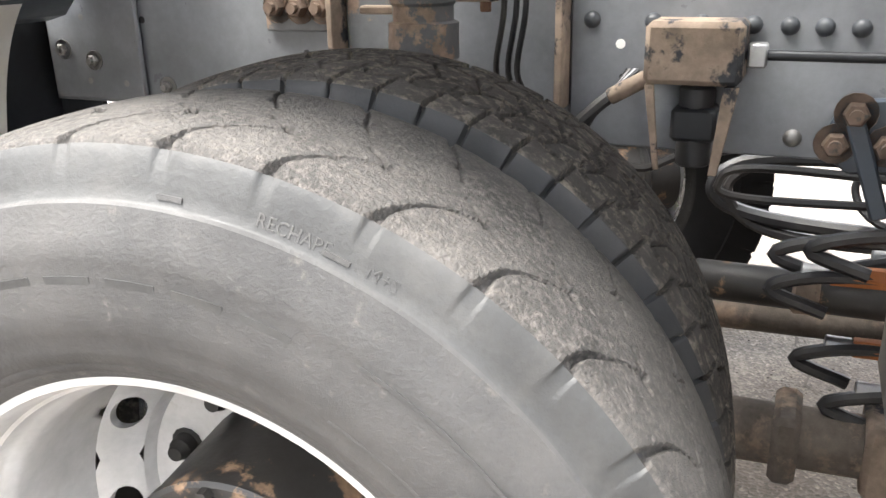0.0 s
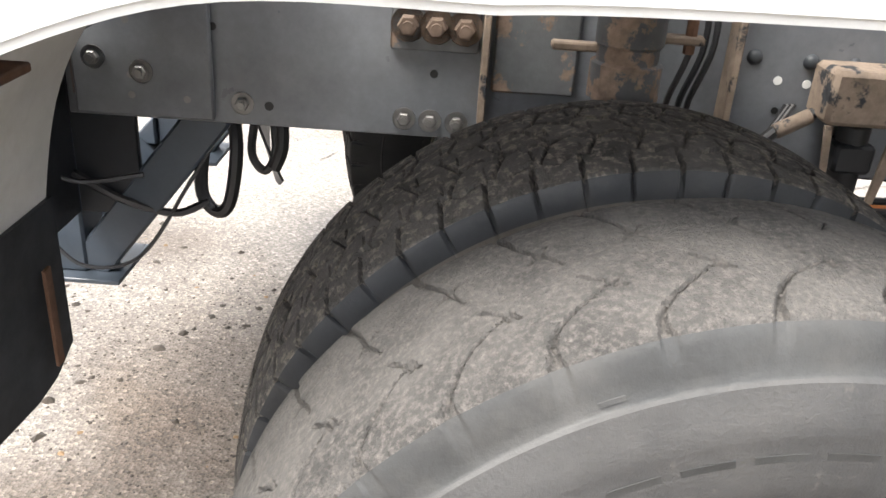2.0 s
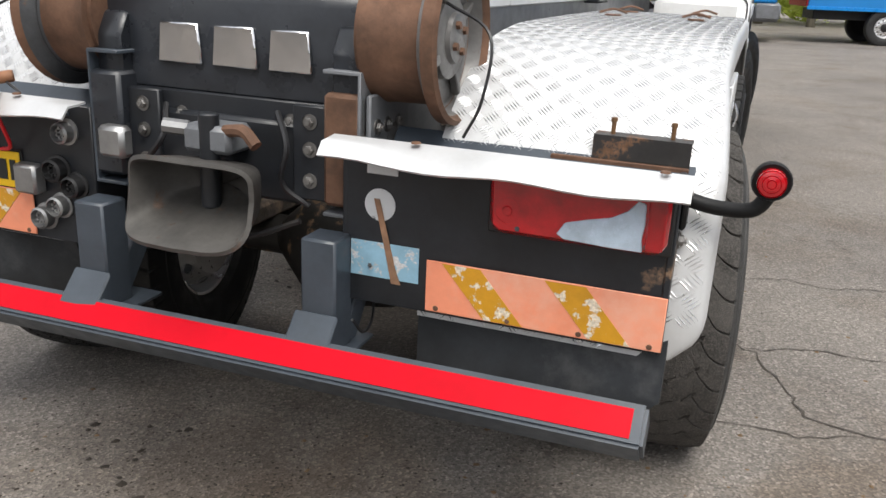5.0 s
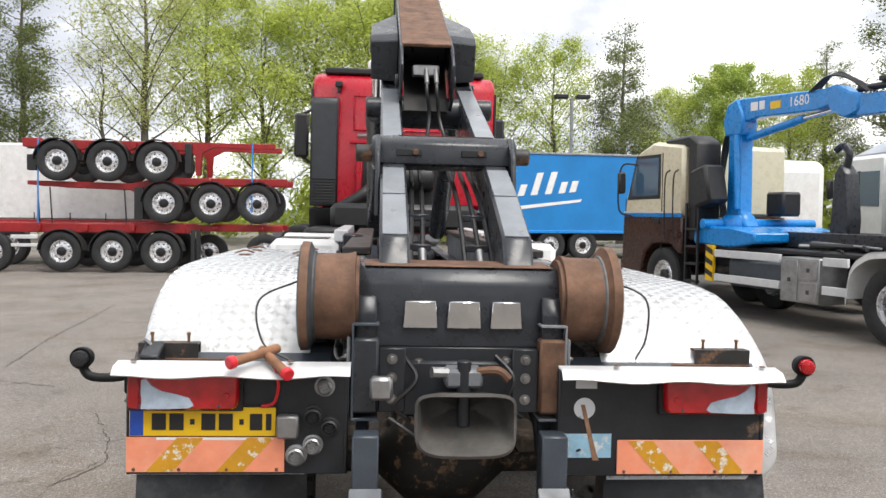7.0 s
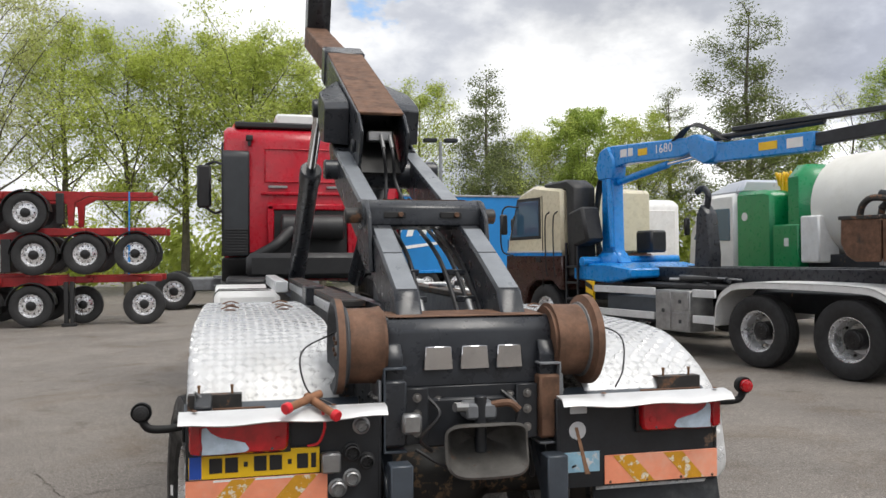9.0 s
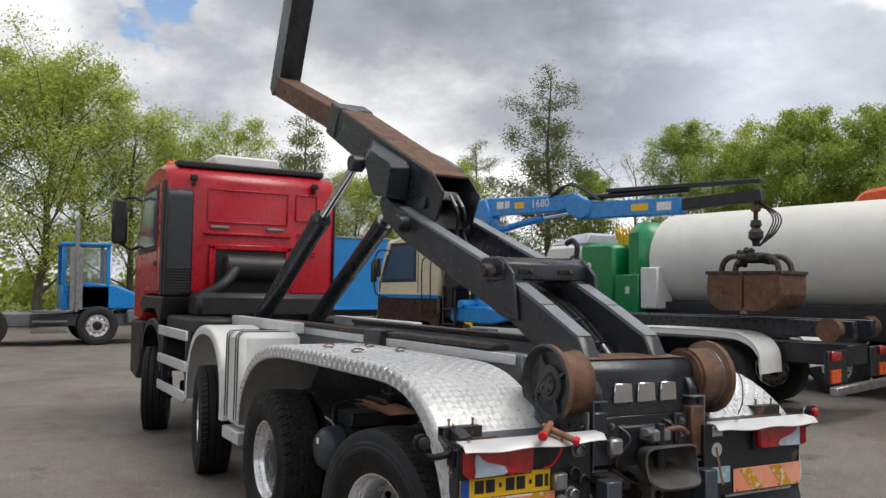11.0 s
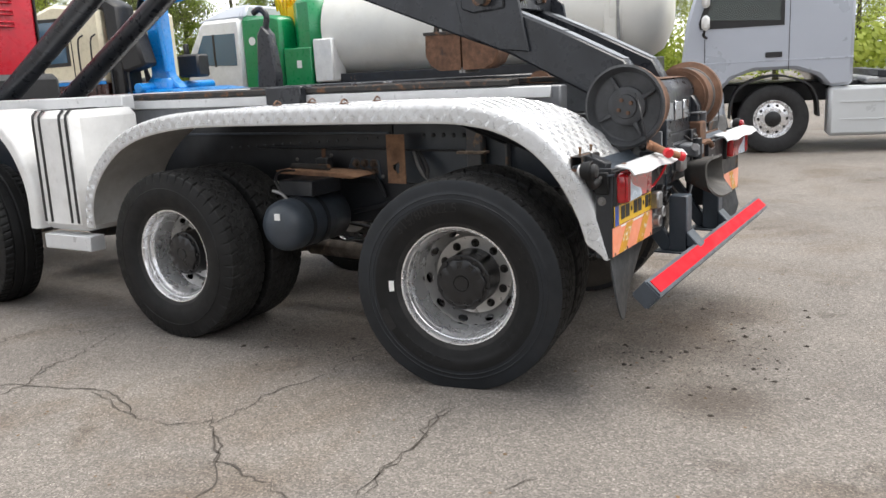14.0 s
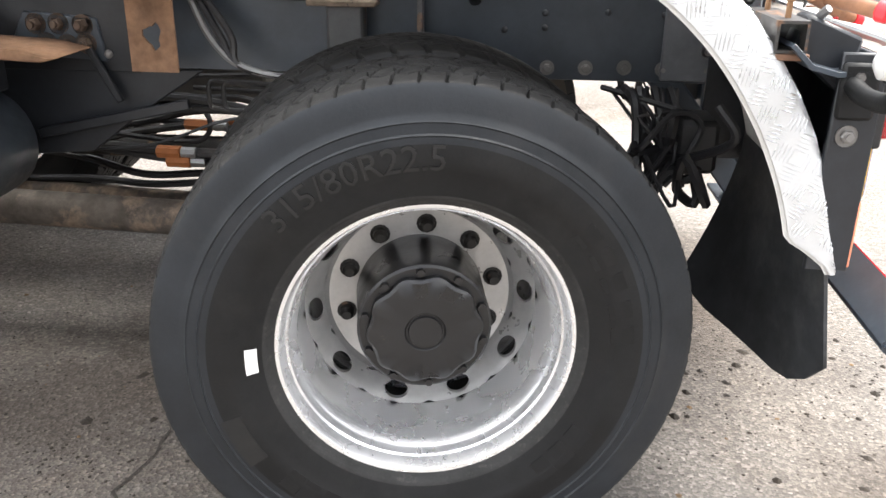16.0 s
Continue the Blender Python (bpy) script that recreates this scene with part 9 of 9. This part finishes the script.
CRACKS = (
    ((-2.24, 1.14), (-2.2, 0.88), (-2.05, 0.76), (-1.77, 0.8), (-1.56, 0.75), (-1.35, 0.68), (-1.12, 0.72), (-0.9, 0.68), (-0.5, 0.75)),
    ((-2.17, 0.72), (-2.4, 0.43), (-2.45, 0.18), (-2.52, 0.02), (-2.7, -0.3)),
    ((-2.38, -0.28), (-2.1, -0.22), (-1.92, -0.24), (-1.61, -0.15), (-1.4, -0.1)),
    ((-2.29, 2.23), (-1.95, 2.33), (-1.68, 2.33), (-1.3, 2.5)),
    ((-2.24, 1.14), (-2.05, 1.6), (-2.2, 2.2), (-2.6, 3.1)),
    ((-2.04, 0.87), (-2.52, 0.35), (-3.2, 0.1), (-4.0, 0.3)),
    ((1.16, 1.66), (1.32, 1.18), (1.39, 0.87), (1.52, 0.65), (1.62, 0.34), (1.83, 0.27), (2.4, 0.1)),
    ((1.24, 1.76), (1.51, 1.9), (1.8, 1.86), (2.5, 2.1)),
    ((1.29, 0.17), (1.45, 0.19), (1.63, 0.2), (1.83, 0.26)),
    ((1.39, 0.87), (1.7, 1.0), (2.1, 0.95)),
    ((-4.73, 10.73), (-4.52, 8.59), (-4.4, 6.99), (-4.1, 5.0)),
    ((-3.2, 4.0), (-4.2, 4.5), (-6.0, 4.4)),
    ((2.5, 3.5), (3.3, 4.6), (4.6, 4.4)),
    ((-2.44, 2.16), (-2.21, 2.16), (-1.92, 2.32), (-1.78, 2.38)),
    ((-2.39, -0.24), (-2.10, -0.24), (-1.86, -0.22), (-1.73, -0.14), (-1.44, -0.18)),
    ((-2.15, -0.75), (-2.00, -0.78), (-1.95, -0.84)),
    ((-1.39, 2.97), (-1.41, 2.69), (-1.01, 2.41)),
    ((-2.03, 2.98), (-1.65, 3.10), (-1.40, 3.01)),
    ((-2.09, 1.71), (-2.22, 1.31), (-2.21, 1.14)),
)
for k, line in enumerate(CRACKS):
    crack(line, 0.0045 if k < 10 or k > 12 else 0.009, 30 + k)


def crumbs(name, label, spots, mat, size):
    """Small irregular lumps lying on the ground."""
    r = random.Random(17)
    verts, faces = [], []
    for cx, cy, sx, sy, count in spots:
        for k in range(count // 2):
            x, y = cx + r.gauss(0, sx), cy + r.gauss(0, sy)
            s = size * r.uniform(0.3, 1.0) ** 2 * 1.6
            n, b = 6, len(verts)
            verts.append((x, y, s * r.uniform(0.3, 0.6)))
            for q in range(n):
                a = 2 * math.pi * q / n
                w = s * r.uniform(0.5, 1.2)
                verts.append((x + w * math.cos(a), y + w * math.sin(a), 0.0008))
            faces += [(b, b + 1 + q, b + 1 + (q + 1) % n) for q in range(n)]
    me = bpy.data.meshes.new(name)
    me.from_pydata(verts, [], faces)
    me.materials.append(M[mat])
    tagged(new(name, me), label, name.replace("_", " "), kind="stuff")


crumbs("dirt_crumbs", "dark damp dirt crumbs scattered on the asphalt", ((0.1, -0.62, 0.35, 0.16, 620), (-0.1, -0.95, 0.3, 0.14, 620), (-0.4, -0.7, 0.25, 0.12, 360), (0.1, -0.85, 0.4, 0.2, 440), (-0.4, -1.15, 0.35, 0.25, 600), (0.1, -1.3, 0.4, 0.2, 500), (-0.75, -0.6, 0.2, 0.2, 120), (-1.0, -1.35, 0.4, 0.3, 150), (0.75, -0.3, 0.15, 0.25, 200), (-0.6, 1.1, 0.3, 0.4, 900), (-1.0, 0.85, 0.10, 0.14, 420), (-0.9, 1.5, 0.2, 0.25, 300), (0.0, 1.3, 0.4, 0.3, 400), (1.5, 0.7, 0.3, 0.5, 60)), "dirt", 0.0042)
crumbs("dirt_clod", "dark clods of earth dropped on the asphalt", ((-0.3, -1.2, 0.45, 0.3, 70), (-0.6, -1.1, 0.3, 0.3, 50), (0.1, -1.0, 0.4, 0.25, 60), (-0.9, 1.0, 0.2, 0.3, 40)), "dirt", 0.014)
crumbs("leaf_litter", "dry leaf bits and grit on the asphalt", ((0, 0, 1.8, 1.8, 500), (-2, 0, 1.0, 1.5, 90), (1.4, -0.5, 0.6, 1.0, 120)), "leaf_litter", 0.008)
